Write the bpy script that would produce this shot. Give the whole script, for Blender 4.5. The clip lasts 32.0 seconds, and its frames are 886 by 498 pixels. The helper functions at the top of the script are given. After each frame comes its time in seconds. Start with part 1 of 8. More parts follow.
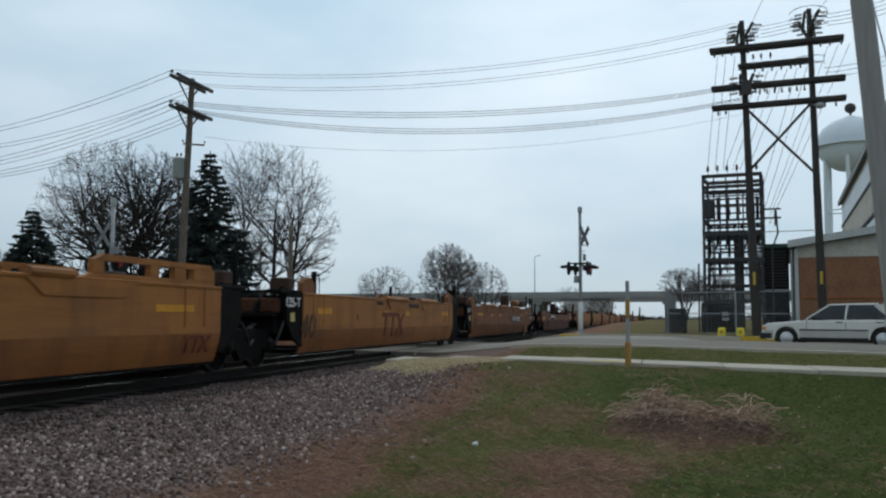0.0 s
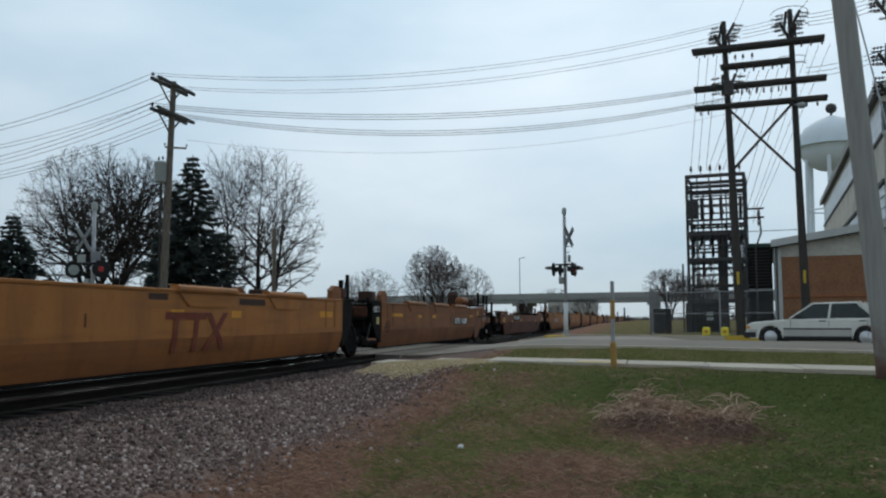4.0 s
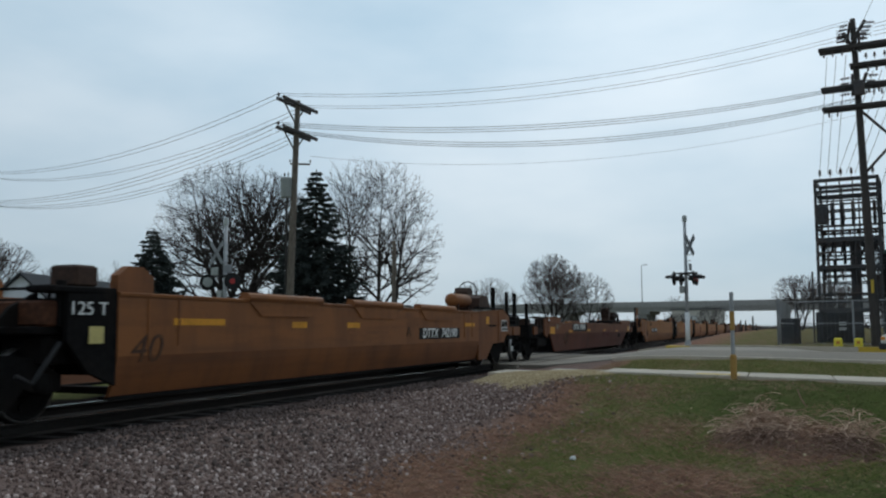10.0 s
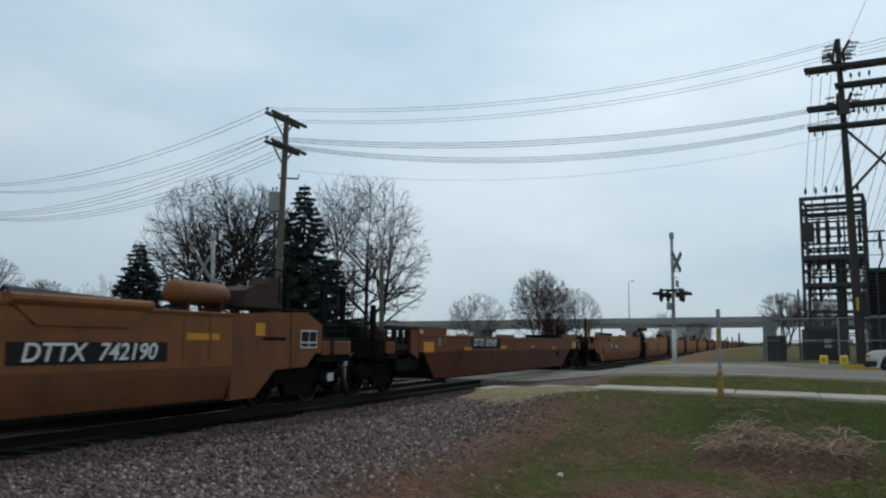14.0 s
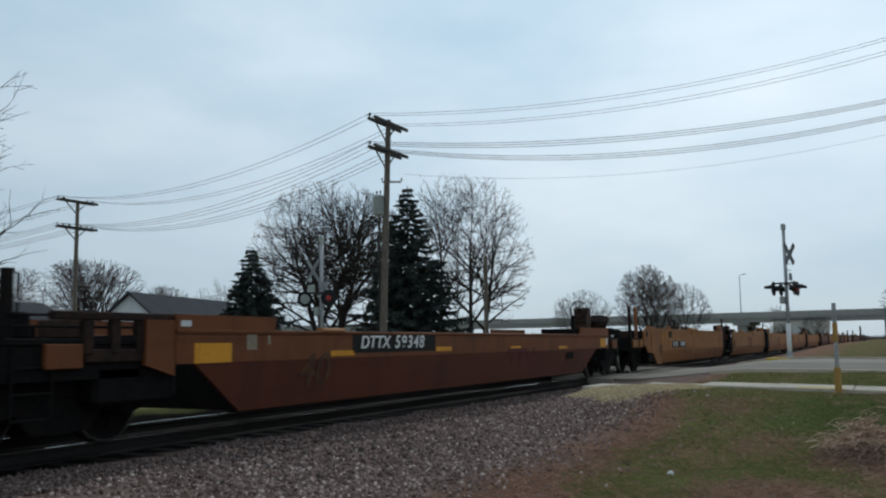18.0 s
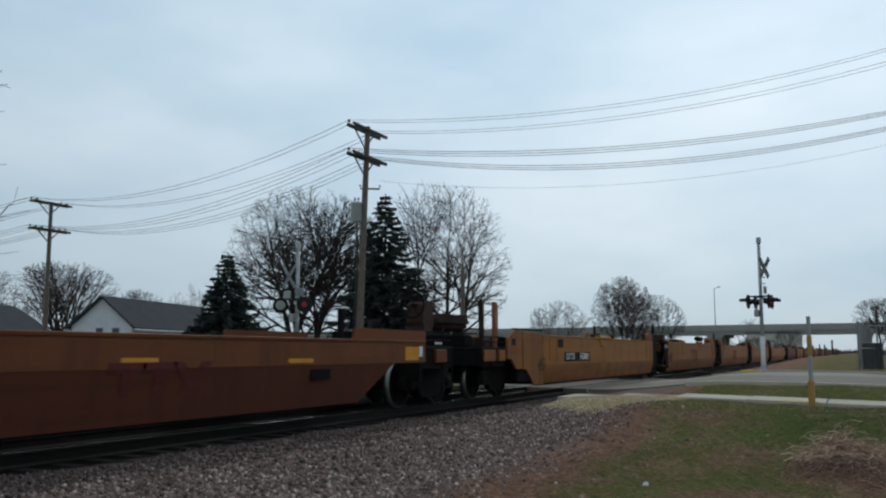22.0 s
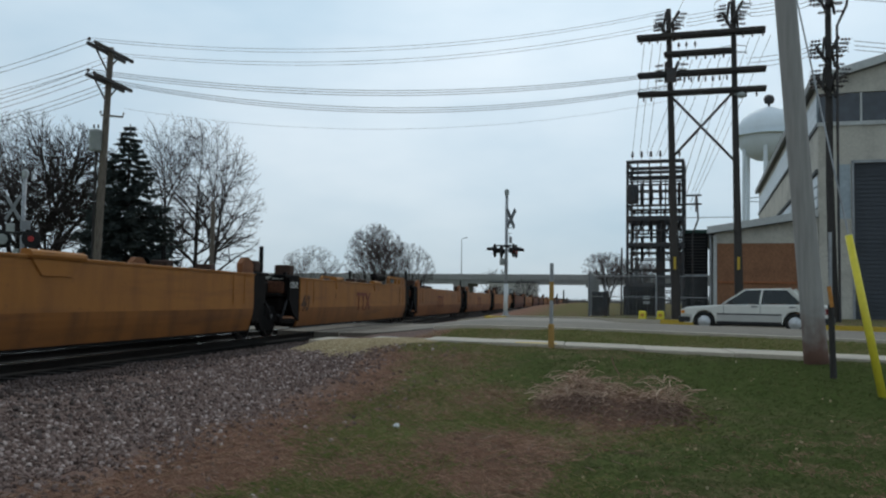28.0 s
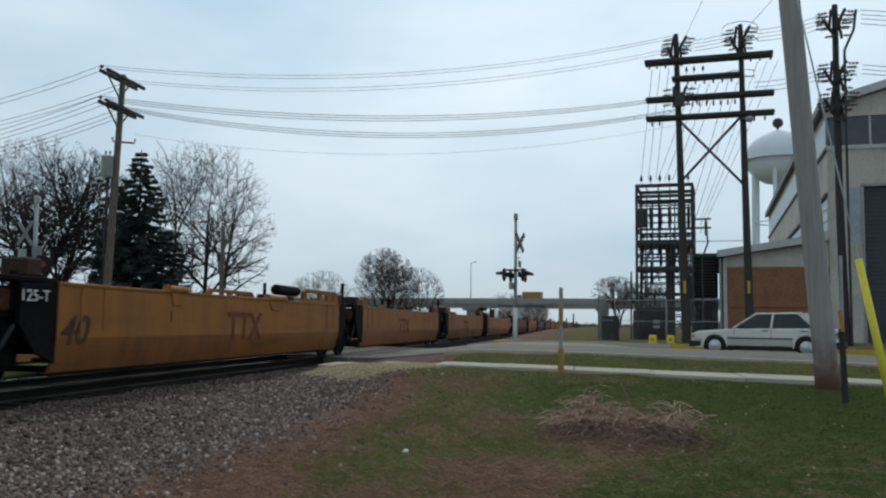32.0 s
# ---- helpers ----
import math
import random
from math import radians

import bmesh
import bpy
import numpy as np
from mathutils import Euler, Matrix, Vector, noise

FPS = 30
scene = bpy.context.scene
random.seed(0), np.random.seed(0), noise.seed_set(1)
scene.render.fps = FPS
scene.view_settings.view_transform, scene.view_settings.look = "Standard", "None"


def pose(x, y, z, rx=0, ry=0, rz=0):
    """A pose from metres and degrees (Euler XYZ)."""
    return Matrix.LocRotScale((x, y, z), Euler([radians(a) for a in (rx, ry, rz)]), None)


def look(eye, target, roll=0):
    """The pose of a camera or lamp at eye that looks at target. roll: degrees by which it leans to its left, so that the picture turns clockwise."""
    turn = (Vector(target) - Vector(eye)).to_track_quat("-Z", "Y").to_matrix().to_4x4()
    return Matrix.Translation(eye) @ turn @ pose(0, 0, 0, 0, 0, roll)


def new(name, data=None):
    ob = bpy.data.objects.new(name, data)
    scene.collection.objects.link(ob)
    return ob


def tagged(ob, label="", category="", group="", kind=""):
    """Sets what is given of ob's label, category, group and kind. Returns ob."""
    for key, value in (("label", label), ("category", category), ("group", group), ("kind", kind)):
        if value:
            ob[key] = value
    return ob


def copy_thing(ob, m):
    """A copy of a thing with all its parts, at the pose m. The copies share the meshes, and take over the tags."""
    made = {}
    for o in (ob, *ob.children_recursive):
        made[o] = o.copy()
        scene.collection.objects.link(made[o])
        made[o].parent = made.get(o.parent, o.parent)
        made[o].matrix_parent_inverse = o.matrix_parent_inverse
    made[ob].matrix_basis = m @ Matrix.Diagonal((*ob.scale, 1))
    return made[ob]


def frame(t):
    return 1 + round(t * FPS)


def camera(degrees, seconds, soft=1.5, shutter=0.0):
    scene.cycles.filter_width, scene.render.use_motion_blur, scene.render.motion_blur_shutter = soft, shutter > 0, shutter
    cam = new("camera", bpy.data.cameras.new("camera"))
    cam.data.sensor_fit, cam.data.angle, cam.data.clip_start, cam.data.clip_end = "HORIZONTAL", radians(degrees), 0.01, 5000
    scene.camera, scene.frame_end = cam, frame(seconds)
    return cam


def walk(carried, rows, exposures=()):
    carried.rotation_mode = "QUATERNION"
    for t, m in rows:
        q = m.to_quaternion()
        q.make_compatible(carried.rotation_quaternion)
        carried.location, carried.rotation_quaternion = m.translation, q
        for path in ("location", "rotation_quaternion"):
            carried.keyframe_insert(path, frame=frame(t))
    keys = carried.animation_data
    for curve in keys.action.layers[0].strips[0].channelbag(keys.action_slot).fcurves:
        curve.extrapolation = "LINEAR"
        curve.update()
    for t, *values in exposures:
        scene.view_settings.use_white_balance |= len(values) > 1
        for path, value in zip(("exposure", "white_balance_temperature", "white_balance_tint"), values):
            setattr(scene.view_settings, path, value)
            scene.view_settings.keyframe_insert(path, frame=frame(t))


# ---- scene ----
LENS = math.degrees(2 * math.atan(784 / 1550))
cam = camera(LENS, 32.0, soft=2.2, shutter=0.5)


def aim(x, y, z, heading, tilt, lean):
    """Camera pose from its place, heading (degrees right of the track), tilt and lean."""
    h, t = radians(heading), radians(tilt)
    return look((x, y, z), (x + math.sin(h) * math.cos(t), y + math.cos(h) * math.cos(t), z + math.sin(t)), lean)


walk(cam, [(r[0], aim(*r[1:])) for r in (
    (0, -0.117, 0.126, 1.094, -14.01, 4.50, 0.22), (0.5, -0.128, 0.161, 1.084, -13.50, 4.95, 0.33), (1, -0.120, 0.143, 1.095, -14.00, 4.38, 0.15),
    (1.5, -0.124, 0.143, 1.095, -14.07, 4.53, 0.03), (2, -0.127, 0.215, 1.071, -12.85, 5.06, 0.01), (2.5, -0.108, 0.185, 1.077, -13.32, 4.65, -0.28),
    (4.5, -0.126, 0.235, 1.087, -12.97, 4.65, -0.32), (5, -0.120, 0.246, 1.077, -13.25, 4.53, -0.30), (5.5, -0.124, 0.232, 1.076, -13.31, 4.46, -0.33),
    (6, -0.123, 0.214, 1.078, -14.63, 4.20, -0.06), (6.5, -0.077, 0.093, 1.106, -16.32, 5.41, 0.11), (7, -0.012, 0.029, 1.123, -18.29, 4.63, 0.47),
    (7.5, 0.030, -0.022, 1.137, -19.32, 5.76, -0.07), (8, 0.058, -0.100, 1.142, -21.07, 5.26, -0.38), (8.5, 0.073, -0.124, 1.146, -22.01, 5.40, -0.34),
    (9, 0.059, -0.073, 1.134, -21.70, 5.15, -0.26), (9.5, 0.071, -0.067, 1.148, -21.33, 5.19, -0.28), (10, 0.058, -0.055, 1.147, -20.84, 5.23, -0.23),
    (10.5, 0.069, -0.073, 1.155, -21.14, 4.85, -0.04), (11, 0.063, -0.075, 1.147, -21.23, 5.39, 0.29), (11.5, 0.063, -0.088, 1.159, -20.38, 6.86, 0.14),
    (12, 0.068, -0.079, 1.154, -20.74, 6.56, 0.07), (12.5, 0.061, -0.083, 1.143, -20.37, 6.58, 0.32), (13, 0.060, -0.068, 1.145, -19.88, 6.12, 0.25),
    (13.5, 0.052, -0.067, 1.151, -19.93, 6.40, 0.19), (15.5, 0.062, -0.053, 1.153, -21.46, 5.02, -0.76), (16, 0.054, -0.080, 1.142, -23.04, 5.04, -0.53),
    (16.5, 0.070, -0.092, 1.154, -23.34, 5.45, -0.87), (17, 0.082, -0.132, 1.149, -24.55, 5.63, -1.03), (17.5, 0.088, -0.211, 1.163, -25.66, 6.07, -0.81),
    (18, 0.122, -0.279, 1.176, -26.77, 6.15, -0.72), (18.5, 0.104, -0.249, 1.171, -26.35, 6.43, -1.00), (19, 0.095, -0.194, 1.164, -25.87, 6.11, -1.05),
    (19.5, 0.092, -0.209, 1.172, -26.03, 6.09, -0.69), (20, 0.109, -0.260, 1.178, -26.46, 6.07, -0.27), (20.5, 0.088, -0.211, 1.161, -25.95, 6.31, -0.22),
    (21, 0.092, -0.233, 1.168, -26.31, 6.31, -0.18), (21.5, 0.087, -0.228, 1.176, -25.95, 6.00, -0.14), (22, 0.080, -0.199, 1.165, -25.28, 6.71, 0.03),
    (22.5, 0.082, -0.196, 1.159, -25.11, 6.63, 0.11), (23, 0.076, -0.188, 1.164, -25.18, 7.21, 0.43), (23.5, 0.084, -0.198, 1.160, -25.01, 7.44, 0.15),
    (24, 0.059, -0.193, 1.173, -24.36, 6.91, -0.00), (24.5, 0.064, -0.218, 1.169, -23.95, 7.18, 0.14), (25, 0.014, -0.123, 1.153, -21.60, 6.44, 0.44),
    (25.5, -0.045, 0.003, 1.140, -17.85, 6.57, 0.04), (26, -0.093, 0.155, 1.107, -14.58, 5.78, -0.13), (26.5, -0.101, 0.360, 1.076, -10.69, 5.32, -0.18),
    (28.5, -0.119, 0.304, 1.088, -9.22, 3.04, 0.85), (29, -0.114, 0.306, 1.089, -9.39, 3.76, 1.09), (29.5, -0.110, 0.284, 1.092, -10.12, 4.85, 1.04),
    (30, -0.105, 0.279, 1.096, -9.75, 4.91, 0.97), (30.5, -0.104, 0.269, 1.096, -9.62, 5.01, 0.90), (31, -0.098, 0.239, 1.098, -10.07, 4.85, 0.92),
    (31.5, -0.099, 0.278, 1.073, -9.73, 4.75, 0.89), (32, -0.106, 0.284, 1.095, -9.88, 4.88, 0.75))],
     exposures=((0, 0.0), (8, -0.03), (12, -0.09), (13.5, -0.09), (16, 0.0), (18, 0.0), (19.5, -0.05), (22, -0.03), (24, -0.11), (25.5, -0.10), (26.5, -0.15), (28.5, 0.0), (32, 0.0)))

# ---- overcast sky and a weak, wide sun ----
SUN_FROM = Vector((0.06, 0.80, 0.60)).normalized()
world = bpy.data.worlds.new("overcast_sky")
scene.world = world
world.use_nodes = True
wn, wl = world.node_tree.nodes, world.node_tree.links
wn.clear()
w_out, w_bg = wn.new("ShaderNodeOutputWorld"), wn.new("ShaderNodeBackground")
w_sky, w_tc = wn.new("ShaderNodeTexSky"), wn.new("ShaderNodeTexCoord")
w_sky.sky_type, w_sky.sun_disc = "NISHITA", False
w_sky.sun_elevation, w_sky.sun_rotation = math.asin(SUN_FROM.z), math.atan2(SUN_FROM.x, SUN_FROM.y)
w_map, w_noise, w_ramp = wn.new("ShaderNodeMapping"), wn.new("ShaderNodeTexNoise"), wn.new("ShaderNodeValToRGB")
w_map.inputs["Scale"].default_value = (1.0, 1.0, 2.6)
w_noise.inputs["Scale"].default_value, w_noise.inputs["Detail"].default_value = 2.1, 5.0
w_noise.inputs["Roughness"].default_value = 0.5
w_ramp.color_ramp.elements[0].position, w_ramp.color_ramp.elements[0].color = 0.30, (0.43, 0.59, 0.715, 1)
w_ramp.color_ramp.elements[1].position, w_ramp.color_ramp.elements[1].color = 0.72, (0.735, 0.835, 0.91, 1)
w_gain = wn.new("ShaderNodeVectorMath")
w_gain.operation = "SCALE"
w_gain.inputs["Scale"].default_value = 10.0
# the cloud cover is brighter round the hidden sun
w_dot, w_glow, w_lit = wn.new("ShaderNodeVectorMath"), wn.new("ShaderNodeMapRange"), wn.new("ShaderNodeMath")
w_dot.operation, w_lit.operation = "DOT_PRODUCT", "MULTIPLY"
w_dot.inputs[1].default_value = SUN_FROM
w_glow.inputs["From Min"].default_value, w_glow.inputs["From Max"].default_value = 0.25, 0.95
w_glow.inputs["To Min"].default_value, w_glow.inputs["To Max"].default_value = 0.84, 1.20
w_lit.inputs[1].default_value = 10.0
w_mix = wn.new("ShaderNodeMix")
w_mix.data_type = "RGBA"
w_mix.inputs["Factor"].default_value = 0.93
w_bg.inputs["Strength"].default_value = 0.1
w_up, w_low, w_dim = wn.new("ShaderNodeSeparateXYZ"), wn.new("ShaderNodeMapRange"), wn.new("ShaderNodeMath")
w_dim.operation = "MULTIPLY"
w_low.inputs["From Min"].default_value, w_low.inputs["From Max"].default_value = 0.0, 0.30
w_low.inputs["To Min"].default_value, w_low.inputs["To Max"].default_value = 0.80, 1.0
wl.new(w_tc.outputs["Generated"], w_up.inputs[0])
wl.new(w_up.outputs["Z"], w_low.inputs["Value"])
wl.new(w_low.outputs["Result"], w_dim.inputs[1])
wl.new(w_tc.outputs["Generated"], w_dot.inputs[0])
wl.new(w_dot.outputs["Value"], w_glow.inputs["Value"])
wl.new(w_glow.outputs["Result"], w_lit.inputs[0])
wl.new(w_lit.outputs[0], w_dim.inputs[0])
wl.new(w_dim.outputs[0], w_gain.inputs["Scale"])
wl.new(w_tc.outputs["Generated"], w_map.inputs["Vector"])
wl.new(w_map.outputs["Vector"], w_noise.inputs["Vector"])
wl.new(w_noise.outputs["Fac"], w_ramp.inputs["Fac"])
wl.new(w_ramp.outputs["Color"], w_gain.inputs[0])
wl.new(w_sky.outputs["Color"], w_mix.inputs["A"])
wl.new(w_gain.outputs["Vector"], w_mix.inputs["B"])
wl.new(w_mix.outputs["Result"], w_bg.inputs["Color"])
wl.new(w_bg.outputs["Background"], w_out.inputs["Surface"])

sun_lamp = new("sun", bpy.data.lights.new("sun", "SUN"))
sun_lamp.data.energy, sun_lamp.data.angle, sun_lamp.data.color = 0.5, radians(30), (1.0, 0.97, 0.92)
sun_lamp.matrix_world = look(SUN_FROM * 60, (0, 0, 0))

# ---- materials ----


def material(name, base, rough=0.8, metal=0.0, spread=0.25, grain=40.0, stain=1.5, stain_mix=0.35, stain_col=None,
             bump=0.2, streak=1.0, vary=0.0, spec=0.3):
    """A worn surface: base colour, fine grain, larger stains (stretched upright by streak), bump and a change from piece to piece."""
    m = bpy.data.materials.new(name)
    m.use_nodes = True
    n, l = m.node_tree.nodes, m.node_tree.links
    b = n["Principled BSDF"]
    b.inputs["Roughness"].default_value, b.inputs["Metallic"].default_value = rough, metal
    b.inputs["Specular IOR Level"].default_value = spec
    tc, mp = n.new("ShaderNodeTexCoord"), n.new("ShaderNodeMapping")
    mp.inputs["Scale"].default_value = (1, 1, 1 / streak)
    l.new(tc.outputs["Object"], mp.inputs["Vector"])
    fine, wide = n.new("ShaderNodeTexNoise"), n.new("ShaderNodeTexNoise")
    fine.inputs["Scale"].default_value, fine.inputs["Detail"].default_value = grain, 4
    wide.inputs["Scale"].default_value, wide.inputs["Detail"].default_value = stain, 6
    wide.inputs["Roughness"].default_value = 0.65
    l.new(mp.outputs["Vector"] if streak > 4 else tc.outputs["Object"], fine.inputs["Vector"])
    l.new(mp.outputs["Vector"], wide.inputs["Vector"])
    lo = [max(0.0, c * (1 - spread)) for c in base]
    hi = [min(1.0, c * (1 + spread)) for c in base]
    r1 = n.new("ShaderNodeValToRGB")
    r1.color_ramp.elements[0].position, r1.color_ramp.elements[0].color = 0.3, (*lo, 1)
    r1.color_ramp.elements[1].position, r1.color_ramp.elements[1].color = 0.7, (*hi, 1)
    l.new(fine.outputs["Fac"], r1.inputs["Fac"])
    r2 = n.new("ShaderNodeValToRGB")
    r2.color_ramp.elements[0].position, r2.color_ramp.elements[0].color = 0.46, (0, 0, 0, 1)
    r2.color_ramp.elements[1].position = 0.68
    r2.color_ramp.elements[1].color = (stain_mix, stain_mix, stain_mix, 1)
    l.new(wide.outputs["Fac"], r2.inputs["Fac"])
    mx = n.new("ShaderNodeMix")
    mx.data_type = "RGBA"
    mx.inputs["B"].default_value = (*(stain_col or [c * 0.45 for c in base]), 1)
    l.new(r2.outputs["Color"], mx.inputs["Factor"])
    l.new(r1.outputs["Color"], mx.inputs["A"])
    col = mx.outputs["Result"]
    if vary:
        oi, hs, mr = n.new("ShaderNodeObjectInfo"), n.new("ShaderNodeHueSaturation"), n.new("ShaderNodeMapRange")
        mr.inputs["To Min"].default_value, mr.inputs["To Max"].default_value = 1 - vary, 1 + vary
        l.new(oi.outputs["Random"], mr.inputs["Value"])
        l.new(mr.outputs["Result"], hs.inputs["Value"])
        l.new(col, hs.inputs["Color"])
        col = hs.outputs["Color"]
    l.new(col, b.inputs["Base Color"])
    if bump:
        bp = n.new("ShaderNodeBump")
        bp.inputs["Strength"].default_value, bp.inputs["Distance"].default_value = bump, 0.02
        l.new(fine.outputs["Fac"], bp.inputs["Height"])
        l.new(bp.outputs["Normal"], b.inputs["Normal"])
    return m


def islands(name, colours, rough=0.9, spec=0.2, thin=False):
    """A material whose colour changes from loose piece to loose piece."""
    m = bpy.data.materials.new(name)
    m.use_nodes = True
    n, l = m.node_tree.nodes, m.node_tree.links
    b = n["Principled BSDF"]
    b.inputs["Roughness"].default_value, b.inputs["Specular IOR Level"].default_value = rough, spec
    g, r = n.new("ShaderNodeNewGeometry"), n.new("ShaderNodeValToRGB")
    els = r.color_ramp.elements
    while len(els) < len(colours):
        els.new(0.5)
    for i, c in enumerate(colours):
        els[i].position, els[i].color = i / (len(colours) - 1), (*c, 1)
    l.new(g.outputs["Random Per Island"], r.inputs["Fac"])
    l.new(r.outputs["Color"], b.inputs["Base Color"])
    if thin:                      # blades let light through
        tr, mx = n.new("ShaderNodeBsdfTranslucent"), n.new("ShaderNodeMixShader")
        l.new(r.outputs["Color"], tr.inputs["Color"])
        mx.inputs["Fac"].default_value = 0.5
        l.new(b.outputs["BSDF"], mx.inputs[1])
        l.new(tr.outputs["BSDF"], mx.inputs[2])
        l.new(mx.outputs["Shader"], n["Material Output"].inputs["Surface"])
    return m


def car_paint(name, base, rust, faded, grime=0.5):
    """Old railcar paint: fading in broad clouds, upright rust runs, scuffs along the car and small chips, different on every car."""
    m = bpy.data.materials.new(name)
    m.use_nodes = True
    n, l = m.node_tree.nodes, m.node_tree.links
    b = n["Principled BSDF"]
    b.inputs["Specular IOR Level"].default_value = 0.25
    tc, oi, sc, ad = n.new("ShaderNodeTexCoord"), n.new("ShaderNodeObjectInfo"), n.new("ShaderNodeMath"), n.new("ShaderNodeVectorMath")
    sc.operation, sc.inputs[1].default_value = "MULTIPLY", 60.0
    l.new(oi.outputs["Random"], sc.inputs[0])
    l.new(tc.outputs["Object"], ad.inputs[0])
    l.new(sc.outputs[0], ad.inputs[1])

    def layer(under, colour, stretch, scale, detail, lo, hi, amount):
        mp, nz, rp, mx = n.new("ShaderNodeMapping"), n.new("ShaderNodeTexNoise"), n.new("ShaderNodeMapRange"), n.new("ShaderNodeMix")
        mp.inputs["Scale"].default_value = stretch
        nz.inputs["Scale"].default_value, nz.inputs["Detail"].default_value, nz.inputs["Roughness"].default_value = scale, detail, 0.62
        rp.inputs["From Min"].default_value, rp.inputs["From Max"].default_value, rp.inputs["To Max"].default_value = lo, hi, amount
        mx.data_type = "RGBA"
        mx.inputs["B"].default_value = (*colour, 1)
        l.new(ad.outputs["Vector"], mp.inputs["Vector"])
        l.new(mp.outputs["Vector"], nz.inputs["Vector"])
        l.new(nz.outputs["Fac"], rp.inputs["Value"])
        l.new(rp.outputs["Result"], mx.inputs["Factor"])
        if isinstance(under, tuple):
            mx.inputs["A"].default_value = (*under, 1)
        else:
            l.new(under, mx.inputs["A"])
        return mx.outputs["Result"], nz.outputs["Fac"]

    c, cloud = layer(base, faded, (1, 0.5, 1), 0.55, 7, 0.42, 0.68, 0.8)
    c, _ = layer(c, rust, (1, 1, 0.22), 1.5, 5, 0.46, 0.86, grime)
    c, _ = layer(c, rust, (1, 0.14, 1.6), 2.0, 5, 0.50, 0.84, grime * 0.8)
    c, chip = layer(c, rust, (1, 1, 1), 11, 8, 0.60, 0.72, 0.45)
    l.new(c, b.inputs["Base Color"])
    rg, bp = n.new("ShaderNodeMapRange"), n.new("ShaderNodeBump")
    rg.inputs["To Min"].default_value, rg.inputs["To Max"].default_value = 0.55, 0.8
    l.new(cloud, rg.inputs["Value"])
    l.new(rg.outputs["Result"], b.inputs["Roughness"])
    bp.inputs["Strength"].default_value, bp.inputs["Distance"].default_value = 0.08, 0.01
    l.new(chip, bp.inputs["Height"])
    l.new(bp.outputs["Normal"], b.inputs["Normal"])
    return m


YELLOW = car_paint("railcar_yellow", (0.315, 0.125, 0.024), (0.11, 0.043, 0.018), (0.28, 0.115, 0.032), 0.8)
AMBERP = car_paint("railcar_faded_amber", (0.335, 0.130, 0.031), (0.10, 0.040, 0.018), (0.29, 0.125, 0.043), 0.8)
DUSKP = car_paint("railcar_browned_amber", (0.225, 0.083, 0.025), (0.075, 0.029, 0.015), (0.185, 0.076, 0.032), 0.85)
# _LOW paints: grimier, and darkened for the shade on the inward-leaning lower sheets
DUSKP_LOW = car_paint("railcar_browned_amber_grimy_shaded", (0.19, 0.068, 0.021), (0.06, 0.025, 0.014), (0.15, 0.058, 0.026), 0.9)
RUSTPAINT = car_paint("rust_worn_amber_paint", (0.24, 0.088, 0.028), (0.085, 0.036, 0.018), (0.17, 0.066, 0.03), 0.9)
AMBERP_LOW = car_paint("railcar_faded_amber_grimy_shaded", (0.27, 0.098, 0.026), (0.075, 0.030, 0.016), (0.20, 0.08, 0.032), 0.9)
YELLOW_LOW = car_paint("railcar_yellow_grimy_shaded", (0.25, 0.095, 0.022), (0.08, 0.033, 0.016), (0.22, 0.088, 0.030), 0.95)
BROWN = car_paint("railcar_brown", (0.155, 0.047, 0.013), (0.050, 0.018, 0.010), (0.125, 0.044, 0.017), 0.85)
BROWN_LOW = car_paint("railcar_brown_grimy_shaded", (0.092, 0.022, 0.0095), (0.040, 0.013, 0.009), (0.078, 0.022, 0.011), 0.85)
SOOT = material("sooty_steel", (0.0065, 0.006, 0.0062), 0.9, 0.0, 0.35, 12, 1.6, 0.5, (0.018, 0.013, 0.010), 0.15, spec=0.10)
RUST = material("rusty_steel", (0.042, 0.021, 0.014), 0.8, 0, 0.35, 14, 2, 0.6, (0.05, 0.025, 0.014), 0.2)
FLAKE = material("flaking_rust", (0.085, 0.034, 0.018), 0.85, 0, 0.4, 14, 2, 0.6, (0.02, 0.012, 0.010), 0.2, spec=0.15)
OILRUST = material("oily_rusted_steel", (0.020, 0.012, 0.010), 0.85, 0, 0.4, 14, 2, 0.6, (0.05, 0.024, 0.014), 0.2, spec=0.15)
WHEEL = material("worn_wheel_steel", (0.009, 0.0078, 0.0075), 0.9, 0.0, 0.3, 18, 3, 0.4, None, 0.1, spec=0.12)
BRIGHT = material("polished_tread", (0.28, 0.27, 0.26), 0.42, 0.9, 0.1, 30, 3, 0.2, None, 0.02)
PATCH = material("safety_yellow_paint", (0.60, 0.26, 0.018), 0.6, 0, 0.1, 20, 3, 0.4, None, 0.03)
PLATE = material("dark_panel_paint", (0.016, 0.015, 0.014), 0.8, 0, 0.2, 20, 3, 0.3, None, 0.03, spec=0.15)
NOTEYELLOW = material("pale_yellow_label", (0.50, 0.42, 0.16), 0.6, 0, 0.1, 30, 4, 0.3, None, 0.02)
WHITE = material("white_lettering", (0.72, 0.72, 0.70), 0.6, 0, 0.08, 30, 4, 0.3, None, 0.02)
MARK = material("dark_lettering", (0.05, 0.022, 0.012), 0.7, 0, 0.2, 20, 4, 0.3, (0.3, 0.12, 0.03), 0.02)
REDMARK = material("red_lettering", (0.13, 0.024, 0.014), 0.7, 0, 0.2, 20, 3, 0.3, (0.3, 0.12, 0.03), 0.02)
REDDARK = material("dark_red_lettering", (0.082, 0.012, 0.011), 0.7, 0, 0.2, 20, 3, 0.3, (0.1, 0.035, 0.015), 0.02)
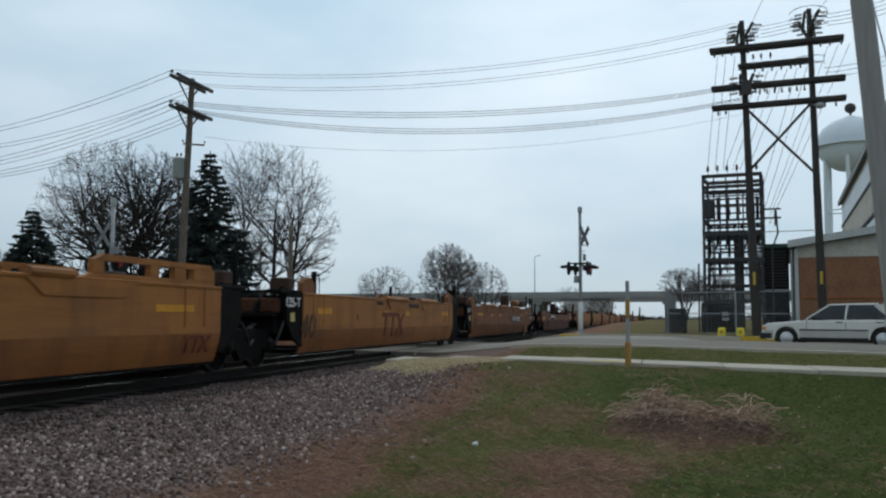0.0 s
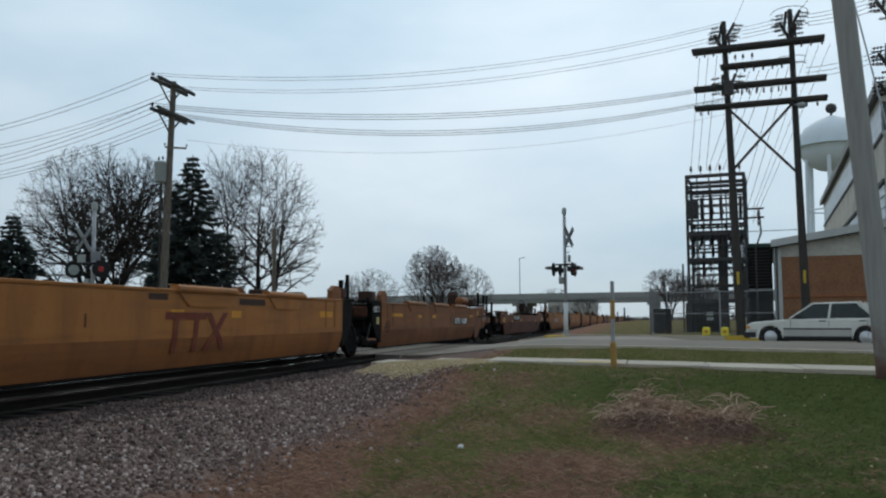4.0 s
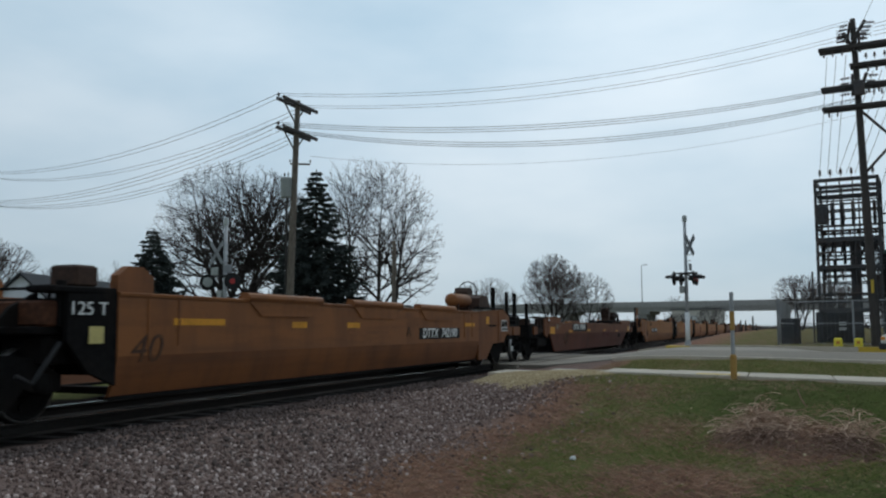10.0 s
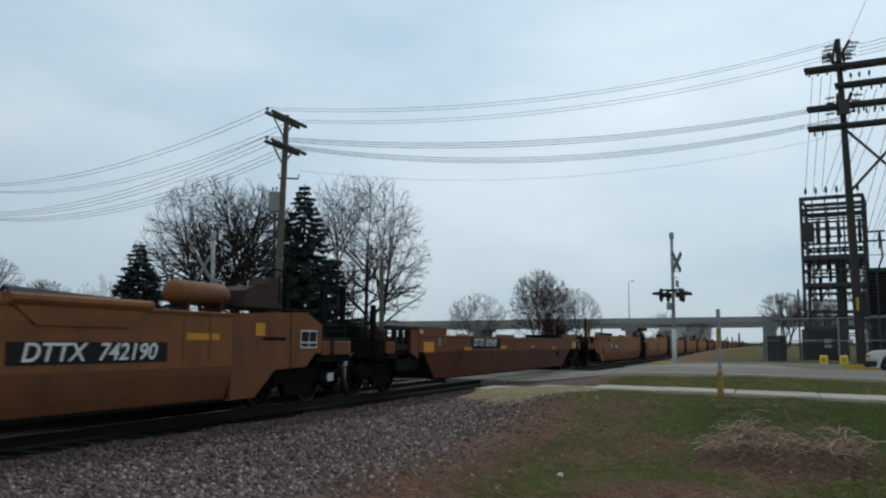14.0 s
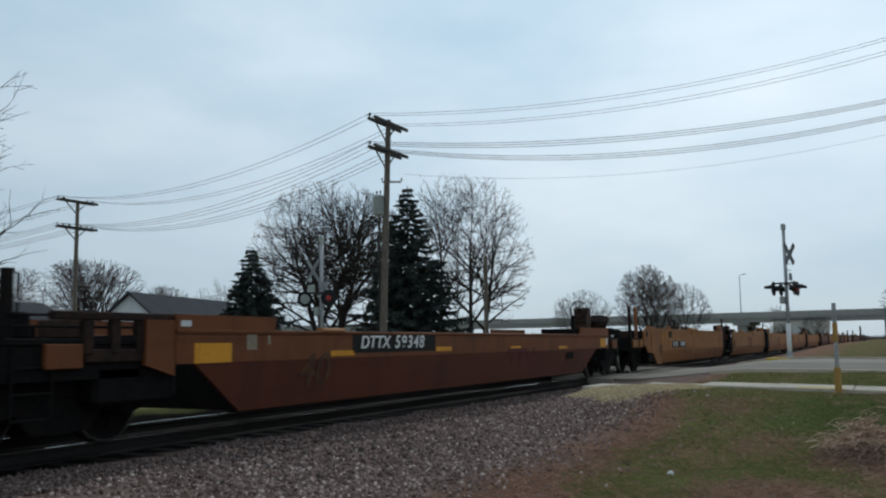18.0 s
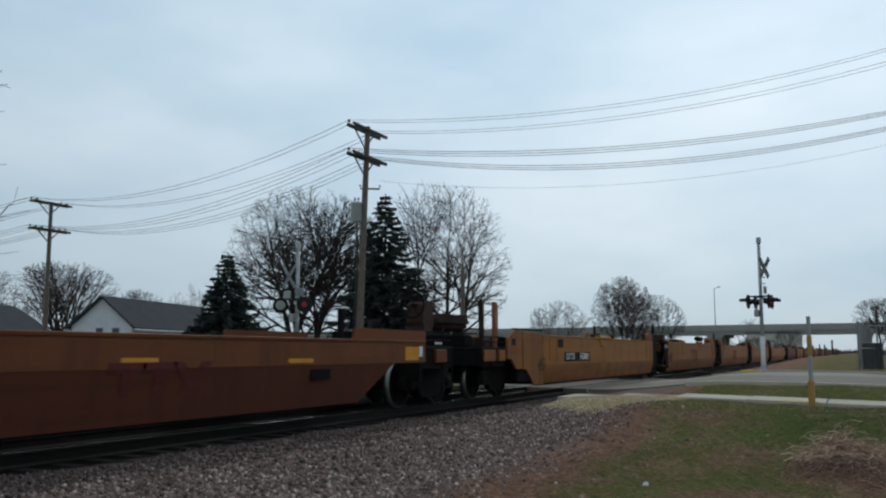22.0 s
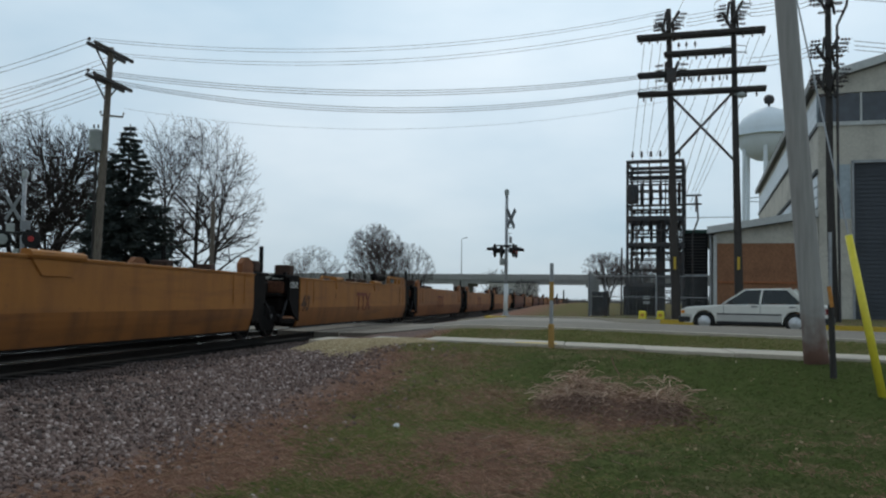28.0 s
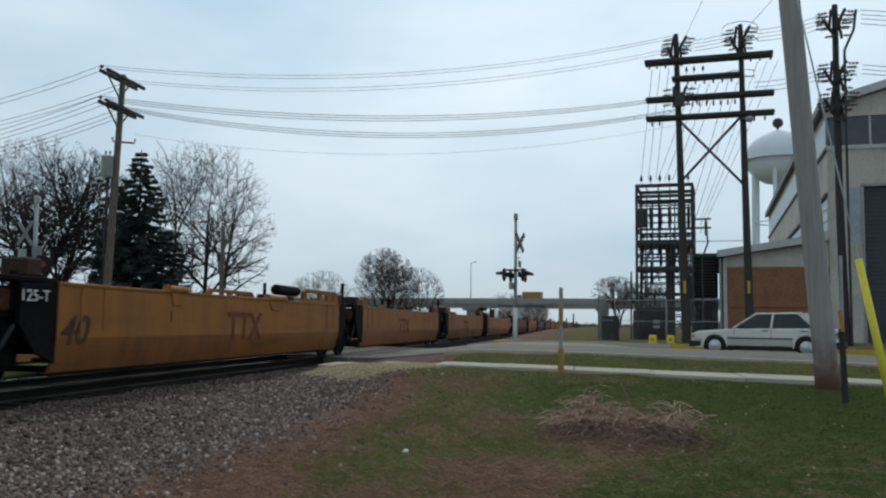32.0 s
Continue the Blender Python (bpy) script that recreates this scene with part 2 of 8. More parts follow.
STONE = islands("ballast_stone", [(0.06097, 0.0398, 0.03407), (0.1788, 0.1203, 0.1022), (0.2707, 0.1942, 0.1685), (0.1127, 0.0739, 0.06261), (0.5559, 0.4491, 0.407)])
DARKSTONE = islands("dark_ballast_stone", [(0.033, 0.02332, 0.0212), (0.0825, 0.05936, 0.053), (0.1265, 0.0954, 0.08586), (0.055, 0.03922, 0.03498), (0.209, 0.1696, 0.159)])
BEIGE = islands("beige_gravel", [(0.30, 0.22, 0.12), (0.44, 0.35, 0.21), (0.37, 0.28, 0.16), (0.54, 0.45, 0.30)])
ASPHALT = material("asphalt", (0.225, 0.198, 0.163), 0.9, 0, 0.25, 60, 0.35, 0.5, (0.145, 0.132, 0.118), 0.3, spec=0.15)
ROADCON = material("worn_road_concrete", (0.30, 0.27, 0.225), 0.9, 0, 0.15, 30, 0.5, 0.5, (0.20, 0.18, 0.155), 0.2, spec=0.15)
CONCRETE = material("pale_concrete", (0.44, 0.385, 0.31), 0.9, 0, 0.15, 30, 0.8, 0.5, (0.27, 0.25, 0.22), 0.2, vary=0.08)
OLDWOOD = material("weathered_pole_wood", (0.135, 0.112, 0.09), 0.85, 0, 0.35, 30, 0.8, 0.6, (0.08, 0.06, 0.048), 0.3, 8)
DARKWOOD = material("creosoted_wood", (0.042, 0.038, 0.036), 0.8, 0, 0.3, 30, 1, 0.5, (0.07, 0.055, 0.045), 0.3, 8)
PORCELAIN = material("brown_porcelain", (0.045, 0.03, 0.026), 0.35, 0, 0.2, 20, 3, 0.2)
WIRE = material("cable_black", (0.035, 0.037, 0.04), 0.6, 0, 0.1, 20, 3, 0.2, None, 0)
OCHRE = material("worn_ochre_paint", (0.36, 0.21, 0.06), 0.7, 0, 0.15, 15, 3, 0.5, (0.22, 0.14, 0.07), 0.05)
GALV = material("galvanised_steel", (0.33, 0.34, 0.35), 0.5, 0.5, 0.15, 20, 2, 0.4, None, 0.05)
TANKGREY = material("transformer_grey", (0.33, 0.35, 0.34), 0.5, 0.1, 0.1, 20, 2, 0.3)
DARKSTEEL = material("substation_steel", (0.055, 0.056, 0.06), 0.6, 0.3, 0.25, 15, 1.2, 0.5, (0.10, 0.06, 0.04), 0.1)
SIGNWHITE = material("sign_white", (0.62, 0.63, 0.63), 0.5, 0, 0.05, 20, 3, 0.25)
SIGNBACK = material("sign_back_aluminium", (0.22, 0.23, 0.24), 0.5, 0.4, 0.1, 20, 3, 0.3)
BLACK = material("matt_black", (0.012, 0.012, 0.013), 0.7, 0, 0.2, 20, 3, 0.2)
YPAINT = material("yellow_paint", (0.50, 0.34, 0.04), 0.65, 0, 0.12, 15, 2.5, 0.5, (0.45, 0.30, 0.06), 0.06)
YGUARD = material("yellow_plastic", (0.72, 0.60, 0.05), 0.45, 0, 0.06, 15, 2, 0.3, (0.6, 0.5, 0.06), 0.02)
OPAINT = material("faded_orange_paint", (0.55, 0.24, 0.06), 0.7, 0, 0.2, 15, 3, 0.5)
BARK = material("dark_bark", (0.032, 0.026, 0.024), 0.95, 0, 0.4, 14, 1.5, 0.5, None, 0.4, 4)
TWIG = material("grey_brown_twigs", (0.046, 0.038, 0.036), 0.95, 0, 0.3, 6, 0.7, 0.4, None, 0)
TWIG_GREY = material("grey_twigs", (0.085, 0.075, 0.072), 0.95, 0, 0.3, 6, 0.7, 0.4, None, 0)
TWIG_RED = material("reddish_twigs", (0.070, 0.052, 0.051), 0.95, 0, 0.3, 6, 0.7, 0.4, None, 0)
NEEDLE = islands("spruce_needles", [(0.008, 0.016, 0.012), (0.014, 0.026, 0.018), (0.02, 0.034, 0.022), (0.010, 0.020, 0.015)])
NEEDLE_DARK = islands("dark_spruce_needles", [(0.036, 0.046, 0.044), (0.056, 0.068, 0.064), (0.076, 0.090, 0.082)])
GRASS = islands("grass_blades", [(0.11, 0.1415, 0.04104), (0.1375, 0.1609, 0.05292), (0.176, 0.1793, 0.06588), (0.3311, 0.2516, 0.1318)], thin=True)
LAWN = islands("lawn_blades", [(0.052, 0.074, 0.021), (0.072, 0.094, 0.029), (0.098, 0.116, 0.040), (0.155, 0.140, 0.065)], thin=True)
DRYGRASS = islands("dry_grass", [(0.3214, 0.1888, 0.1324), (0.2215, 0.1249, 0.08987), (0.4554, 0.2924, 0.2071), (0.1742, 0.1162, 0.07284)], thin=True)
STALK_DARK = islands("rotting_stalks", [(0.1615, 0.0943, 0.06724), (0.238, 0.1476, 0.1107), (0.1105, 0.0656, 0.04756), (0.323, 0.2132, 0.164)])
STALK = islands("dead_stalks", [(0.3526, 0.2256, 0.1611), (0.5392, 0.3744, 0.2761), (0.2489, 0.1536, 0.1104), (0.7466, 0.5472, 0.405)])
BRICK = material("red_brown_brick", (0.31, 0.15, 0.082), 0.85, 0, 0.25, 12, 1.2, 0.4, (0.13, 0.06, 0.04), 0.15, vary=0.16)
BRICK_ORANGE = material("orange_brick", (0.34, 0.13, 0.06), 0.85, 0, 0.2, 12, 1.2, 0.4, None, 0.15, vary=0.12)
STUCCO = material("beige_concrete_block", (0.529, 0.500, 0.437), 0.9, 0, 0.1, 10, 0.6, 0.5, (0.22, 0.205, 0.18), 0.15)
FASCIA = material("pale_fascia", (0.52, 0.53, 0.52), 0.6, 0, 0.08, 10, 1, 0.35)
HALLROOF = material("pale_grey_roof_metal", (0.26, 0.265, 0.26), 0.7, 0, 0.12, 10, 0.8, 0.4, None, 0.08)
SHINGLE = material("dark_slate_shingles", (0.040, 0.043, 0.048), 0.9, 0, 0.3, 14, 0.8, 0.4, None, 0.2)
BEIGEMARK = material("dirty_beige_label", (0.24, 0.20, 0.14), 0.7, 0, 0.15, 20, 3, 0.3, None, 0.02)
ROOFGREY = material("grey_roof", (0.10, 0.105, 0.11), 0.85, 0, 0.25, 14, 0.8, 0.4, None, 0.2)
DOORGREY = material("grey_roller_door", (0.065, 0.072, 0.085), 0.6, 0.1, 0.1, 10, 0.8, 0.3)
GLASSDARK = material("window_glass", (0.05, 0.06, 0.075), 0.12, 0, 0.2, 3, 0.6, 0.3, None, 0, spec=0.6)
GLASSBLOCK = material("glass_block", (0.36, 0.42, 0.46), 0.3, 0, 0.12, 5, 1, 0.3, None, 0.05, vary=0.1)
SIDING = material("white_siding", (0.62, 0.64, 0.67), 0.7, 0, 0.06, 10, 1, 0.25)
TOWERPAINT = material("pale_tank_paint", (0.70, 0.76, 0.80), 0.5, 0, 0.05, 4, 0.25, 0.3, (0.58, 0.63, 0.66), 0)
CARPAINT = material("silver_white_car_paint", (0.66, 0.65, 0.60), 0.32, 0.05, 0.03, 20, 1.2, 0.2, None, 0, spec=0.5)
CARLOW = material("grey_lower_cladding", (0.46, 0.45, 0.42), 0.5, 0.1, 0.05, 20, 1.2, 0.25)
CARTRIM = material("black_car_trim", (0.025, 0.025, 0.026), 0.6, 0, 0.1, 20, 3, 0.2)
TYRE = material("tyre_rubber", (0.018, 0.018, 0.018), 0.85, 0, 0.2, 20, 3, 0.2)
CHROME = material("wheel_cover_silver", (0.52, 0.53, 0.54), 0.35, 0.6, 0.05, 20, 3, 0.2)
LAMPGLASS = material("lamp_lens", (0.62, 0.60, 0.55), 0.2, 0, 0.05, 20, 3, 0.1)
AMBER = material("amber_lens", (0.6, 0.22, 0.03), 0.25, 0, 0.05, 20, 3, 0.1)
REDLENS = material("red_lens_dark", (0.18, 0.01, 0.01), 0.25, 0, 0.1, 20, 3, 0.2)
BRIDGE = material("bridge_concrete", (0.30, 0.295, 0.285), 0.9, 0, 0.1, 2, 0.2, 0.4, (0.2, 0.2, 0.195), 0)
RAIL = material("rail_steel", (0.012, 0.0095, 0.008), 0.7, 0.1, 0.3, 20, 2, 0.5)
RAILTOP = material("polished_rail_head", (0.45, 0.45, 0.45), 0.13, 0.9, 0.08, 20, 2, 0.2, None, 0)
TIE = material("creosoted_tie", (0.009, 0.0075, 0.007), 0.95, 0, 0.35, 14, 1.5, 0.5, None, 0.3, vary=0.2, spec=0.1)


def glow(name, colour, strength):
    m = bpy.data.materials.new(name)
    m.use_nodes = True
    b = m.node_tree.nodes["Principled BSDF"]
    b.inputs["Base Color"].default_value = (*colour, 1)
    b.inputs["Emission Color"].default_value, b.inputs["Emission Strength"].default_value = (*colour, 1), strength
    return m


REDLIT = glow("lit_red_lens", (0.32, 0.02, 0.018), 0.03)


def window_glass(name, tint):
    m = bpy.data.materials.new(name)
    m.use_nodes = True
    b = m.node_tree.nodes["Principled BSDF"]
    b.inputs["Base Color"].default_value, b.inputs["Roughness"].default_value = (*tint, 1), 0.05
    b.inputs["Specular IOR Level"].default_value = 0.3
    b.inputs["Transmission Weight"].default_value, b.inputs["IOR"].default_value = 0.85, 1.45
    return m


CARGLASS = window_glass("car_window_glass", (0.10, 0.12, 0.125))


def footed_wood(name, top, foot, z0, z1):
    """Grey pole timber that turns reddish towards its stained foot, with a ragged border."""
    m = material(name, top, 0.85, 0, 0.14, 18, 0.5, 0.45, [c * 0.68 for c in top], 0.2, 14)
    n, l = m.node_tree.nodes, m.node_tree.links
    b = n["Principled BSDF"]
    src = b.inputs["Base Color"].links[0].from_socket
    tc, sp, nz = n.new("ShaderNodeTexCoord"), n.new("ShaderNodeSeparateXYZ"), n.new("ShaderNodeTexNoise")
    nz.inputs["Scale"].default_value = 5.0
    l.new(tc.outputs["Object"], sp.inputs[0])
    l.new(tc.outputs["Object"], nz.inputs["Vector"])
    ad, mr, mx = n.new("ShaderNodeMath"), n.new("ShaderNodeMapRange"), n.new("ShaderNodeMix")
    ad.operation = "ADD"
    l.new(sp.outputs["Z"], ad.inputs[0])
    l.new(nz.outputs["Fac"], ad.inputs[1])
    mr.interpolation_type = "SMOOTHSTEP"
    mr.inputs["From Min"].default_value, mr.inputs["From Max"].default_value = z0 + 0.5, z1 + 0.5
    l.new(ad.outputs[0], mr.inputs["Value"])
    mx.data_type = "RGBA"
    mx.inputs["A"].default_value = (*foot, 1)
    l.new(mr.outputs["Result"], mx.inputs["Factor"])
    l.new(src, mx.inputs["B"])
    l.new(mx.outputs["Result"], b.inputs["Base Color"])
    return m


LEANWOOD = footed_wood("leaning_pole_wood", (0.30, 0.285, 0.27), (0.15, 0.082, 0.062), 0.2, 1.15)

# ---- geometry helpers ----


class Geo:
    """Collects vertices and faces for one mesh."""

    def __init__(self):
        self.v, self.f = [], []

    def add(self, verts, faces):
        k = len(self.v)
        self.v.extend(tuple(p) for p in verts)
        self.f.extend(tuple(i + k for i in q) for q in faces)
        return self

    def box(self, x0, x1, y0, y1, z0, z1, c=0.0):
        """A box; c cuts its edges back."""
        if c <= 0:
            return self.add([(x, y, z) for z in (z0, z1) for y in (y0, y1) for x in (x0, x1)],
                            [(0, 2, 3, 1), (4, 5, 7, 6), (0, 1, 5, 4), (2, 6, 7, 3), (0, 4, 6, 2), (1, 3, 7, 5)])
        def ring(i, z):
            return [(x0 + i + c, y0 + i, z), (x1 - i - c, y0 + i, z), (x1 - i, y0 + i + c, z), (x1 - i, y1 - i - c, z),
                    (x1 - i - c, y1 - i, z), (x0 + i + c, y1 - i, z), (x0 + i, y1 - i - c, z), (x0 + i, y0 + i + c, z)]
        return self.loft([ring(c, z0), ring(0, z0 + c), ring(0, z1 - c), ring(c, z1)])

    def loft(self, rings, close=True, caps=True):
        n = len(rings[0])
        v = [p for r in rings for p in r]
        f = []
        for i in range(len(rings) - 1):
            for j in range(n if close else n - 1):
                a, b = i * n + j, i * n + (j + 1) % n
                f.append((a, b, b + n, a + n))
        if caps:
            f.append(tuple(range(n - 1, -1, -1)))
            f.append(tuple(range((len(rings) - 1) * n, len(rings) * n)))
        return self.add(v, f)

    def tube(self, p, q, r, r2=None, n=8, caps=True):
        p, q = Vector(p), Vector(q)
        d = q - p
        if d.length < 1e-6:
            return self
        d.normalize()
        a = d.orthogonal().normalized()
        b = d.cross(a)
        r2 = r if r2 is None else r2
        cs = [(math.cos(2 * math.pi * i / n), math.sin(2 * math.pi * i / n)) for i in range(n)]
        return self.loft([[p + (a * c + b * s) * r for c, s in cs], [q + (a * c + b * s) * r2 for c, s in cs]], True, caps)

    def path(self, pts, r, n=6):
        """One bent tube through all the points."""
        pts = [Vector(p) for p in pts]
        side, rings = None, []
        for i, p in enumerate(pts):
            d = (pts[min(i + 1, len(pts) - 1)] - pts[max(i - 1, 0)])
            d = d.normalized() if d.length > 1e-6 else Vector((0, 0, 1))
            side = d.orthogonal().normalized() if side is None else (side - d * side.dot(d)).normalized()
            up = d.cross(side)
            rings.append([p + (side * math.cos(2 * math.pi * k / n) + up * math.sin(2 * math.pi * k / n)) * r for k in range(n)])
        return self.loft(rings)

    def bar(self, p, q, w, h):
        """A square bar from p to q, w wide and h high."""
        p, q = Vector(p), Vector(q)
        d = (q - p).normalized()
        up = Vector((0, 0, 1)) if abs(d.z) < 0.95 else Vector((0, 1, 0))
        s = d.cross(up).normalized() * (w / 2)
        u = s.cross(d).normalized() * (h / 2)
        c = min(w, h) * 0.12
        k = 1 - 2 * c / max(w, h)
        prof = [s + u * k, s * k + u, -s * k + u, -s + u * k, -s - u * k, -s * k - u, s * k - u, s - u * k]
        return self.loft([[p + o for o in prof], [q + o for o in prof]])

    def lathe(self, prof, centre=(0, 0, 0), axis="z", n=16):
        """Turns (radius, height) pairs round an axis."""
        rings = []
        cx, cy, cz = centre
        for r, h in prof:
            ring = []
            for i in range(n):
                a = 2 * math.pi * i / n
                u, v = r * math.cos(a), r * math.sin(a)
                ring.append({"z": (cx + u, cy + v, cz + h), "x": (cx + h, cy + u, cz + v), "y": (cx + v, cy + h, cz + u)}[axis])
            rings.append(ring)
        return self.loft(rings)

    def prism(self, poly, axis, a, b):
        """A flat outline (pairs) pushed from a to b along an axis: x takes (y, z), y takes (x, z), z takes (x, y)."""
        def at(p, h):
            return {"x": (h, p[0], p[1]), "y": (p[0], h, p[1]), "z": (p[0], p[1], h)}[axis]
        return self.loft([[at(p, a) for p in poly], [at(p, b) for p in poly]])

    def mesh(self, name, smooth=False):
        me = bpy.data.meshes.new(name)
        me.from_pydata(self.v, [], self.f)
        bm = bmesh.new()
        bm.from_mesh(me)
        if len(self.f) < 6000:
            bmesh.ops.recalc_face_normals(bm, faces=bm.faces)
        for f in bm.faces:
            f.smooth = smooth
        bm.to_mesh(me)
        bm.free()
        return me


# The plan is drawn on a survey grid along the track and the skew road; plan() takes a grid place to the site, in metres.
GRID = Matrix(((1.0251, 0, 0, 0), (-0.1514, 1.2048, 0, 0), (0, 0, 1, 0), (0, 0, 0, 1)))
ROAD_TURN = math.degrees(math.atan2(-0.1514, 1.0251))
LONG = 1.2048                     # metres along the track for one grid unit


def plan(x, y):
    return 1.0251 * x, 1.2048 * y - 0.1514 * x


def spot(x, y, z):
    return (*plan(x, y), z)


def site(x, y, z=0.0, turn=0.0):
    """The pose of a thing that stands at a grid place, turned with the road."""
    return pose(*plan(x, y), z, 0, 0, turn + ROAD_TURN)


def rigid(cx, cy, turn=ROAD_TURN):
    """Carries a thing drawn in grid coordinates round (cx, cy) to the site without changing its shape."""
    return pose(*plan(cx, cy), 0, 0, 0, turn) @ Matrix.Translation((-cx, -cy, 0))


LAY = [None]                      # how the parts being drawn are carried to the site


def part(name, geo, mat, parent, label="", smooth=False, at=None):
    if LAY[0] is not None:
        if isinstance(geo, Geo):
            geo.v = [tuple(LAY[0] @ Vector(p)) for p in geo.v]
        else:
            at = LAY[0] @ (at or Matrix())
    me = geo if isinstance(geo, bpy.types.Mesh) else geo.mesh(name, smooth)
    if mat and not me.materials:
        me.materials.append(mat)
    ob = new(name, me)
    ob.parent = parent
    if at is not None:
        ob.matrix_basis = at
    if label:
        ob["label"] = label
    return ob


def thing(name, m=None, label="", category="", group="", kind=""):
    ob = new(name)
    ob.empty_display_size = 0.2
    if m is not None:
        ob.matrix_basis = m
    return tagged(ob, label, category, group, kind)


def solid(name, geo, mat, label="", category="", group="", kind="", smooth=False):
    ob = part(name, geo, mat, None, "", smooth)
    return tagged(ob, label, category, group, kind)


def letters(word, size, mat, parent, m, label="", name="lettering", shear=0.0, bold=0.0, space=1.0):
    """Words as a thin mesh with the built-in font, read along local x, up along local y."""
    cu = bpy.data.curves.new(name, "FONT")
    cu.body, cu.size, cu.extrude, cu.shear, cu.offset, cu.space_character = word, size, 0.004, shear, bold, space
    cu.align_x, cu.align_y = "CENTER", "CENTER"
    tmp = new(name, cu)
    bpy.context.view_layer.update()
    me = bpy.data.meshes.new_from_object(tmp.evaluated_get(bpy.context.evaluated_depsgraph_get()))
    bpy.data.objects.remove(tmp)
    me.materials.clear()
    return part(name, me, mat, parent, label, at=m)


def smoothstep(a, b, x):
    t = min(1.0, max(0.0, (x - a) / (b - a)))
    return t * t * (3 - 2 * t)


def lerp(a, b, t):
    return a + (b - a) * t

# ---- ground, road and track ----
TRACK_G = -9.4                    # the track on the grid
TRACK_X = plan(TRACK_G, 0)[0]
TRACK_Y = plan(TRACK_G, 0)[1]


def track_y(y):
    """Place along the track, from the grid."""
    return LONG * y + TRACK_Y


SLOPE = -0.2                      # the road runs along (1, SLOPE) of the grid
SKEW = (1.2048 * SLOPE - 0.1514) / 1.0251


def walk_y(x):
    return 14.95 - 0.25 * x      # near edge of the pavement


def road_near(x):
    return 20.6 + SLOPE * x


def road_far(x):
    return 30.3 + SLOPE * x


def road_z(x):
    return 0.17 * smoothstep(-7.5, -2.5, x) - 0.03 - 0.05 * smoothstep(-12, -22, x) - 0.011 * min(14.0, max(0.0, x))


def rise(x, y):
    """The land climbs gently from the lawn to the road and the works."""
    return 0.25 * smoothstep(12.5, 25.0, y - SLOPE * x) * smoothstep(-7.5, -3.5, x)


def ground_z(x, y):
    near = lerp(-0.40, 0.15, smoothstep(9.2, 13.9, y - SLOPE * x))
    bank = smoothstep(-7.6, -3.4, x)
    bed = lerp(-0.19, near, bank)
    left = lerp(-0.19, -0.15, smoothstep(-11.5, -15.0, x))
    z = bed if x > TRACK_G else left
    d = min(y - walk_y(x), 60 - y)
    on_road = smoothstep(-0.5, 0.6, y - (road_near(x) - 6.0)) * smoothstep(0.8, -0.6, y - (road_far(x) + 0.4))
    road_side = smoothstep(-7.2, -6.0, x) if x > TRACK_G else smoothstep(-12.2, -13.2, x)
    if y > road_near(x) - 0.1 and y < road_far(x) + 0.1:
        road_side = 1.0
        z = lerp(z, road_z(x) - (0.08 if y < road_near(x) + 4 else 0.34), on_road)
    else:
        z = lerp(z, road_z(x) - 0.03, on_road * road_side)
    if y > road_far(x) + 0.4 and x > -6.5:
        z = lerp(z, 0.18 + 0.012 * (min(y, 60) - 30), smoothstep(-6.5, -3, x))
    bump = noise.noise((x * 0.9, y * 0.9, 0)) * 0.035 + noise.noise((x * 3.1, y * 3.1, 5)) * 0.012
    if y < 16 and x > -7:
        z += bump
    mound = math.exp(-(((x - 0.25) / 1.25) ** 2 + ((y - 9.9) / 1.2) ** 2) * 1.3)
    return z + 0.27 * mound + rise(x, y)


def spaced(a, b, step):
    n = max(1, round((b - a) / step))
    return [a + (b - a) * i / n for i in range(n)]


gx = spaced(-900, -100, 100) + spaced(-100, -30, 5) + spaced(-30, -14, 1) + spaced(-14, 9, 0.25) + spaced(9, 30, 1) + spaced(30, 100, 5) + spaced(100, 1001, 100)
gy = spaced(-60, 0, 5) + spaced(0, 3, 0.5) + spaced(3, 17, 0.2) + spaced(17, 36, 0.4) + spaced(36, 80, 2) + spaced(80, 200, 10) + spaced(200, 2500, 100)
g = Geo()
g.v = [spot(x, y, ground_z(x, y)) for y in gy for x in gx]
nx = len(gx)
g.f = [(j * nx + i, j * nx + i + 1, (j + 1) * nx + i + 1, (j + 1) * nx + i) for j in range(len(gy) - 1) for i in range(nx - 1)]

# turf, bare soil and ballast blend by place with ragged borders
GROUND = bpy.data.materials.new("ground_turf_and_ballast")
GROUND.use_nodes = True
n_, l_ = GROUND.node_tree.nodes, GROUND.node_tree.links
n_b = n_["Principled BSDF"]
n_b.inputs["Roughness"].default_value, n_b.inputs["Specular IOR Level"].default_value = 1.0, 0.0
n_tc, n_sep = n_.new("ShaderNodeTexCoord"), n_.new("ShaderNodeSeparateXYZ")
l_.new(n_tc.outputs["Object"], n_sep.inputs[0])


def noise_node(scale, detail=5, rough=0.6):
    q = n_.new("ShaderNodeTexNoise")
    q.inputs["Scale"].default_value, q.inputs["Detail"].default_value, q.inputs["Roughness"].default_value = scale, detail, rough
    l_.new(n_tc.outputs["Object"], q.inputs["Vector"])
    return q.outputs["Fac"]


def calc(op, a, b):
    q = n_.new("ShaderNodeMath")
    q.operation = op
    for k, s in ((0, a), (1, b)):
        if isinstance(s, (int, float)):
            q.inputs[k].default_value = s
        else:
            l_.new(s, q.inputs[k])
    return q.outputs[0]


def between(x, a, b):
    q = n_.new("ShaderNodeMapRange")
    q.inputs["From Min"].default_value, q.inputs["From Max"].default_value = a, b
    l_.new(x, q.inputs["Value"])
    return q.outputs["Result"]


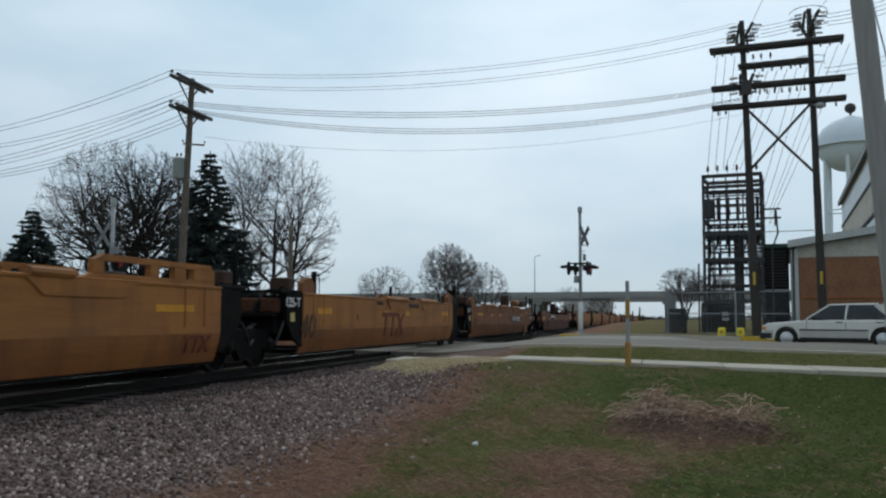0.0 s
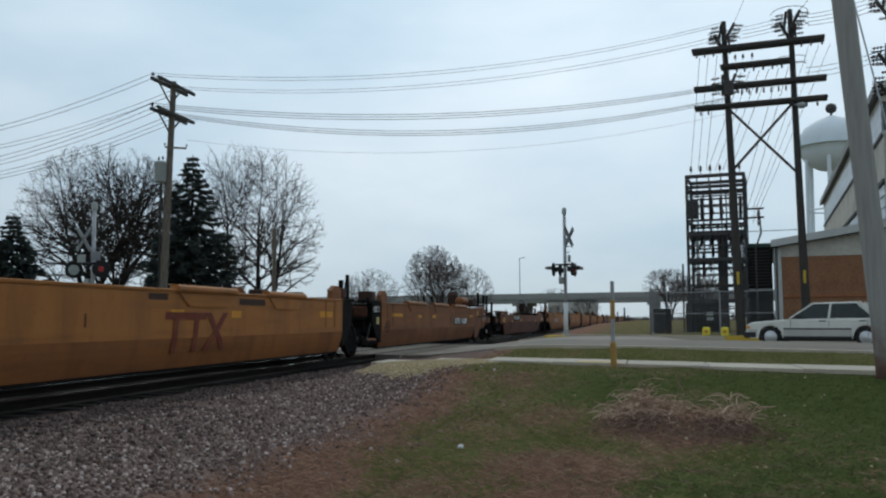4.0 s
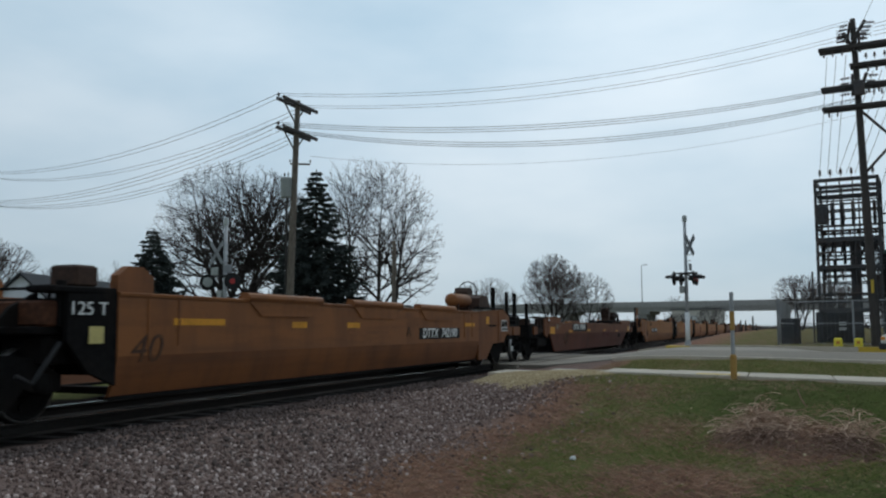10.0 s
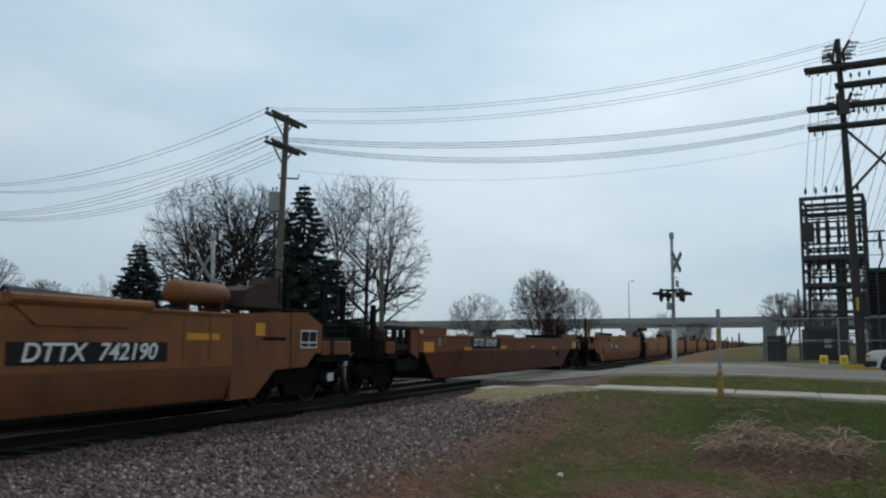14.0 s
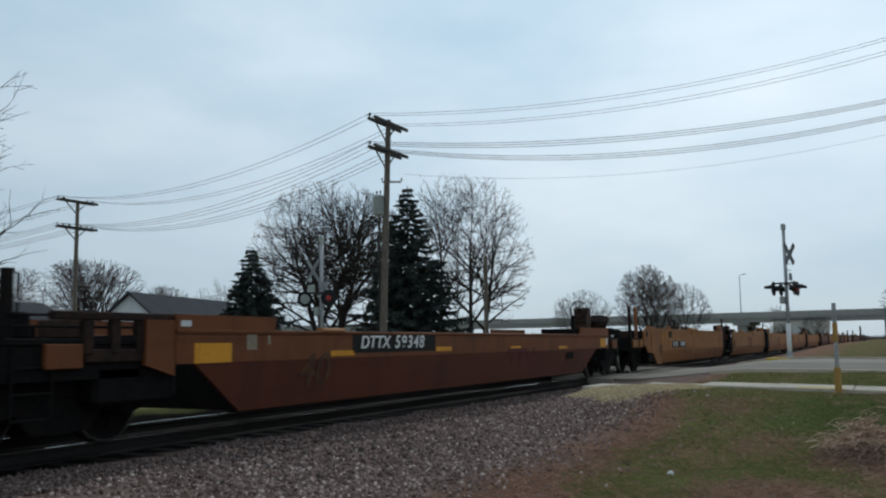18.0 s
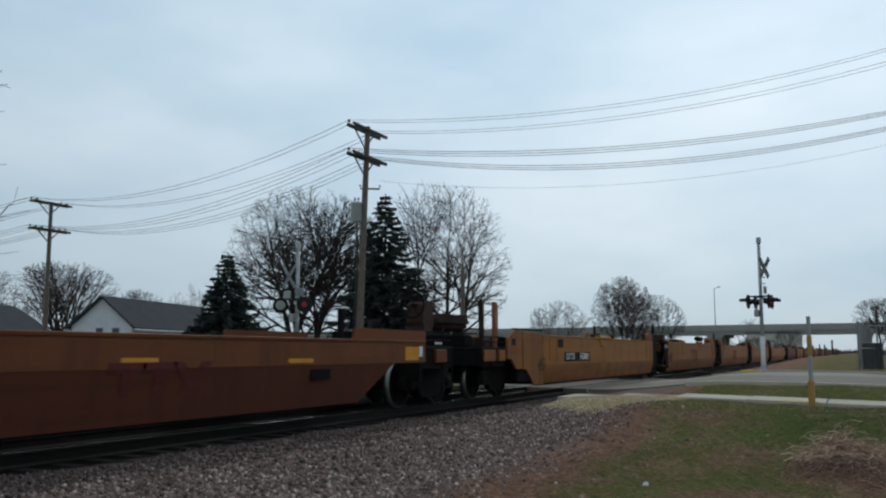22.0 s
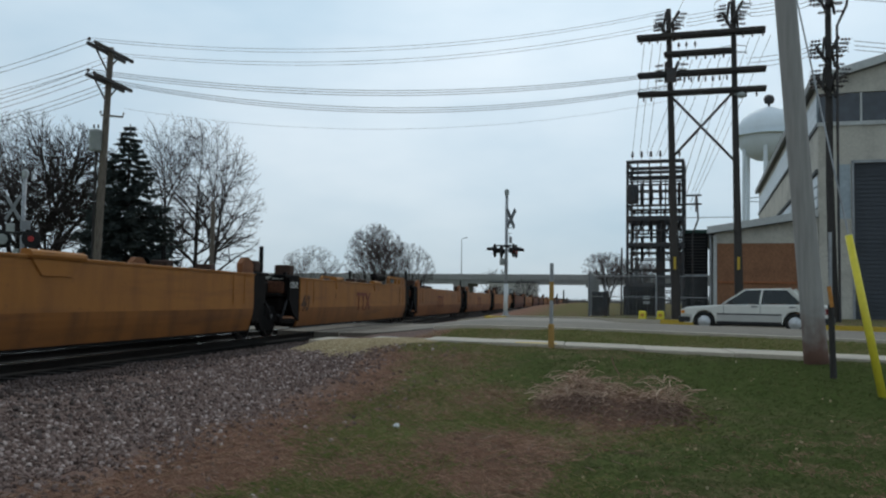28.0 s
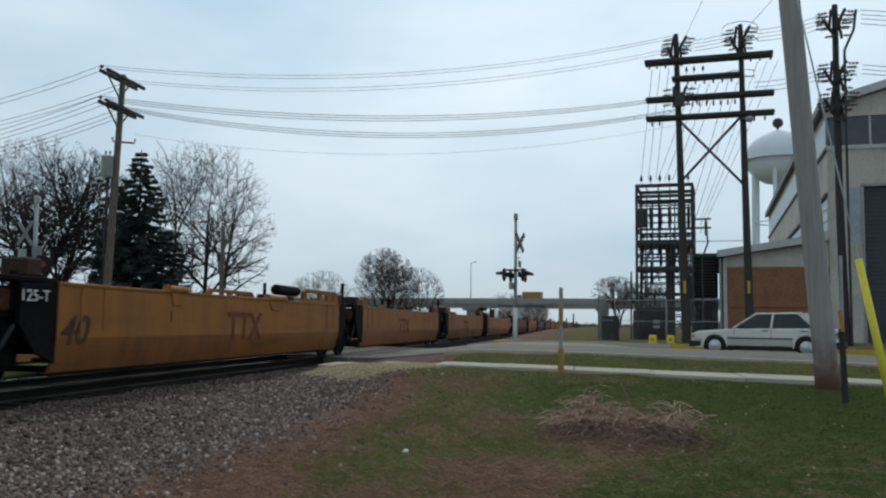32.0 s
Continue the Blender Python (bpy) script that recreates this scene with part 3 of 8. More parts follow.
def ramp(fac, stops):
    q = n_.new("ShaderNodeValToRGB")
    while len(q.color_ramp.elements) < len(stops):
        q.color_ramp.elements.new(0.5)
    for e, (p, c) in zip(q.color_ramp.elements, stops):
        e.position, e.color = p, (*c, 1)
    l_.new(fac, q.inputs["Fac"])
    return q.outputs["Color"]


def blend(f, a, b):
    q = n_.new("ShaderNodeMix")
    q.data_type = "RGBA"
    l_.new(f, q.inputs["Factor"])
    l_.new(a, q.inputs["A"])
    l_.new(b, q.inputs["B"])
    return q.outputs["Result"]


grid_x = calc("DIVIDE", n_sep.outputs["X"], 1.0251)
grid_y = calc("DIVIDE", calc("ADD", n_sep.outputs["Y"], calc("MULTIPLY", grid_x, 0.1514)), 1.2048)
fine, mid, wide, tuft = noise_node(38, 6, 0.75), noise_node(3.2), noise_node(0.7), noise_node(9.0, 6, 0.7)
lawn = ramp(tuft, [(0.3, (0.050, 0.068, 0.021)), (0.5, (0.070, 0.088, 0.029)), (0.72, (0.105, 0.110, 0.046))])
rough_green = ramp(tuft, [(0.28, (0.0671, 0.08532, 0.02916)), (0.5, (0.1155, 0.1274, 0.04752)), (0.7, (0.2112, 0.1663, 0.08424))])
straw = ramp(tuft, [(0.28, (0.117, 0.077, 0.055)), (0.5, (0.215, 0.147, 0.100)), (0.74, (0.364, 0.250, 0.175))])
dry = ramp(calc("ADD", calc("MULTIPLY", fine, 0.6), calc("MULTIPLY", tuft, 0.4)), [(0.3, (0.1144, 0.06149, 0.04528)), (0.5, (0.2215, 0.1277, 0.0924)), (0.7, (0.4286, 0.2659, 0.1968))])
grit = ramp(fine, [(0.3, (0.0715, 0.05076, 0.0424)), (0.5, (0.1573, 0.1123, 0.09752)), (0.72, (0.3003, 0.2246, 0.2003))])
wob = calc("MULTIPLY", calc("SUBTRACT", wide, 0.5), 2.6)
wob2 = calc("MULTIPLY", calc("SUBTRACT", mid, 0.5), 1.6)
ragged = calc("ADD", wob, wob2)
soil = ramp(fine, [(0.3, (0.098, 0.062, 0.046)), (0.55, (0.189, 0.125, 0.090)), (0.75, (0.312, 0.219, 0.159))])
c1 = blend(between(calc("ADD", grid_x, calc("MULTIPLY", ragged, 0.7)), -4.5, -3.5), grit, dry)
# rough grass with straw in it, worn bare spots: centre, radius along and across, how bare
BARE = ((-1.0, 7.3, 0.75, 1.15, 0.95), (-0.8, 6.2, 0.7, 0.6, 0.95), (-2.0, 6.3, 0.45, 0.5, 0.7), (-1.5, 10.6, 0.5, 0.8, 0.6), (-2.3, 13.0, 0.6, 0.8, 0.6), (-2.5, 10.3, 0.35, 0.9, 0.5),
        (0.2, 12.4, 1.0, 0.8, 0.5), (-1.6, 4.6, 0.9, 0.7, 0.9), (0.2, 9.35, 0.95, 0.95, 0.95))
c2 = blend(between(calc("ADD", mid, calc("MULTIPLY", calc("SUBTRACT", wide, 0.5), 0.8)), 0.52, 0.76), rough_green, straw)
patch = None
for bx_, by_, br_, bs_, bk_ in BARE:
    du, dv = calc("DIVIDE", calc("SUBTRACT", grid_x, bx_), br_), calc("DIVIDE", calc("SUBTRACT", grid_y, by_), bs_)
    rr_ = calc("ADD", calc("SQRT", calc("ADD", calc("MULTIPLY", du, du), calc("MULTIPLY", dv, dv)), 0), calc("MULTIPLY", calc("SUBTRACT", mid, 0.5), 1.6))
    one = calc("MULTIPLY", between(rr_, 1.3, 0.6), bk_)
    patch = one if patch is None else calc("MAXIMUM", patch, one)
c2 = blend(patch, c2, blend(between(wide, 0.4, 0.6), soil, dry))
# the mown lawn begins along a bent line
lawn_line = calc("SUBTRACT", calc("MULTIPLY", between(grid_y, 7.0, 9.0), 1.5), calc("MULTIPLY", between(grid_y, 9.8, 11.4), 2.7))
past_lawn = calc("SUBTRACT", calc("ADD", grid_x, calc("MULTIPLY", ragged, 0.8)), lawn_line)
worn_lawn = blend(calc("MULTIPLY", between(calc("ADD", calc("MULTIPLY", wide, 0.6), calc("MULTIPLY", mid, 0.4)), 0.46, 0.62), 0.55), lawn, straw)
c2 = blend(between(past_lawn, -0.95, 0.35), c2, blend(between(past_lawn, 0.6, 2.6), worn_lawn, lawn))
# oily bed, darkened further to stand in for the train's shade
oily_shade = ramp(fine, [(0.3, (0.005, 0.0045, 0.0045)), (0.7, (0.016, 0.014, 0.013))])
bed_dirt_shade = between(calc("ADD", grid_x, calc("MULTIPLY", wob2, 0.5)), -7.75, -8.2)
c1 = blend(bed_dirt_shade, c1, oily_shade)
green_line = calc("SUBTRACT", calc("ADD", grid_x, calc("MULTIPLY", ragged, 0.55)), calc("MULTIPLY", between(grid_y, 9.0, 5.0), 0.65))
c3 = blend(between(green_line, -3.4, -2.9), c1, c2)
far_turf = between(calc("ADD", grid_y, calc("MULTIPLY", wob2, 0.5)), 13.0, 14.2)
c4 = blend(calc("MULTIPLY", far_turf, between(grid_x, -4.4, -3.4)), c3, blend(between(mid, 0.40, 0.66), rough_green, straw))
left_turf = between(calc("ADD", grid_x, wob), -12.6, -14.0)
c5 = blend(left_turf, c4, rough_green)
# the gravelled strip beside the track beyond the crossing
beyond = calc("MULTIPLY", between(grid_y, 30.5, 32.5), calc("MULTIPLY", between(calc("ADD", grid_x, wob), -1.6, -3.2), between(grid_x, -16, -14)))
c5 = blend(beyond, c5, c1)
l_.new(c5, n_b.inputs["Base Color"])
n_bump = n_.new("ShaderNodeBump")
n_bump.inputs["Strength"].default_value, n_bump.inputs["Distance"].default_value = 0.45, 0.03
l_.new(calc("ADD", fine, tuft), n_bump.inputs["Height"])
l_.new(n_bump.outputs["Normal"], n_b.inputs["Normal"])
solid("ground", g, GROUND, "dull autumn turf, bare soil and trackside ballast", "ground", kind="structure", smooth=True)

# road: two strips, the far lane in paler concrete
def far_fall(x):
    return 0.21 * smoothstep(0.2, 2.6, x) * smoothstep(16.0, 11.0, x)


def level(x):
    return 0.0


def strip(y_a, y_b, x_a, x_b, step, lift, thick, drop=level, near_drop=level):
    q = Geo()
    xs = spaced(x_a, x_b, step) + [x_b]
    rings = []
    for x in xs:
        za, zb = road_z(x) + lift - near_drop(x) + rise(x, y_a(x)), road_z(x) + lift - drop(x) + rise(x, y_b(x))
        rings.append([spot(x, y_a(x), za), spot(x, y_b(x), zb), spot(x, y_b(x), zb - thick), spot(x, y_a(x), za - thick)])
    return q.loft(rings)


for a_, b_ in ((-120, TRACK_G - 1.7), (TRACK_G + 1.7, 90)):
    solid("road", strip(lambda x: road_near(x), lambda x: road_near(x) + 5.1, a_, b_, 1.0, 0.0, 0.3, lambda x: -0.03 * far_fall(x) / 0.21), ASPHALT,
          "grey worn asphalt road lane", "road", kind="structure")
    for k0, k1, f0, f1 in ((5.1, 6.6, -0.14, 1.0), (6.6, 9.7, 1.0, 1.0)):
        solid("road", strip(lambda x: road_near(x) + k0, lambda x: road_near(x) + k1, a_, b_, 1.0, 0.0, 0.3, lambda x: f1 * far_fall(x), lambda x: f0 * far_fall(x)), ROADCON,
              "pale worn concrete road lane", "road", kind="structure")
for x0, x1 in ((-0.62, 0.62), (-1.73, -0.81), (0.81, 1.73)):
    q = Geo()
    ends = [[(TRACK_X + x, track_y(f(TRACK_G)) + SKEW * x + d) for x in (x0, x1)] for f, d in ((road_near, -0.3), (road_far, 0.3))]
    foot = [ends[0][0], ends[0][1], ends[1][1], ends[1][0]]
    q.loft([[(*p, -0.2) for p in foot], [(*p, -0.012) for p in foot]])
    solid("crossing_panel", q, ASPHALT, "asphalt panel along the rails at the crossing", "road", kind="structure")
# kerb beyond the road, yellow beside the substation drive
solid("kerb", strip(lambda x: road_far(x), lambda x: road_far(x) + 0.16, -5.5, 2.7, 0.6, 0.07, 0.4), CONCRETE, "pale concrete kerb", "kerb", kind="structure")
solid("kerb", strip(lambda x: road_far(x), lambda x: road_far(x) + 0.18, 2.7, 4.7, 0.6, 0.08, 0.4), YPAINT, "yellow painted kerb", "kerb", kind="structure")
solid("kerb", strip(lambda x: road_far(x), lambda x: road_far(x) + 0.18, 4.7, 7.4, 0.6, 0.07, 0.4), CONCRETE, "pale concrete kerb", "kerb", kind="structure")
solid("kerb", strip(lambda x: road_far(x), lambda x: road_far(x) + 0.18, 7.4, 13, 0.6, 0.08, 0.4), YPAINT, "yellow painted kerb", "kerb", kind="structure")
solid("kerb", strip(lambda x: road_near(x) - 0.15, lambda x: road_near(x), -4.5, 30, 0.6, 0.05, 0.35), CONCRETE, "low pale concrete kerb", "kerb", kind="structure")

# pavement of separate slabs
pavement = thing("pavement", None, "pale concrete pavement of cast slabs", "pavement", kind="structure")
slab_u = 1.52
for i in range(17):
    x0 = -6.6 + i * slab_u
    x1 = x0 + slab_u - 0.018
    zt = 0.165 + rise(x0, walk_y(x0) + 0.65) + 0.006 * math.sin(i * 2.3) - 0.10 * smoothstep(-3.5, -6.5, x0)
    q = Geo()
    lo = [(x0, walk_y(x0)), (x1, walk_y(x1)), (x1, walk_y(x1) + 1.3), (x0, walk_y(x0) + 1.3)]
    cx_, cy_ = sum(p[0] for p in lo) / 4, sum(p[1] for p in lo) / 4
    top = [(cx_ + (p[0] - cx_) * 0.985, cy_ + (p[1] - cy_) * 0.985) for p in lo]
    q.loft([[spot(*p, zt - 0.14) for p in lo], [spot(*p, zt - 0.012) for p in lo], [spot(*p, zt) for p in top]])
    part("slab", q, CONCRETE, pavement)

# rails and ties
track = thing("railway_track", None, "railway track on ballast with rust-sided rails", "track", kind="structure")
for s_ in (-1, 1):
    q = Geo()
    cx_ = TRACK_X + s_ * 0.7525
    prof = [(-0.07, -0.18), (0.07, -0.18), (0.07, -0.165), (0.012, -0.14), (0.012, -0.045), (0.036, -0.035), (0.036, -0.006), (-0.036, -0.006), (-0.036, -0.035), (-0.012, -0.045), (-0.012, -0.14), (-0.07, -0.165)]
    q.prism([(cx_ + a, b) for a, b in prof], "y", -60, 900)
    part("rail", q, RAIL, track)
    part("rail_head", Geo().box(cx_ - 0.03, cx_ + 0.03, -60, 900, -0.006, 0.0), RAILTOP, track, "polished rail head")
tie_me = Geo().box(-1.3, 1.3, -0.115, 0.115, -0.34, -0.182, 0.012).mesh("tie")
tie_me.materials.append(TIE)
for i in range(150):
    y = -8 + i * 0.52
    if track_y(road_near(TRACK_G)) - 0.9 < y < track_y(road_far(TRACK_G)) + 0.9:
        continue
    part("tie", tie_me, None, track, at=pose(TRACK_X + random.uniform(-0.03, 0.03), y, 0, 0, 0, random.uniform(-1, 1)))

# ---- the train: articulated well cars that roll towards the viewer ----
TRAVEL = ((0, 0.20), (1.5, 4.36), (2.5, 7.12), (4.5, 12.73), (6, 16.84), (7.5, 20.98), (9, 25.40), (10.5, 29.84), (12, 34.35), (13.5, 38.93),
          (15.5, 44.98), (17, 49.63), (18.5, 54.20), (20, 58.61), (22, 64.48), (24, 70.51), (26, 76.71), (26.5, 78.12), (28.5, 83.98), (30, 88.42), (32, 94.42))
ROLLING = []                      # things that travel with the train, with their first place
WHEELSETS = []                    # wheelsets that turn as they roll
TOP, LOW, HALF = 1.66, 0.25, 1.5


def on_side(y, z, dx=0.006):
    """A pose on the near side sheet: text runs along the train, its top up."""
    m = Matrix(((0, 0, 1, HALF + dx), (1, 0, 0, y), (0, 1, 0, z), (0, 0, 0, 1)))
    return m


def side_profile(s, top, crease):
    t, k = 0.05, (crease - LOW) / 0.55
    out = [(1.33, LOW), (1.375, LOW + 0.03), (1.42, LOW + 0.17 * k), (1.458, LOW + 0.31 * k), (1.483, LOW + 0.43 * k), (1.50, crease)]
    up = [(1.50, crease), (1.50, top - 0.10), (1.49, top - 0.03)]
    return out, up, t


def sheet(s, pts, y0, y1, t=0.05, sag=None):
    """A bent side sheet between y0 and y1; sag: two outlines of its lower edge at both ends."""
    q = Geo()
    ring0 = [(s * x, z) for x, z in pts] + [(s * (x - t), z) for x, z in reversed(pts)]
    return q.loft([[(x, y0, z) for x, z in ring0], [(x, y1, z) for x, z in ring0]])


def guide_plate(q, y, s, top, w=0.60, h=0.36):
    q.prism([(y - w / 2, top - 0.06), (y + w / 2, top - 0.06), (y + w / 2, top + h * 0.62), (y + w * 0.2, top + h), (y - w * 0.2, top + h), (y - w / 2, top + h * 0.62)],
            "x", s * 1.34, s * 1.47)


def well_unit(y0, length, paint, paint_low, top=TOP, label="", raised_end=False, plates=(1, 1), cut=(0, 0), dark_ends=(1, 1), detail=True, crease=0.80):
    """One well: two bent side sheets with top chords, end bulkheads and floor beams. cut: how far the lower sheet stops short at each end."""
    LAY[0] = Matrix.Diagonal((1, LONG, 1, 1))
    u = thing("well_car", pose(TRACK_X, track_y(y0), 0), label, "railway car", "well cars of the train")
    ROLLING.append((u, track_y(y0)))
    out, up, t = side_profile(1, top, crease)
    for s in (1, -1):
        part("side_sheet", sheet(s, up, 0, length), paint, u)
        if cut[0] or cut[1]:
            q = Geo()
            a, b = cut
            z1, k = crease + 0.002, (crease - LOW) / 0.59
            rim = [(max(0.05, a - 0.72 * k), z1, 1.495), (a, LOW, 1.40), (length - b, LOW, 1.40), (length - b + 0.86 * k, z1, 1.495)]
            q.loft([[(s * x, y, z) for y, z, x in rim], [(s * (x - 0.05), y, z) for y, z, x in rim]])
            part("lower_sheet", q, paint_low, u, "grimy lower side with shade painted into it")
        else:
            part("lower_sheet", sheet(s, out, 0, length), paint_low, u, "grimy lower side with shade painted into it")
        q = Geo()
        q.prism([(s * 1.30, top - 0.05), (s * 1.515, top - 0.05), (s * 1.52, top - 0.01), (s * 1.50, top), (s * 1.31, top)], "y", 0, length)
        part("top_chord", q, paint, u)
        part("bottom_chord", Geo().box(min(s * 1.18, s * 1.37), max(s * 1.18, s * 1.37), cut[0], length - cut[1], LOW - 0.025, LOW + 0.02, 0.008), SOOT, u)
        if detail and s == 1:
            for y in (0.5, 1.05, length - 1.05, length - 0.5):
                part("stiffener", Geo().box(1.497, 1.513, y - 0.018, y + 0.018, 0.92, top - 0.06), paint, u)
        if plates[0] or plates[1]:
            for k, y in ((0, 0.30), (1, length - 0.30)):
                if plates[k]:
                    q = Geo()
                    guide_plate(q, y, s, top)
                    part("guide_plate", q, RUSTPAINT, u, "rust-worn container guide plate")
    for i in range(6):
        y = 0.8 + i * (length - 1.6) / 5
        if cut[0] < y < length - cut[1]:
            part("floor_beam", Geo().box(-1.28, 1.28, y - 0.12, y + 0.12, LOW - 0.02, LOW + 0.08), SOOT, u)
    for k, y in ((0, cut[0] + 0.06), (1, length - cut[1] - 0.14)):
        if cut[k]:
            part("well_end_plate", Geo().box(-1.36, 1.36, y, y + 0.08, LOW, 1.2, 0.01), SOOT, u)
    for k, y in ((0, 0.0), (1, length - 0.08)):
        part("end_bulkhead", Geo().box(-1.42, 1.42, y, y + 0.08, 0.55, top - 0.06, 0.01), SOOT, u)
    if dark_ends[0]:
        end_platform(u, 0.0, -1, top)
    if dark_ends[1]:
        end_platform(u, length, 1, top)
    if raised_end:
        headwall(u, length - 3.05, 2.85, top, paint)
    return u


def hug(ob, z, slope=0.10, crease=0.80):
    """Bends painted letters over the crease of the side sheet."""
    bm = bmesh.new()
    bm.from_mesh(ob.data)
    bmesh.ops.bisect_plane(bm, geom=bm.verts[:] + bm.edges[:] + bm.faces[:], plane_co=(0, crease - z, 0), plane_no=(0, 1, 0))
    for v in bm.verts:
        if v.co.y + z < crease:
            v.co.z -= (crease - z - v.co.y) * slope
    bm.to_mesh(ob.data)
    bm.free()
    return ob


def end_platform(u, y, d, top):
    """The sooty end of a unit over the shared bogie."""
    def span(a, b):
        return (min(y + d * a, y + d * b), max(y + d * a, y + d * b))
    y0, y1 = span(0.0, 0.72)
    for s in (1, -1):
        q = Geo()
        q.prism([(y, 0.42), (y, top - 0.02), (y + d * 0.72, top - 0.05), (y + d * 0.72, 1.02), (y + d * 0.42, 0.62)], "x", s * 1.40, s * 1.475)
        part("end_panel", q, SOOT, u, "sooty black end panel")
    part("end_deck", Geo().box(-1.30, 1.30, *span(0.0, 1.05), 1.10, 1.20, 0.02), SOOT, u)
    for s in (1, -1):
        q = Geo().box(min(s * 1.05, s * 1.46), max(s * 1.05, s * 1.46), *span(-0.06, 0.95), top - 0.04, top + 0.05, 0.02)
        part("end_frame", q, SOOT, u, "sooty top frame over the end")
        q = Geo().box(min(s * 0.95, s * 1.40), max(s * 0.95, s * 1.40), *span(0.22, 0.56), top + 0.05, top + 0.33, 0.03)
        part("locking_box", q, RUST, u, "rusty lock casting")
        q = Geo().box(min(s * 1.30, s * 1.38), max(s * 1.30, s * 1.38), *span(0.66, 0.76), 1.2, top + (0.72 if d > 0 else 0.12), 0.01)
        part("end_post", q, SOOT, u, "black upright post")
        q = Geo().path([(s * 1.43, y + d * 0.78, 1.0), (s * 1.45, y + d * 0.98, 0.74), (s * 1.43, y + d * 1.12, 0.52), (s * 1.40, y + d * 1.30, 0.62)], 0.03, 6)
        part("air_hose", q, BLACK, u)
        q = Geo().prism([(y + d * 0.70, 1.20), (y + d * 0.70, top - 0.02), (y + d * 1.05, top - 0.22), (y + d * 1.25, 1.20)], "x", s * 0.90, s * 0.96)
        part("end_gusset", q, SOOT, u)
    part("cross_bolster", Geo().box(-1.34, 1.34, *span(0.30, 0.95), 1.20, 1.52, 0.03), FLAKE, u, "rust-brown cross bolster")
    part("air_hose_box", Geo().box(0.55, 1.25, *span(0.15, 0.85), 0.72, 1.08, 0.03), SOOT, u)
    part("draft_beam", Geo().box(-0.30, 0.30, *span(0.0, 1.45), 0.62, 1.02, 0.03), SOOT, u)
    q = Geo()
    for s in (1, -1):
        q.tube((s * 1.2, y + d * 0.75, 1.2), (s * 1.2, y + d * 0.75, top + 0.02), 0.02, n=6)
    q.tube((-1.2, y + d * 0.75, top + 0.02), (1.2, y + d * 0.75, top + 0.02), 0.02, n=6)
    part("grab_rail", q, SOOT, u)


def headwall(u, y, w, top, paint):
    """A raised yellow end wall with three oblong holes, as posts, rails and a sloping shoulder."""
    h = 0.37
    for s in (1, -1):
        q = Geo()
        holes = ((y + 0.10, y + 1.12), (y + 1.32, y + 1.72), (y + 2.02, y + 2.24))
        q.prism([(y - 0.35, top - 0.02), (y + w, top - 0.02), (y + w, top + 0.08), (y - 0.1, top + 0.08)], "x", s * 1.38, s * 1.49)
        q.prism([(y - 0.1, top + 0.27), (y + w - 0.05, top + 0.27), (y + w - 0.12, top + h), (y + 0.1, top + h)], "x", s * 1.38, s * 1.49)
        edges = [y - 0.1] + [e for p in holes for e in p] + [y + w]
        for a, b in zip(edges[0::2], edges[1::2]):
            q.box(min(s * 1.38, s * 1.49), max(s * 1.38, s * 1.49), a, b, top + 0.07, top + 0.28)
        part("headwall", q, paint, u, "raised yellow wall with oblong holes")


def top_lip(u, y0, y1, top, paint, cover=None):
    """A pale rounded cover along the top chord."""
    q = Geo()
    prof = [(1.34, top - 0.02), (1.54, top - 0.03), (1.565, top + 0.02), (1.555, top + 0.07), (1.50, top + 0.105), (1.38, top + 0.11)]
    q.prism(prof, "y", *(cover or (y0, y1)))
    part("top_cover", q, paint, u, "rounded yellow top cover")
    q = Geo()
    k = min(0.35, (y1 - y0) * 0.22)
    q.prism([(y0 + 0.05, top - 0.04), (y1 - 0.05, top - 0.04), (y1 - k, top - 0.28), (y0 + k, top - 0.28)], "x", 1.499, 1.522)
    part("gusset", q, paint, u)


def panel(u, y0, y1, z0, z1, mat, label, name="panel", dx=0.004):
    part(name, Geo().box(HALF + dx - 0.003, HALF + dx, y0, y1, z0, z1), mat, u, label)


SIDEFRAME = Geo()
SIDEFRAME.prism([(-1.22, 0.58), (-1.22, 0.40), (-0.95, 0.34), (-0.62, 0.44), (-0.40, 0.20), (0.40, 0.20), (0.62, 0.44), (0.95, 0.34), (1.22, 0.40), (1.22, 0.58),
                 (0.80, 0.80), (0.35, 0.86), (-0.35, 0.86), (-0.80, 0.80)], "x", -0.07, 0.07)
SIDEFRAME = SIDEFRAME.mesh("side_frame")
SIDEFRAME.materials.append(SOOT)
q = Geo()
for i in range(5):
    a = -0.26 + i * 0.13
    q.lathe([(0.055, 0.30), (0.06, 0.34), (0.045, 0.40), (0.06, 0.46), (0.045, 0.52), (0.06, 0.58), (0.05, 0.64)], (0, a, 0), "z", 8)
SPRINGS = q.mesh("springs", True)
SPRINGS.materials.append(RUST)
q = Geo().lathe([(0.10, -0.13), (0.14, -0.10), (0.14, 0.06), (0.09, 0.10)], (0, 0, 0), "x", 12)
CAPMESH = q.mesh("bearing_cap", True)
CAPMESH.materials.append(WHEEL)
WR = 0.48
q = Geo()
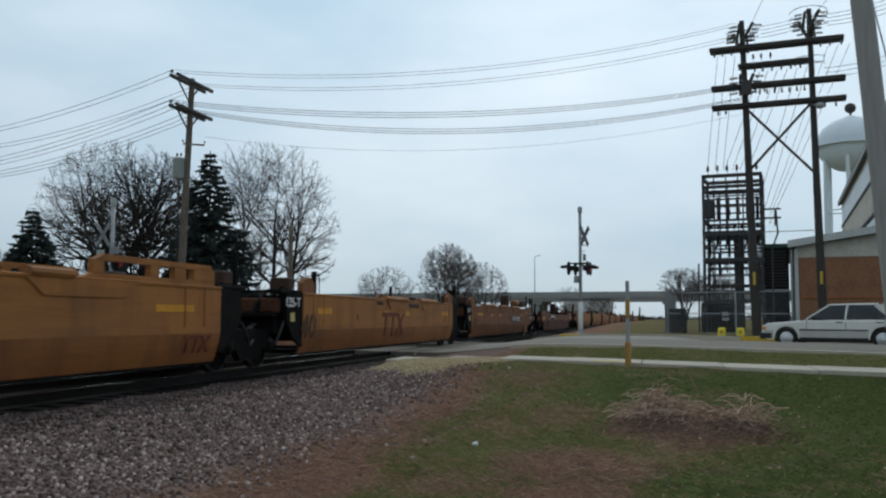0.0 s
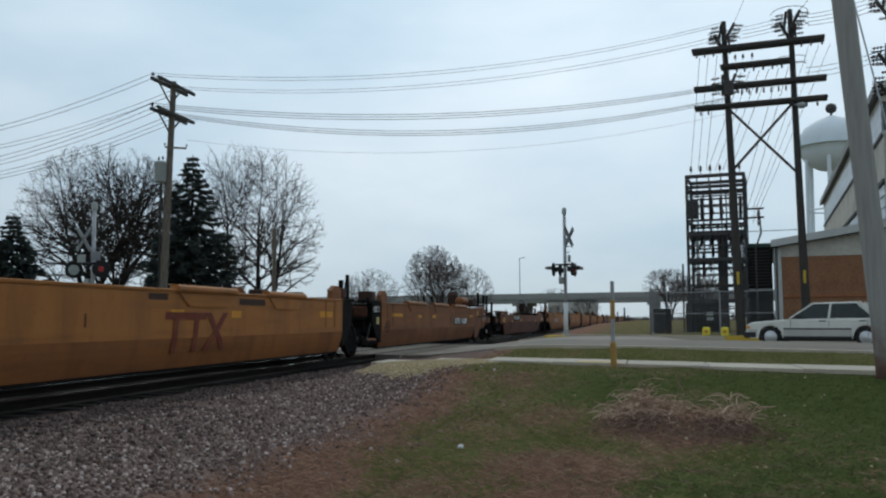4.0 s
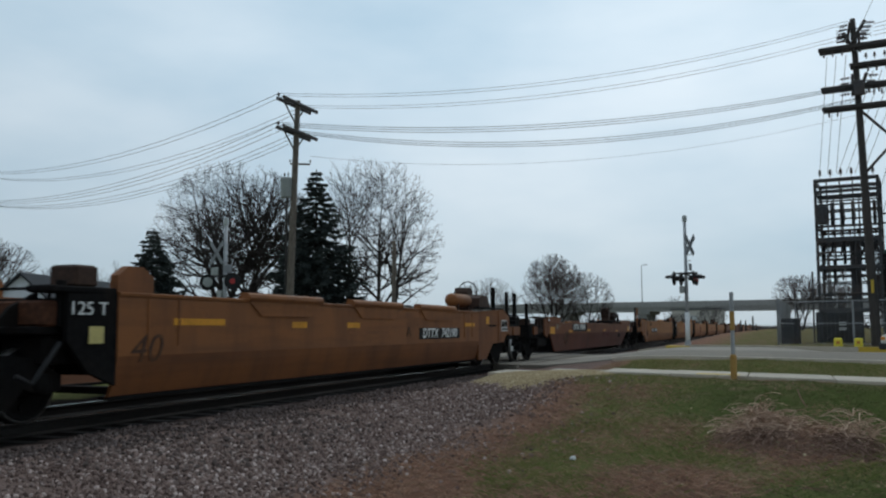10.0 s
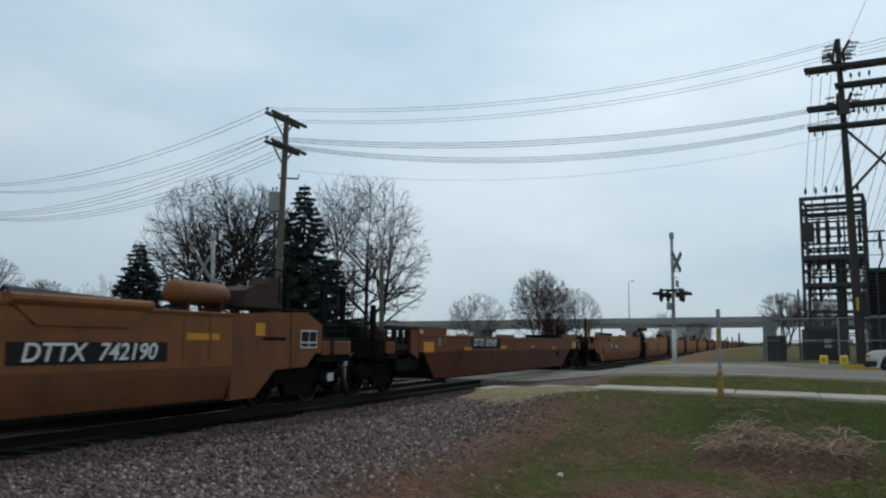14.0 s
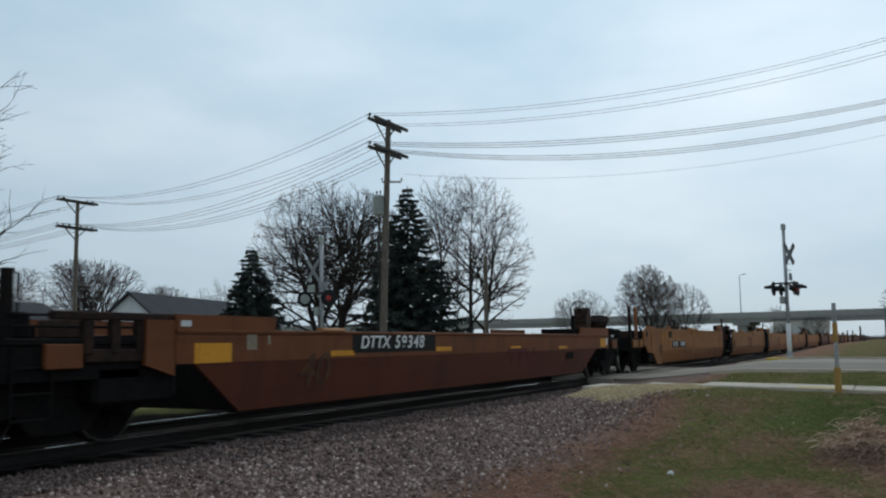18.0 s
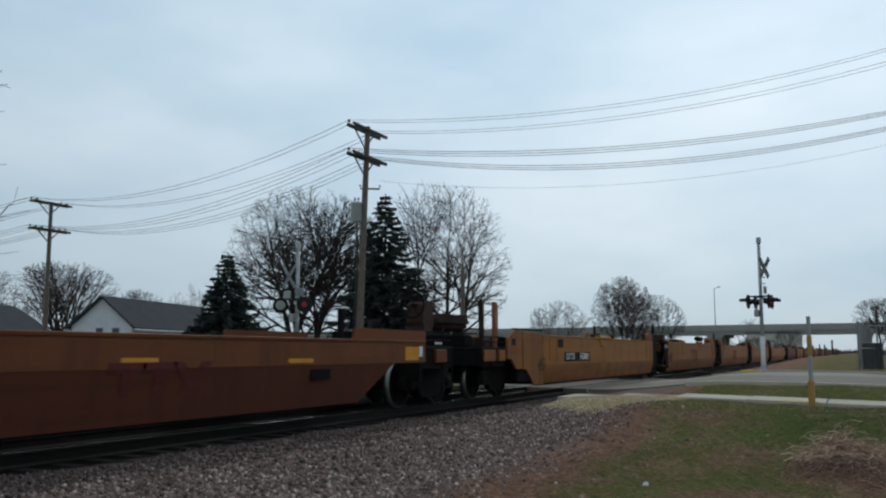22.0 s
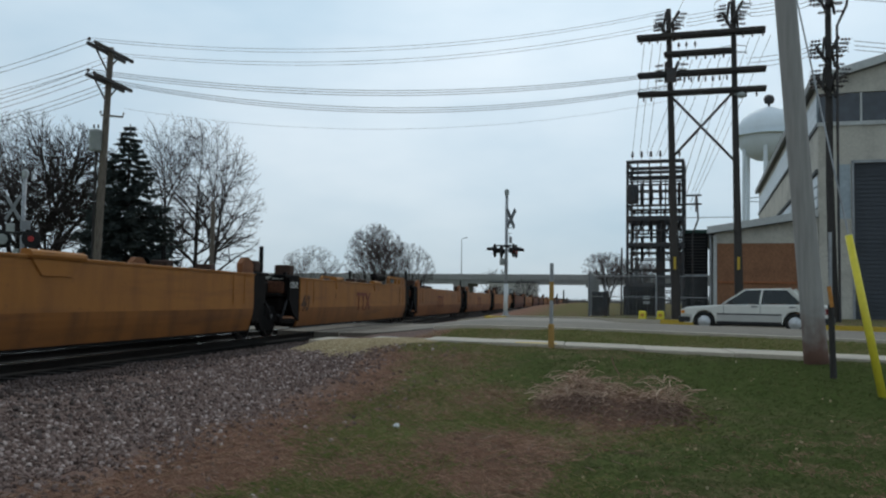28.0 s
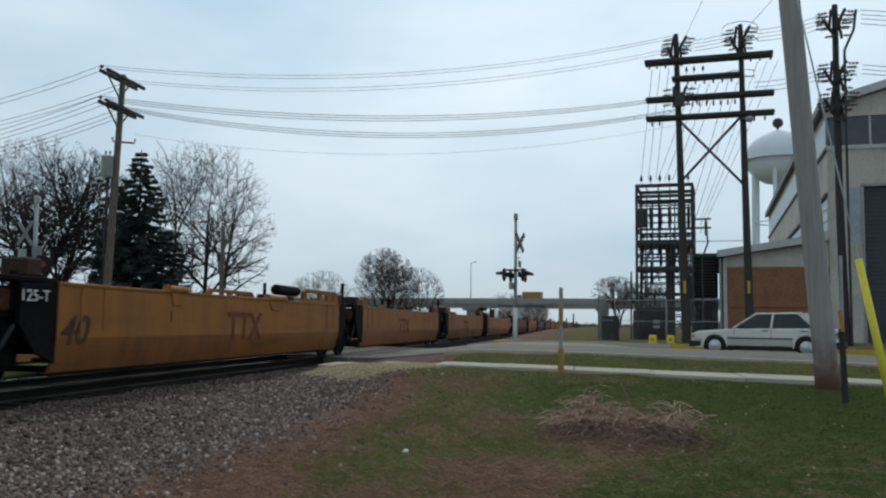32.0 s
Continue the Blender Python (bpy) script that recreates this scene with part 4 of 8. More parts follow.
for s in (-1, 1):
    q.lathe([(0.10, -0.09), (0.16, -0.09), (0.20, -0.03), (0.38, -0.03), (0.42, -0.065), (WR, -0.065), (WR, 0.04), (WR + 0.025, 0.055), (WR + 0.02, 0.075), (0.42, 0.075), (0.38, 0.03), (0.20, 0.03), (0.10, 0.05)] if s < 0 else
            [(0.10, -0.05), (0.20, -0.03), (0.38, -0.03), (0.42, -0.075), (WR + 0.02, -0.075), (WR + 0.025, -0.055), (WR, -0.04), (WR, 0.065), (0.42, 0.065), (0.38, 0.03), (0.20, 0.03), (0.16, 0.09), (0.10, 0.09)],
            (s * 0.79, 0, 0), "x", 24)
q.tube((-0.95, 0, 0), (0.95, 0, 0), 0.085, n=10)
# three cast bosses on each wheel plate show that it turns
for s in (-1, 1):
    for k in range(3):
        a = k * 2 * math.pi / 3
        q.lathe([(0.05, -0.02), (0.05, 0.02)], (s * 0.835, 0.29 * math.cos(a), 0.29 * math.sin(a)), "x", 8)
WHEELSET = q.mesh("wheelset", False)
WHEELSET.materials.append(WHEEL)


q = Geo()
ring = [[(o, r_ * math.cos(a), r_ * math.sin(a)) for a in [i * math.pi / 12 for i in range(24)]] for o, r_ in ((-0.03, WR - 0.004), (-0.03, WR + 0.0015), (0.066, WR + 0.0015), (0.067, WR - 0.02))]
q.loft(ring, True, False)
TREAD = q.mesh("tread", True)
TREAD.materials.append(BRIGHT)


def bogie(y, turning=True, wb=0.915):
    y = track_y(y)
    b = thing("bogie", pose(TRACK_X, y, 0), "sooty two-axle railway bogie with cast side frames", "bogie", "bogies of the train")
    ROLLING.append((b, y))
    for s in (-1, 1):
        part("side_frame", SIDEFRAME, None, b, at=pose(s * 1.06, 0, 0))
        part("spring_set", SPRINGS, None, b, "coil springs", at=pose(s * 1.06, 0, 0))
        for k in (-1, 1):
            part("bearing_cap", CAPMESH, None, b, at=pose(s * 1.10, k * wb, WR) if s > 0 else pose(s * 1.10, k * wb, WR, 0, 0, 180))
    part("bolster", Geo().box(-1.15, 1.15, -0.2, 0.2, 0.58, 0.84, 0.03), SOOT, b)
    for k in (-1, 1):
        w = part("wheelset", WHEELSET, None, b, "two worn steel wheels on an axle", at=pose(0, k * wb, WR))
        if turning:
            WHEELSETS.append((w, k * wb))
            for side in (-1, 1):
                part("tread", TREAD, None, w, "polished steel tread", at=pose(side * 0.79, 0, 0, 0, 0, 0 if side > 0 else 180))
    q = Geo()
    for s in (-1, 1):
        for k in (-1, 1):
            q.prism([(k * (wb - WR - 0.06), 0.34), (k * (wb - WR - 0.01), 0.34), (k * (wb - WR + 0.04), 0.66), (k * (wb - WR - 0.01), 0.66)], "x", s * 0.79 - 0.05, s * 0.79 + 0.05)
    part("brake_rig", q, RUST, b)
    return b


def brake_stand(u, x, y, z, h=0.95, d=1, r=0.33):
    """A rounded brake gear housing with its spoked hand wheel on the outer face; d: which way it faces."""
    q = Geo()
    prof = [(-0.34, 0), (0.20, 0), (0.16, 0.45), (0.22, 0.55), (0.20, 0.90), (0.08, 1.0), (-0.16, 1.0), (-0.27, 0.88), (-0.29, 0.5), (-0.22, 0.42)]
    q.prism([(y + d * a, z + h * b) for a, b in prof], "x", x - 0.24, x + 0.24)
    st = part("brake_box", q, RUST, u, "rusty rounded brake gear housing")
    q = Geo()
    c = (x, y + d * 0.34, z + h - 0.10)
    pts = [(c[0] + r * math.cos(a), c[1], c[2] + r * math.sin(a)) for a in [i * 2 * math.pi / 20 for i in range(21)]]
    q.path(pts, 0.02, 6)
    for i in range(6):
        a = i * math.pi / 3
        q.tube(c, (c[0] + r * math.cos(a), c[1], c[2] + r * math.sin(a)), 0.013, n=5)
    q.tube((x, y, c[2]), (c[0], c[1] + 0.02 * d, c[2]), 0.05, n=8)
    part("brake_wheel", q, SOOT, st, "spoked iron hand brake wheel")


def air_tank(u, x, y0, y1, z, mat=RUST):
    q = Geo().lathe([(0.06, y0), (0.17, y0 + 0.05), (0.20, y0 + 0.12), (0.20, y1 - 0.12), (0.17, y1 - 0.05), (0.06, y1)], (x, 0, z), "y", 14)
    k = part("air_tank", q, mat, u, "rusty cylindrical air tank", True)
    q = Geo()
    for y in (y0 + 0.25, y1 - 0.25):
        q.box(x - 0.17, x + 0.17, y - 0.03, y + 0.03, z - 0.34, z - 0.10)
    part("saddle", q, RUST, k)


def post_pair(u, y, z, h, w=0.28, s=1, paint=SOOT):
    q = Geo()
    q.box(s * 1.30 - 0.05, s * 1.30 + 0.05, y - 0.05, y + 0.05, z, z + h, 0.008)
    q.path([(s * 1.30, y + 0.05, z + h - 0.03), (s * 1.30, y + w, z + h - 0.06), (s * 1.30, y + w, z + h * 0.35), (s * 1.30, y + 0.05, z + h * 0.32)], 0.014, 5)
    part("corner_post", q, paint, u, "upright post with grab iron")


def end_section(u, y, d, full, length, paint, top=TOP, panels=()):
    """The end of a car over its own bogie: the side cut away above the wheels (full long), then a low deck with short side panels and a coupler."""
    ye = y + d * length
    for s in (1, -1):
        if full > 2:
            q = Geo()
            prof = [(0, LOW), (0, top), (full - 0.5, top + 0.10), (full, top - 0.13), (full, 1.0), (full - 0.22, 0.98), (full - 0.5, 0.73), (1.15, 0.70), (0.6, LOW)]
            q.prism([(y + d * a, z) for a, z in prof], "x", s * 1.43, s * 1.49)
            part("end_side", q, paint, u)
            part("end_rib", Geo().box(min(s * 1.485, s * 1.51), max(s * 1.485, s * 1.51), y + d * (full - 0.95) - 0.05, y + d * (full - 0.95) + 0.05, 0.74, top + 0.05), paint, u)
            part("end_cap", Geo().box(min(s * 1.36, s * 1.50), max(s * 1.36, s * 1.50), min(y, y + d * (full - 0.5)), max(y, y + d * (full - 0.5)), top + 0.10, top + 0.14, 0.01), SOOT, u)
        elif full > 0:
            q = Geo()
            q.prism([(y, 0.80), (y, 1.52), (y + d * full, 1.52), (y + d * full, 0.95)], "x", s * 1.43, s * 1.49)
            part("end_side", q, paint, u)
        for a, b in panels:
            part("deck_panel", Geo().box(min(s * 1.40, s * 1.47), max(s * 1.40, s * 1.47), min(y + d * a, y + d * b), max(y + d * a, y + d * b), 0.94, 1.22, 0.01), paint, u)
        part("side_sill", Geo().box(min(s * 1.30, s * 1.40), max(s * 1.30, s * 1.40), min(y + d * full, ye), max(y + d * full, ye), 0.80, 1.20, 0.01), SOOT, u)
        q = Geo()
        for k in range(3):
            q.tube((s * 1.43, ye - d * 0.06, 0.40 + 0.28 * k), (s * 1.43, ye - d * 0.48, 0.40 + 0.28 * k), 0.016, n=5)
        for o in (0.06, 0.48):
            q.tube((s * 1.43, ye - d * o, 0.38), (s * 1.43, ye - d * o, 1.20), 0.016, n=5)
        part("ladder", q, SOOT, u)
    lo, hi = min(y, ye), max(y, ye)
    if full > 2:
        part("well_end_plate", Geo().box(-1.40, 1.40, min(y + d * 0.5, y + d * 0.58), max(y + d * 0.5, y + d * 0.58), LOW + 0.02, 1.2, 0.01), SOOT, u)
    part("end_deck", Geo().box(-1.42, 1.42, lo, hi, 1.20, 1.29, 0.02), SOOT, u)
    part("end_sill", Geo().box(-1.30, 1.30, min(ye, ye - d * 0.14), max(ye, ye - d * 0.14), 0.82, 1.20, 0.02), SOOT, u)
    part("centre_sill", Geo().box(-0.32, 0.32, lo, hi, 0.62, 1.20, 0.02), SOOT, u)
    part("bolster_box", Geo().box(-1.25, 1.25, min(y + d * 0.6, y + d * (length - 0.9)), max(y + d * 0.6, y + d * (length - 0.9)), 0.88, 1.2, 0.02), SOOT, u)
    q = Geo().box(-0.16, 0.16, min(ye, ye + d * 0.55), max(ye, ye + d * 0.55), 0.76, 1.0, 0.05)
    q.box(-0.24, 0.24, min(ye + d * 0.40, ye + d * 0.62), max(ye + d * 0.40, ye + d * 0.62), 0.70, 1.06, 0.06)
    part("coupler", q, SOOT, u)
    q = Geo()
    q.path([(-1.25, ye - d * 0.08, 1.28), (-1.25, ye - d * 0.08, 1.62), (1.25, ye - d * 0.08, 1.62), (1.25, ye - d * 0.08, 1.28)], 0.018, 5)
    part("hand_rail", q, SOOT, u)
    part("air_hose", Geo().path([(0.5, ye, 0.95), (0.6, ye + d * 0.25, 0.55), (0.45, ye + d * 0.5, 0.42)], 0.03, 6), BLACK, u)
    part("brake_rigging", Geo().box(-1.15, 0.85, min(ye - d * 0.2, ye - d * 0.62), max(ye - d * 0.2, ye - d * 0.62), 1.29, 1.60, 0.03), SOOT, u)
    for z in (1.42, 1.55):
        part("cross_rail", Geo().tube((1.36, ye - d * 0.05, z), (1.36, y + d * max(full, 0.2), z), 0.016, n=5), SOOT, u)
    for k, (a, w, h) in enumerate(((0.25, 0.5, 0.16), (0.9, 0.35, 0.24))):
        part("valve_box", Geo().box(0.2 + 0.3 * k, 0.75 + 0.3 * k, min(ye - d * a, ye - d * (a + w)), max(ye - d * a, ye - d * (a + w)), 1.29, 1.29 + h, 0.02), RUST if k else SOOT, u, "rusty valve casting")


Y_LAB = "weathered yellow steel well car, empty, with sooty ends"

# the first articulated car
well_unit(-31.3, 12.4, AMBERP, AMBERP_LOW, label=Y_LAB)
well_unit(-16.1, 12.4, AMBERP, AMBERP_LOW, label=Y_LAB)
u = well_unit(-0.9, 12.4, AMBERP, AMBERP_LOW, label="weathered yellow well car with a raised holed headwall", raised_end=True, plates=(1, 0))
top_lip(u, 8.0, 10.2, TOP, AMBERP, (8.1, 8.85))
panel(u, 10.6, 11.6, 1.18, 1.30, PATCH, "orange-yellow painted stripe")
hug(letters("TTX", 0.4, REDMARK, u, on_side(11.7, 0.60), "faded red letters", shear=0.1, bold=0.01), 0.60)

u = well_unit(14.75, 12.35, AMBERP, AMBERP_LOW, label="weathered yellow well car with dull red lettering")
letters("125-T", 0.29, WHITE, u, on_side(-0.50, 1.42), "white letters", bold=0.003)
panel(u, -0.60, -0.42, 1.0, 1.20, NOTEYELLOW, "small pale yellow label", "notice")
hug(letters("40", 0.74, MARK, u, on_side(0.24, 0.86), "dark stencilled number", shear=0.1, bold=0.02), 0.86)
hug(letters("TTX", 0.98, REDMARK, u, on_side(5.78, 0.86), "dull red letters", shear=0.12, bold=0.02), 0.86)
letters("I", 0.30, MARK, u, on_side(3.08, 1.10), "dark stencilled mark")
panel(u, 0.72, 1.50, 1.18, 1.32, PATCH, "orange-yellow painted stripe")
panel(u, 10.95, 11.7, 1.18, 1.33, PATCH, "orange-yellow painted stripe")
top_lip(u, 5.2, 7.1, TOP - 0.02, AMBERP)
top_lip(u, 8.35, 10.1, TOP - 0.02, AMBERP)
for a, b, c, d in ((4.46, 4.97, 1.46, 1.57), (7.23, 8.25, 1.42, 1.55)):
    panel(u, a, b, c, d, RUST, "rusty slot below the top chord", "slot")
for a, b in ((5.05, 5.42), (6.95, 7.3)):
    panel(u, a, b, 1.16, 1.30, PATCH, "orange-yellow reflective patch", dx=0.002)
for y in (0.9, 11.5):
    post_pair(u, y if y < 5 else 12.35 + 0.35, TOP - 0.4, 0.95)

u = well_unit(30.1, 12.5, DUSKP, DUSKP_LOW, label="weathered yellow well car with a black number panel", plates=(1, 0), dark_ends=(1, 0))
letters("125 T", 0.24, WHITE, u, on_side(-0.45, 1.42), "white letters")
panel(u, -0.44, -0.22, 0.98, 1.2, NOTEYELLOW, "small pale yellow label", "notice")
hug(letters("40", 0.55, MARK, u, on_side(0.45, 0.88), "dark stencilled number", shear=0.25), 0.88)
letters("A", 0.36, MARK, u, on_side(8.15, 1.08), "dark stencilled mark")
panel(u, 8.70, 11.12, 0.90, 1.18, PLATE, "dark rectangle behind the car number", "number_panel")
letters("DTTX", 0.325, WHITE, u, on_side(9.30, 1.04, 0.009), "white letters", shear=0.22, bold=0.004)
letters("742190", 0.325, WHITE, u, on_side(10.42, 1.04, 0.009), "white numerals", shear=0.22, bold=0.004)
for a in (2.5, 5.7, 8.7):
    top_lip(u, a, a + 2.1, TOP, DUSKP)
for a, b in ((3.72, 4.16), (5.52, 6.0)):
    panel(u, a, b, 1.18, 1.29, PATCH, "orange-yellow reflective patch", dx=0.002)
panel(u, 0.95, 2.0, 1.22, 1.32, PATCH, "orange-yellow painted stripe")
panel(u, 11.5, 12.2, 1.22, 1.32, PATCH, "orange-yellow painted stripe")
end_section(u, 12.5, 1, 2.6, 3.78, DUSKP_LOW, panels=((2.66, 2.95), (3.1, 3.72)))
q = Geo()
q.prism([(13.0, TOP + 0.10), (13.95, TOP + 0.10), (13.75, TOP + 0.48), (13.3, TOP + 0.52), (13.05, TOP + 0.42)], "x", 0.75, 1.30)
part("tank_cover", q, RUST, u, "rusty angular tank cover")
brake_stand(u, -0.43, 15.95, 1.29, 1.28)
air_tank(u, 0.95, 11.7, 12.95, 1.98, DUSKP)
for a, b, c, d in ((5.9, 7.0, 1.36, 1.43), (5.6, 7.2, 1.05, 1.11), (8.0, 9.0, 1.42, 1.54)):
    panel(u, a, b, c, d, RUSTPAINT, "faded rust-red marking", "marking", 0.003)
post_pair(u, 14.2, TOP, 0.80, -0.2)
panel(u, 15.40, 15.62, 0.42, 0.58, FASCIA, "small white label", "notice", dx=-0.06)
panel(u, 13.1, 13.35, 1.30, 1.52, PATCH, "faded yellow patch", dx=-0.004)
panel(u, 13.3, 13.95, 1.22, 1.28, SOOT, "dark slot", "slot", dx=-0.004)
panel(u, 14.40, 14.93, 1.08, 1.42, WHITE, "white framed panel with dark fields", "notice", dx=-0.004)
for a, b in ((14.425, 14.65), (14.68, 14.905)):
    for c, d in ((1.105, 1.17), (1.20, 1.395)):
        part("notice_field", Geo().box(HALF - 0.006, HALF, a, b, c, d), PLATE, u, "dark field")
post_pair(u, 15.42, 1.0, 1.36, 0.12)
post_pair(u, 16.16, 1.0, 1.36, 0.2)

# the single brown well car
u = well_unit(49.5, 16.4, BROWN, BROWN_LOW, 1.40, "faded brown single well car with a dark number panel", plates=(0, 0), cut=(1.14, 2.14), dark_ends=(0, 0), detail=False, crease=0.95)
for s in (1, -1):
    for a, b, k in ((0.0, 1.7, 1), (14.0, 16.4, -1)):
        q = Geo()
        q.prism([(a, 1.36), (b, 1.36), (b + (0.05 if k > 0 else 0), 1.60), (a + (0 if k > 0 else 0.06), 1.60)], "x", s * 1.44, s * 1.505)
        part("raised_end", q, BROWN, u)
panel(u, 0.28, 0.90, 0.95, 1.22, PATCH, "yellow painted patch")
panel(u, 1.17, 1.36, 1.12, 1.34, BEIGEMARK, "pale label", "notice")
panel(u, 1.57, 1.62, 1.19, 1.33, BEIGEMARK, "pale label", "notice")
panel(u, 2.95, 3.55, 0.99, 1.08, PATCH, "yellow painted stripe")
panel(u, 6.1, 6.7, 1.02, 1.11, PATCH, "yellow painted stripe")
panel(u, 9.42, 9.95, 0.97, 1.09, PATCH, "yellow painted stripe")
panel(u, 12.34, 12.92, 0.99, 1.06, PATCH, "yellow painted stripe")
panel(u, 12.88, 13.36, 0.70, 0.88, SOOT, "dark square patch")
hug(letters("TTX", 0.78, REDDARK, u, on_side(10.0, 0.70, 0.003), "dull red letters", shear=0.05, bold=0.035), 0.70, 0.17, 0.95)
panel(u, 15.65, 16.14, 1.0, 1.27, PATCH, "yellow painted patch")
panel(u, 16.16, 16.29, 1.07, 1.28, WHITE, "white label", "notice")
panel(u, 3.5, 6.08, 1.03, 1.36, PLATE, "dark rectangle behind the car number", "number_panel")
letters("DTTX", 0.315, WHITE, u, on_side(4.12, 1.205, 0.009), "white letters", shear=0.2, bold=0.003)
letters("59348", 0.335, WHITE, u, on_side(5.17, 1.205, 0.009), "white numerals", shear=0.2, bold=0.003, space=1.18)
hug(letters("40", 0.72, MARK, u, on_side(2.58, 0.75, 0.004), "dark stencilled number", shear=0.12, bold=0.008), 0.75, 0.14, 0.95)
end_section(u, 0.0, -1, 0.42, 2.0, BROWN, 1.42, ((1.2, 1.62),))
for s in (1, -1):
    part("end_beam", Geo().box(min(s * 1.36, s * 1.46), max(s * 1.36, s * 1.46), -1.55, 0.0, 1.50, 1.60, 0.015), OILRUST, u, "oily dark top beam over the end")
    part("end_beam", Geo().box(min(s * 1.34, s * 1.44), max(s * 1.34, s * 1.44), -1.15, -0.42, 1.00, 1.16, 0.015), OILRUST, u, "oily dark beam")
    for y in (-1.12, -0.78, -0.45):
        part("end_stanchion", Geo().box(min(s * 1.35, s * 1.45), max(s * 1.35, s * 1.45), y - 0.06, y + 0.06, 1.10, 1.50, 0.012), OILRUST, u)
    part("end_gear_box", Geo().box(min(s * 0.9, s * 1.40), max(s * 0.9, s * 1.40), -1.0, 0.1, 0.48, 0.96, 0.05), SOOT, u, "sooty gear box below the end")
panel(u, 0.06, 0.22, 1.44, 1.52, FASCIA, "small white label", "notice", dx=0.01)
end_section(u, 16.4, 1, 0, 1.3, BROWN, 1.42, ((0.5, 0.95),))
panel(u, 16.95, 17.25, 1.33, 1.38, FASCIA, "pale grip edge", "grip", dx=-0.1)
post_pair(u, -1.95, 1.2, 0.85, 0.12)
post_pair(u, 13.9, 1.40, 0.55)
part("top_cover", Geo().prism([(1.36, 1.395), (1.53, 1.395), (1.53, 1.42), (1.48, 1.455), (1.40, 1.455)], "y", 2.75, 3.3), AMBERP, u, "worn top cover")
part("lever_frame", Geo().box(-0.9, 0.7, 16.5, 17.1, 1.29, 1.62, 0.02), SOOT, u)

# the second articulated car
u = well_unit(72.2, 12.35, YELLOW, YELLOW_LOW, label="yellow well car with a small dark number panel", plates=(0, 1), cut=(0.0, 0.0), dark_ends=(0, 1))
end_section(u, 0.0, -1, 2.3, 3.62, YELLOW_LOW, panels=((2.95, 3.56), (2.4, 2.75)))
brake_stand(u, -0.65, -3.0, 1.29, 1.18, -1)
air_tank(u, -0.55, -2.5, -0.9, 1.92, OILRUST)
part("tank_cover", Geo().prism([(-2.5, 1.95), (-0.95, 1.95), (-1.15, 2.19), (-2.3, 2.19)], "x", -0.9, -0.3), OILRUST, u, "rusty angular tank cover")
panel(u, 1.66, 4.0, 0.88, 1.16, PLATE, "dark rectangle behind the car number", "number_panel")
letters("DTTX", 0.28, WHITE, u, on_side(2.20, 1.02, 0.009), "white letters", bold=0.002)
letters("742609", 0.28, WHITE, u, on_side(3.45, 1.02, 0.009), "white numerals", bold=0.002)
hug(letters("40", 0.55, MARK, u, on_side(-0.15, 0.80, -0.002), "dark stencilled number", shear=0.25), 0.80, 0.0)
panel(u, 1.15, 1.6, 1.30, 1.56, PLATE, "dark square patch")
panel(u, -2.08, -1.84, 1.34, 1.52, PLATE, "dark square patch", dx=-0.004)
panel(u, -1.80, -1.52, 1.10, 1.26, RUSTPAINT, "rust-worn square patch", dx=-0.004)
post_pair(u, -3.40, 1.0, 1.46, 0.12, paint=OILRUST)
post_pair(u, -2.68, 1.0, 1.44, 0.18, paint=RUSTPAINT)
part("end_gear_box", Geo().box(1.05, 1.44, -1.62, -0.42, 0.34, 0.72, 0.05), SOOT, u, "sooty gear box below the end")
top_lip(u, 5.0, 6.2, TOP - 0.02, YELLOW)

u = well_unit(87.5, 12.3, YELLOW, YELLOW_LOW, label="yellow well car with dull red lettering", raised_end=False, plates=(0, 1))
letters("125-T", 0.24, WHITE, u, on_side(-0.48, 1.42), "white letters")
hug(letters("40", 0.62, MARK, u, on_side(0.35, 0.90), "dark stencilled number", shear=0.25, bold=0.012), 0.90)
hug(letters("TTX", 0.86, REDMARK, u, on_side(6.0, 0.95), "dull red letters", shear=0.05, bold=0.02), 0.95)
letters("I", 0.30, MARK, u, on_side(3.0, 1.15), "dark stencilled mark")
top_lip(u, 2.9, 3.5, TOP, YELLOW)
top_lip(u, 7.2, 8.2, TOP, YELLOW)
headwall(u, 9.6, 2.6, TOP, YELLOW)
q = Geo().lathe([(0.05, 8.2), (0.14, 8.25), (0.14, 9.6), (0.05, 9.65)], (1.2, 0, TOP + 0.28), "y", 10)
part("pipe_roll", q, SOOT, u, "dark tarred pipe along the top")

u_mid = well_unit(102.3, 12.4, AMBERP, AMBERP_LOW, label=Y_LAB, raised_end=False)
hug(letters("TTX", 0.86, REDMARK, u_mid, on_side(5.6, 0.95), "dull red letters", shear=0.05, bold=0.02), 0.95)
u_end = well_unit(132.7, 12.4, AMBERP, AMBERP_LOW, label="weathered yellow well car at the end of an articulated set", plates=(1, 0), dark_ends=(1, 0))
end_section(u_end, 12.4, 1, 2.6, 3.78, AMBERP, panels=((2.66, 2.95), (3.1, 3.72)))
brake_stand(u_end, -0.43, 15.85, 1.29, 1.28)
post_pair(u_end, 15.4, 1.0, 1.36)
u_brown = well_unit(152.0, 12.4, BROWN, BROWN_LOW, label="faded brown well car, empty", plates=(1, 1), dark_ends=(1, 1))


def again(src, y):
    c = copy_thing(src, pose(TRACK_X, track_y(y), 0))
    ROLLING.append((c, track_y(y)))


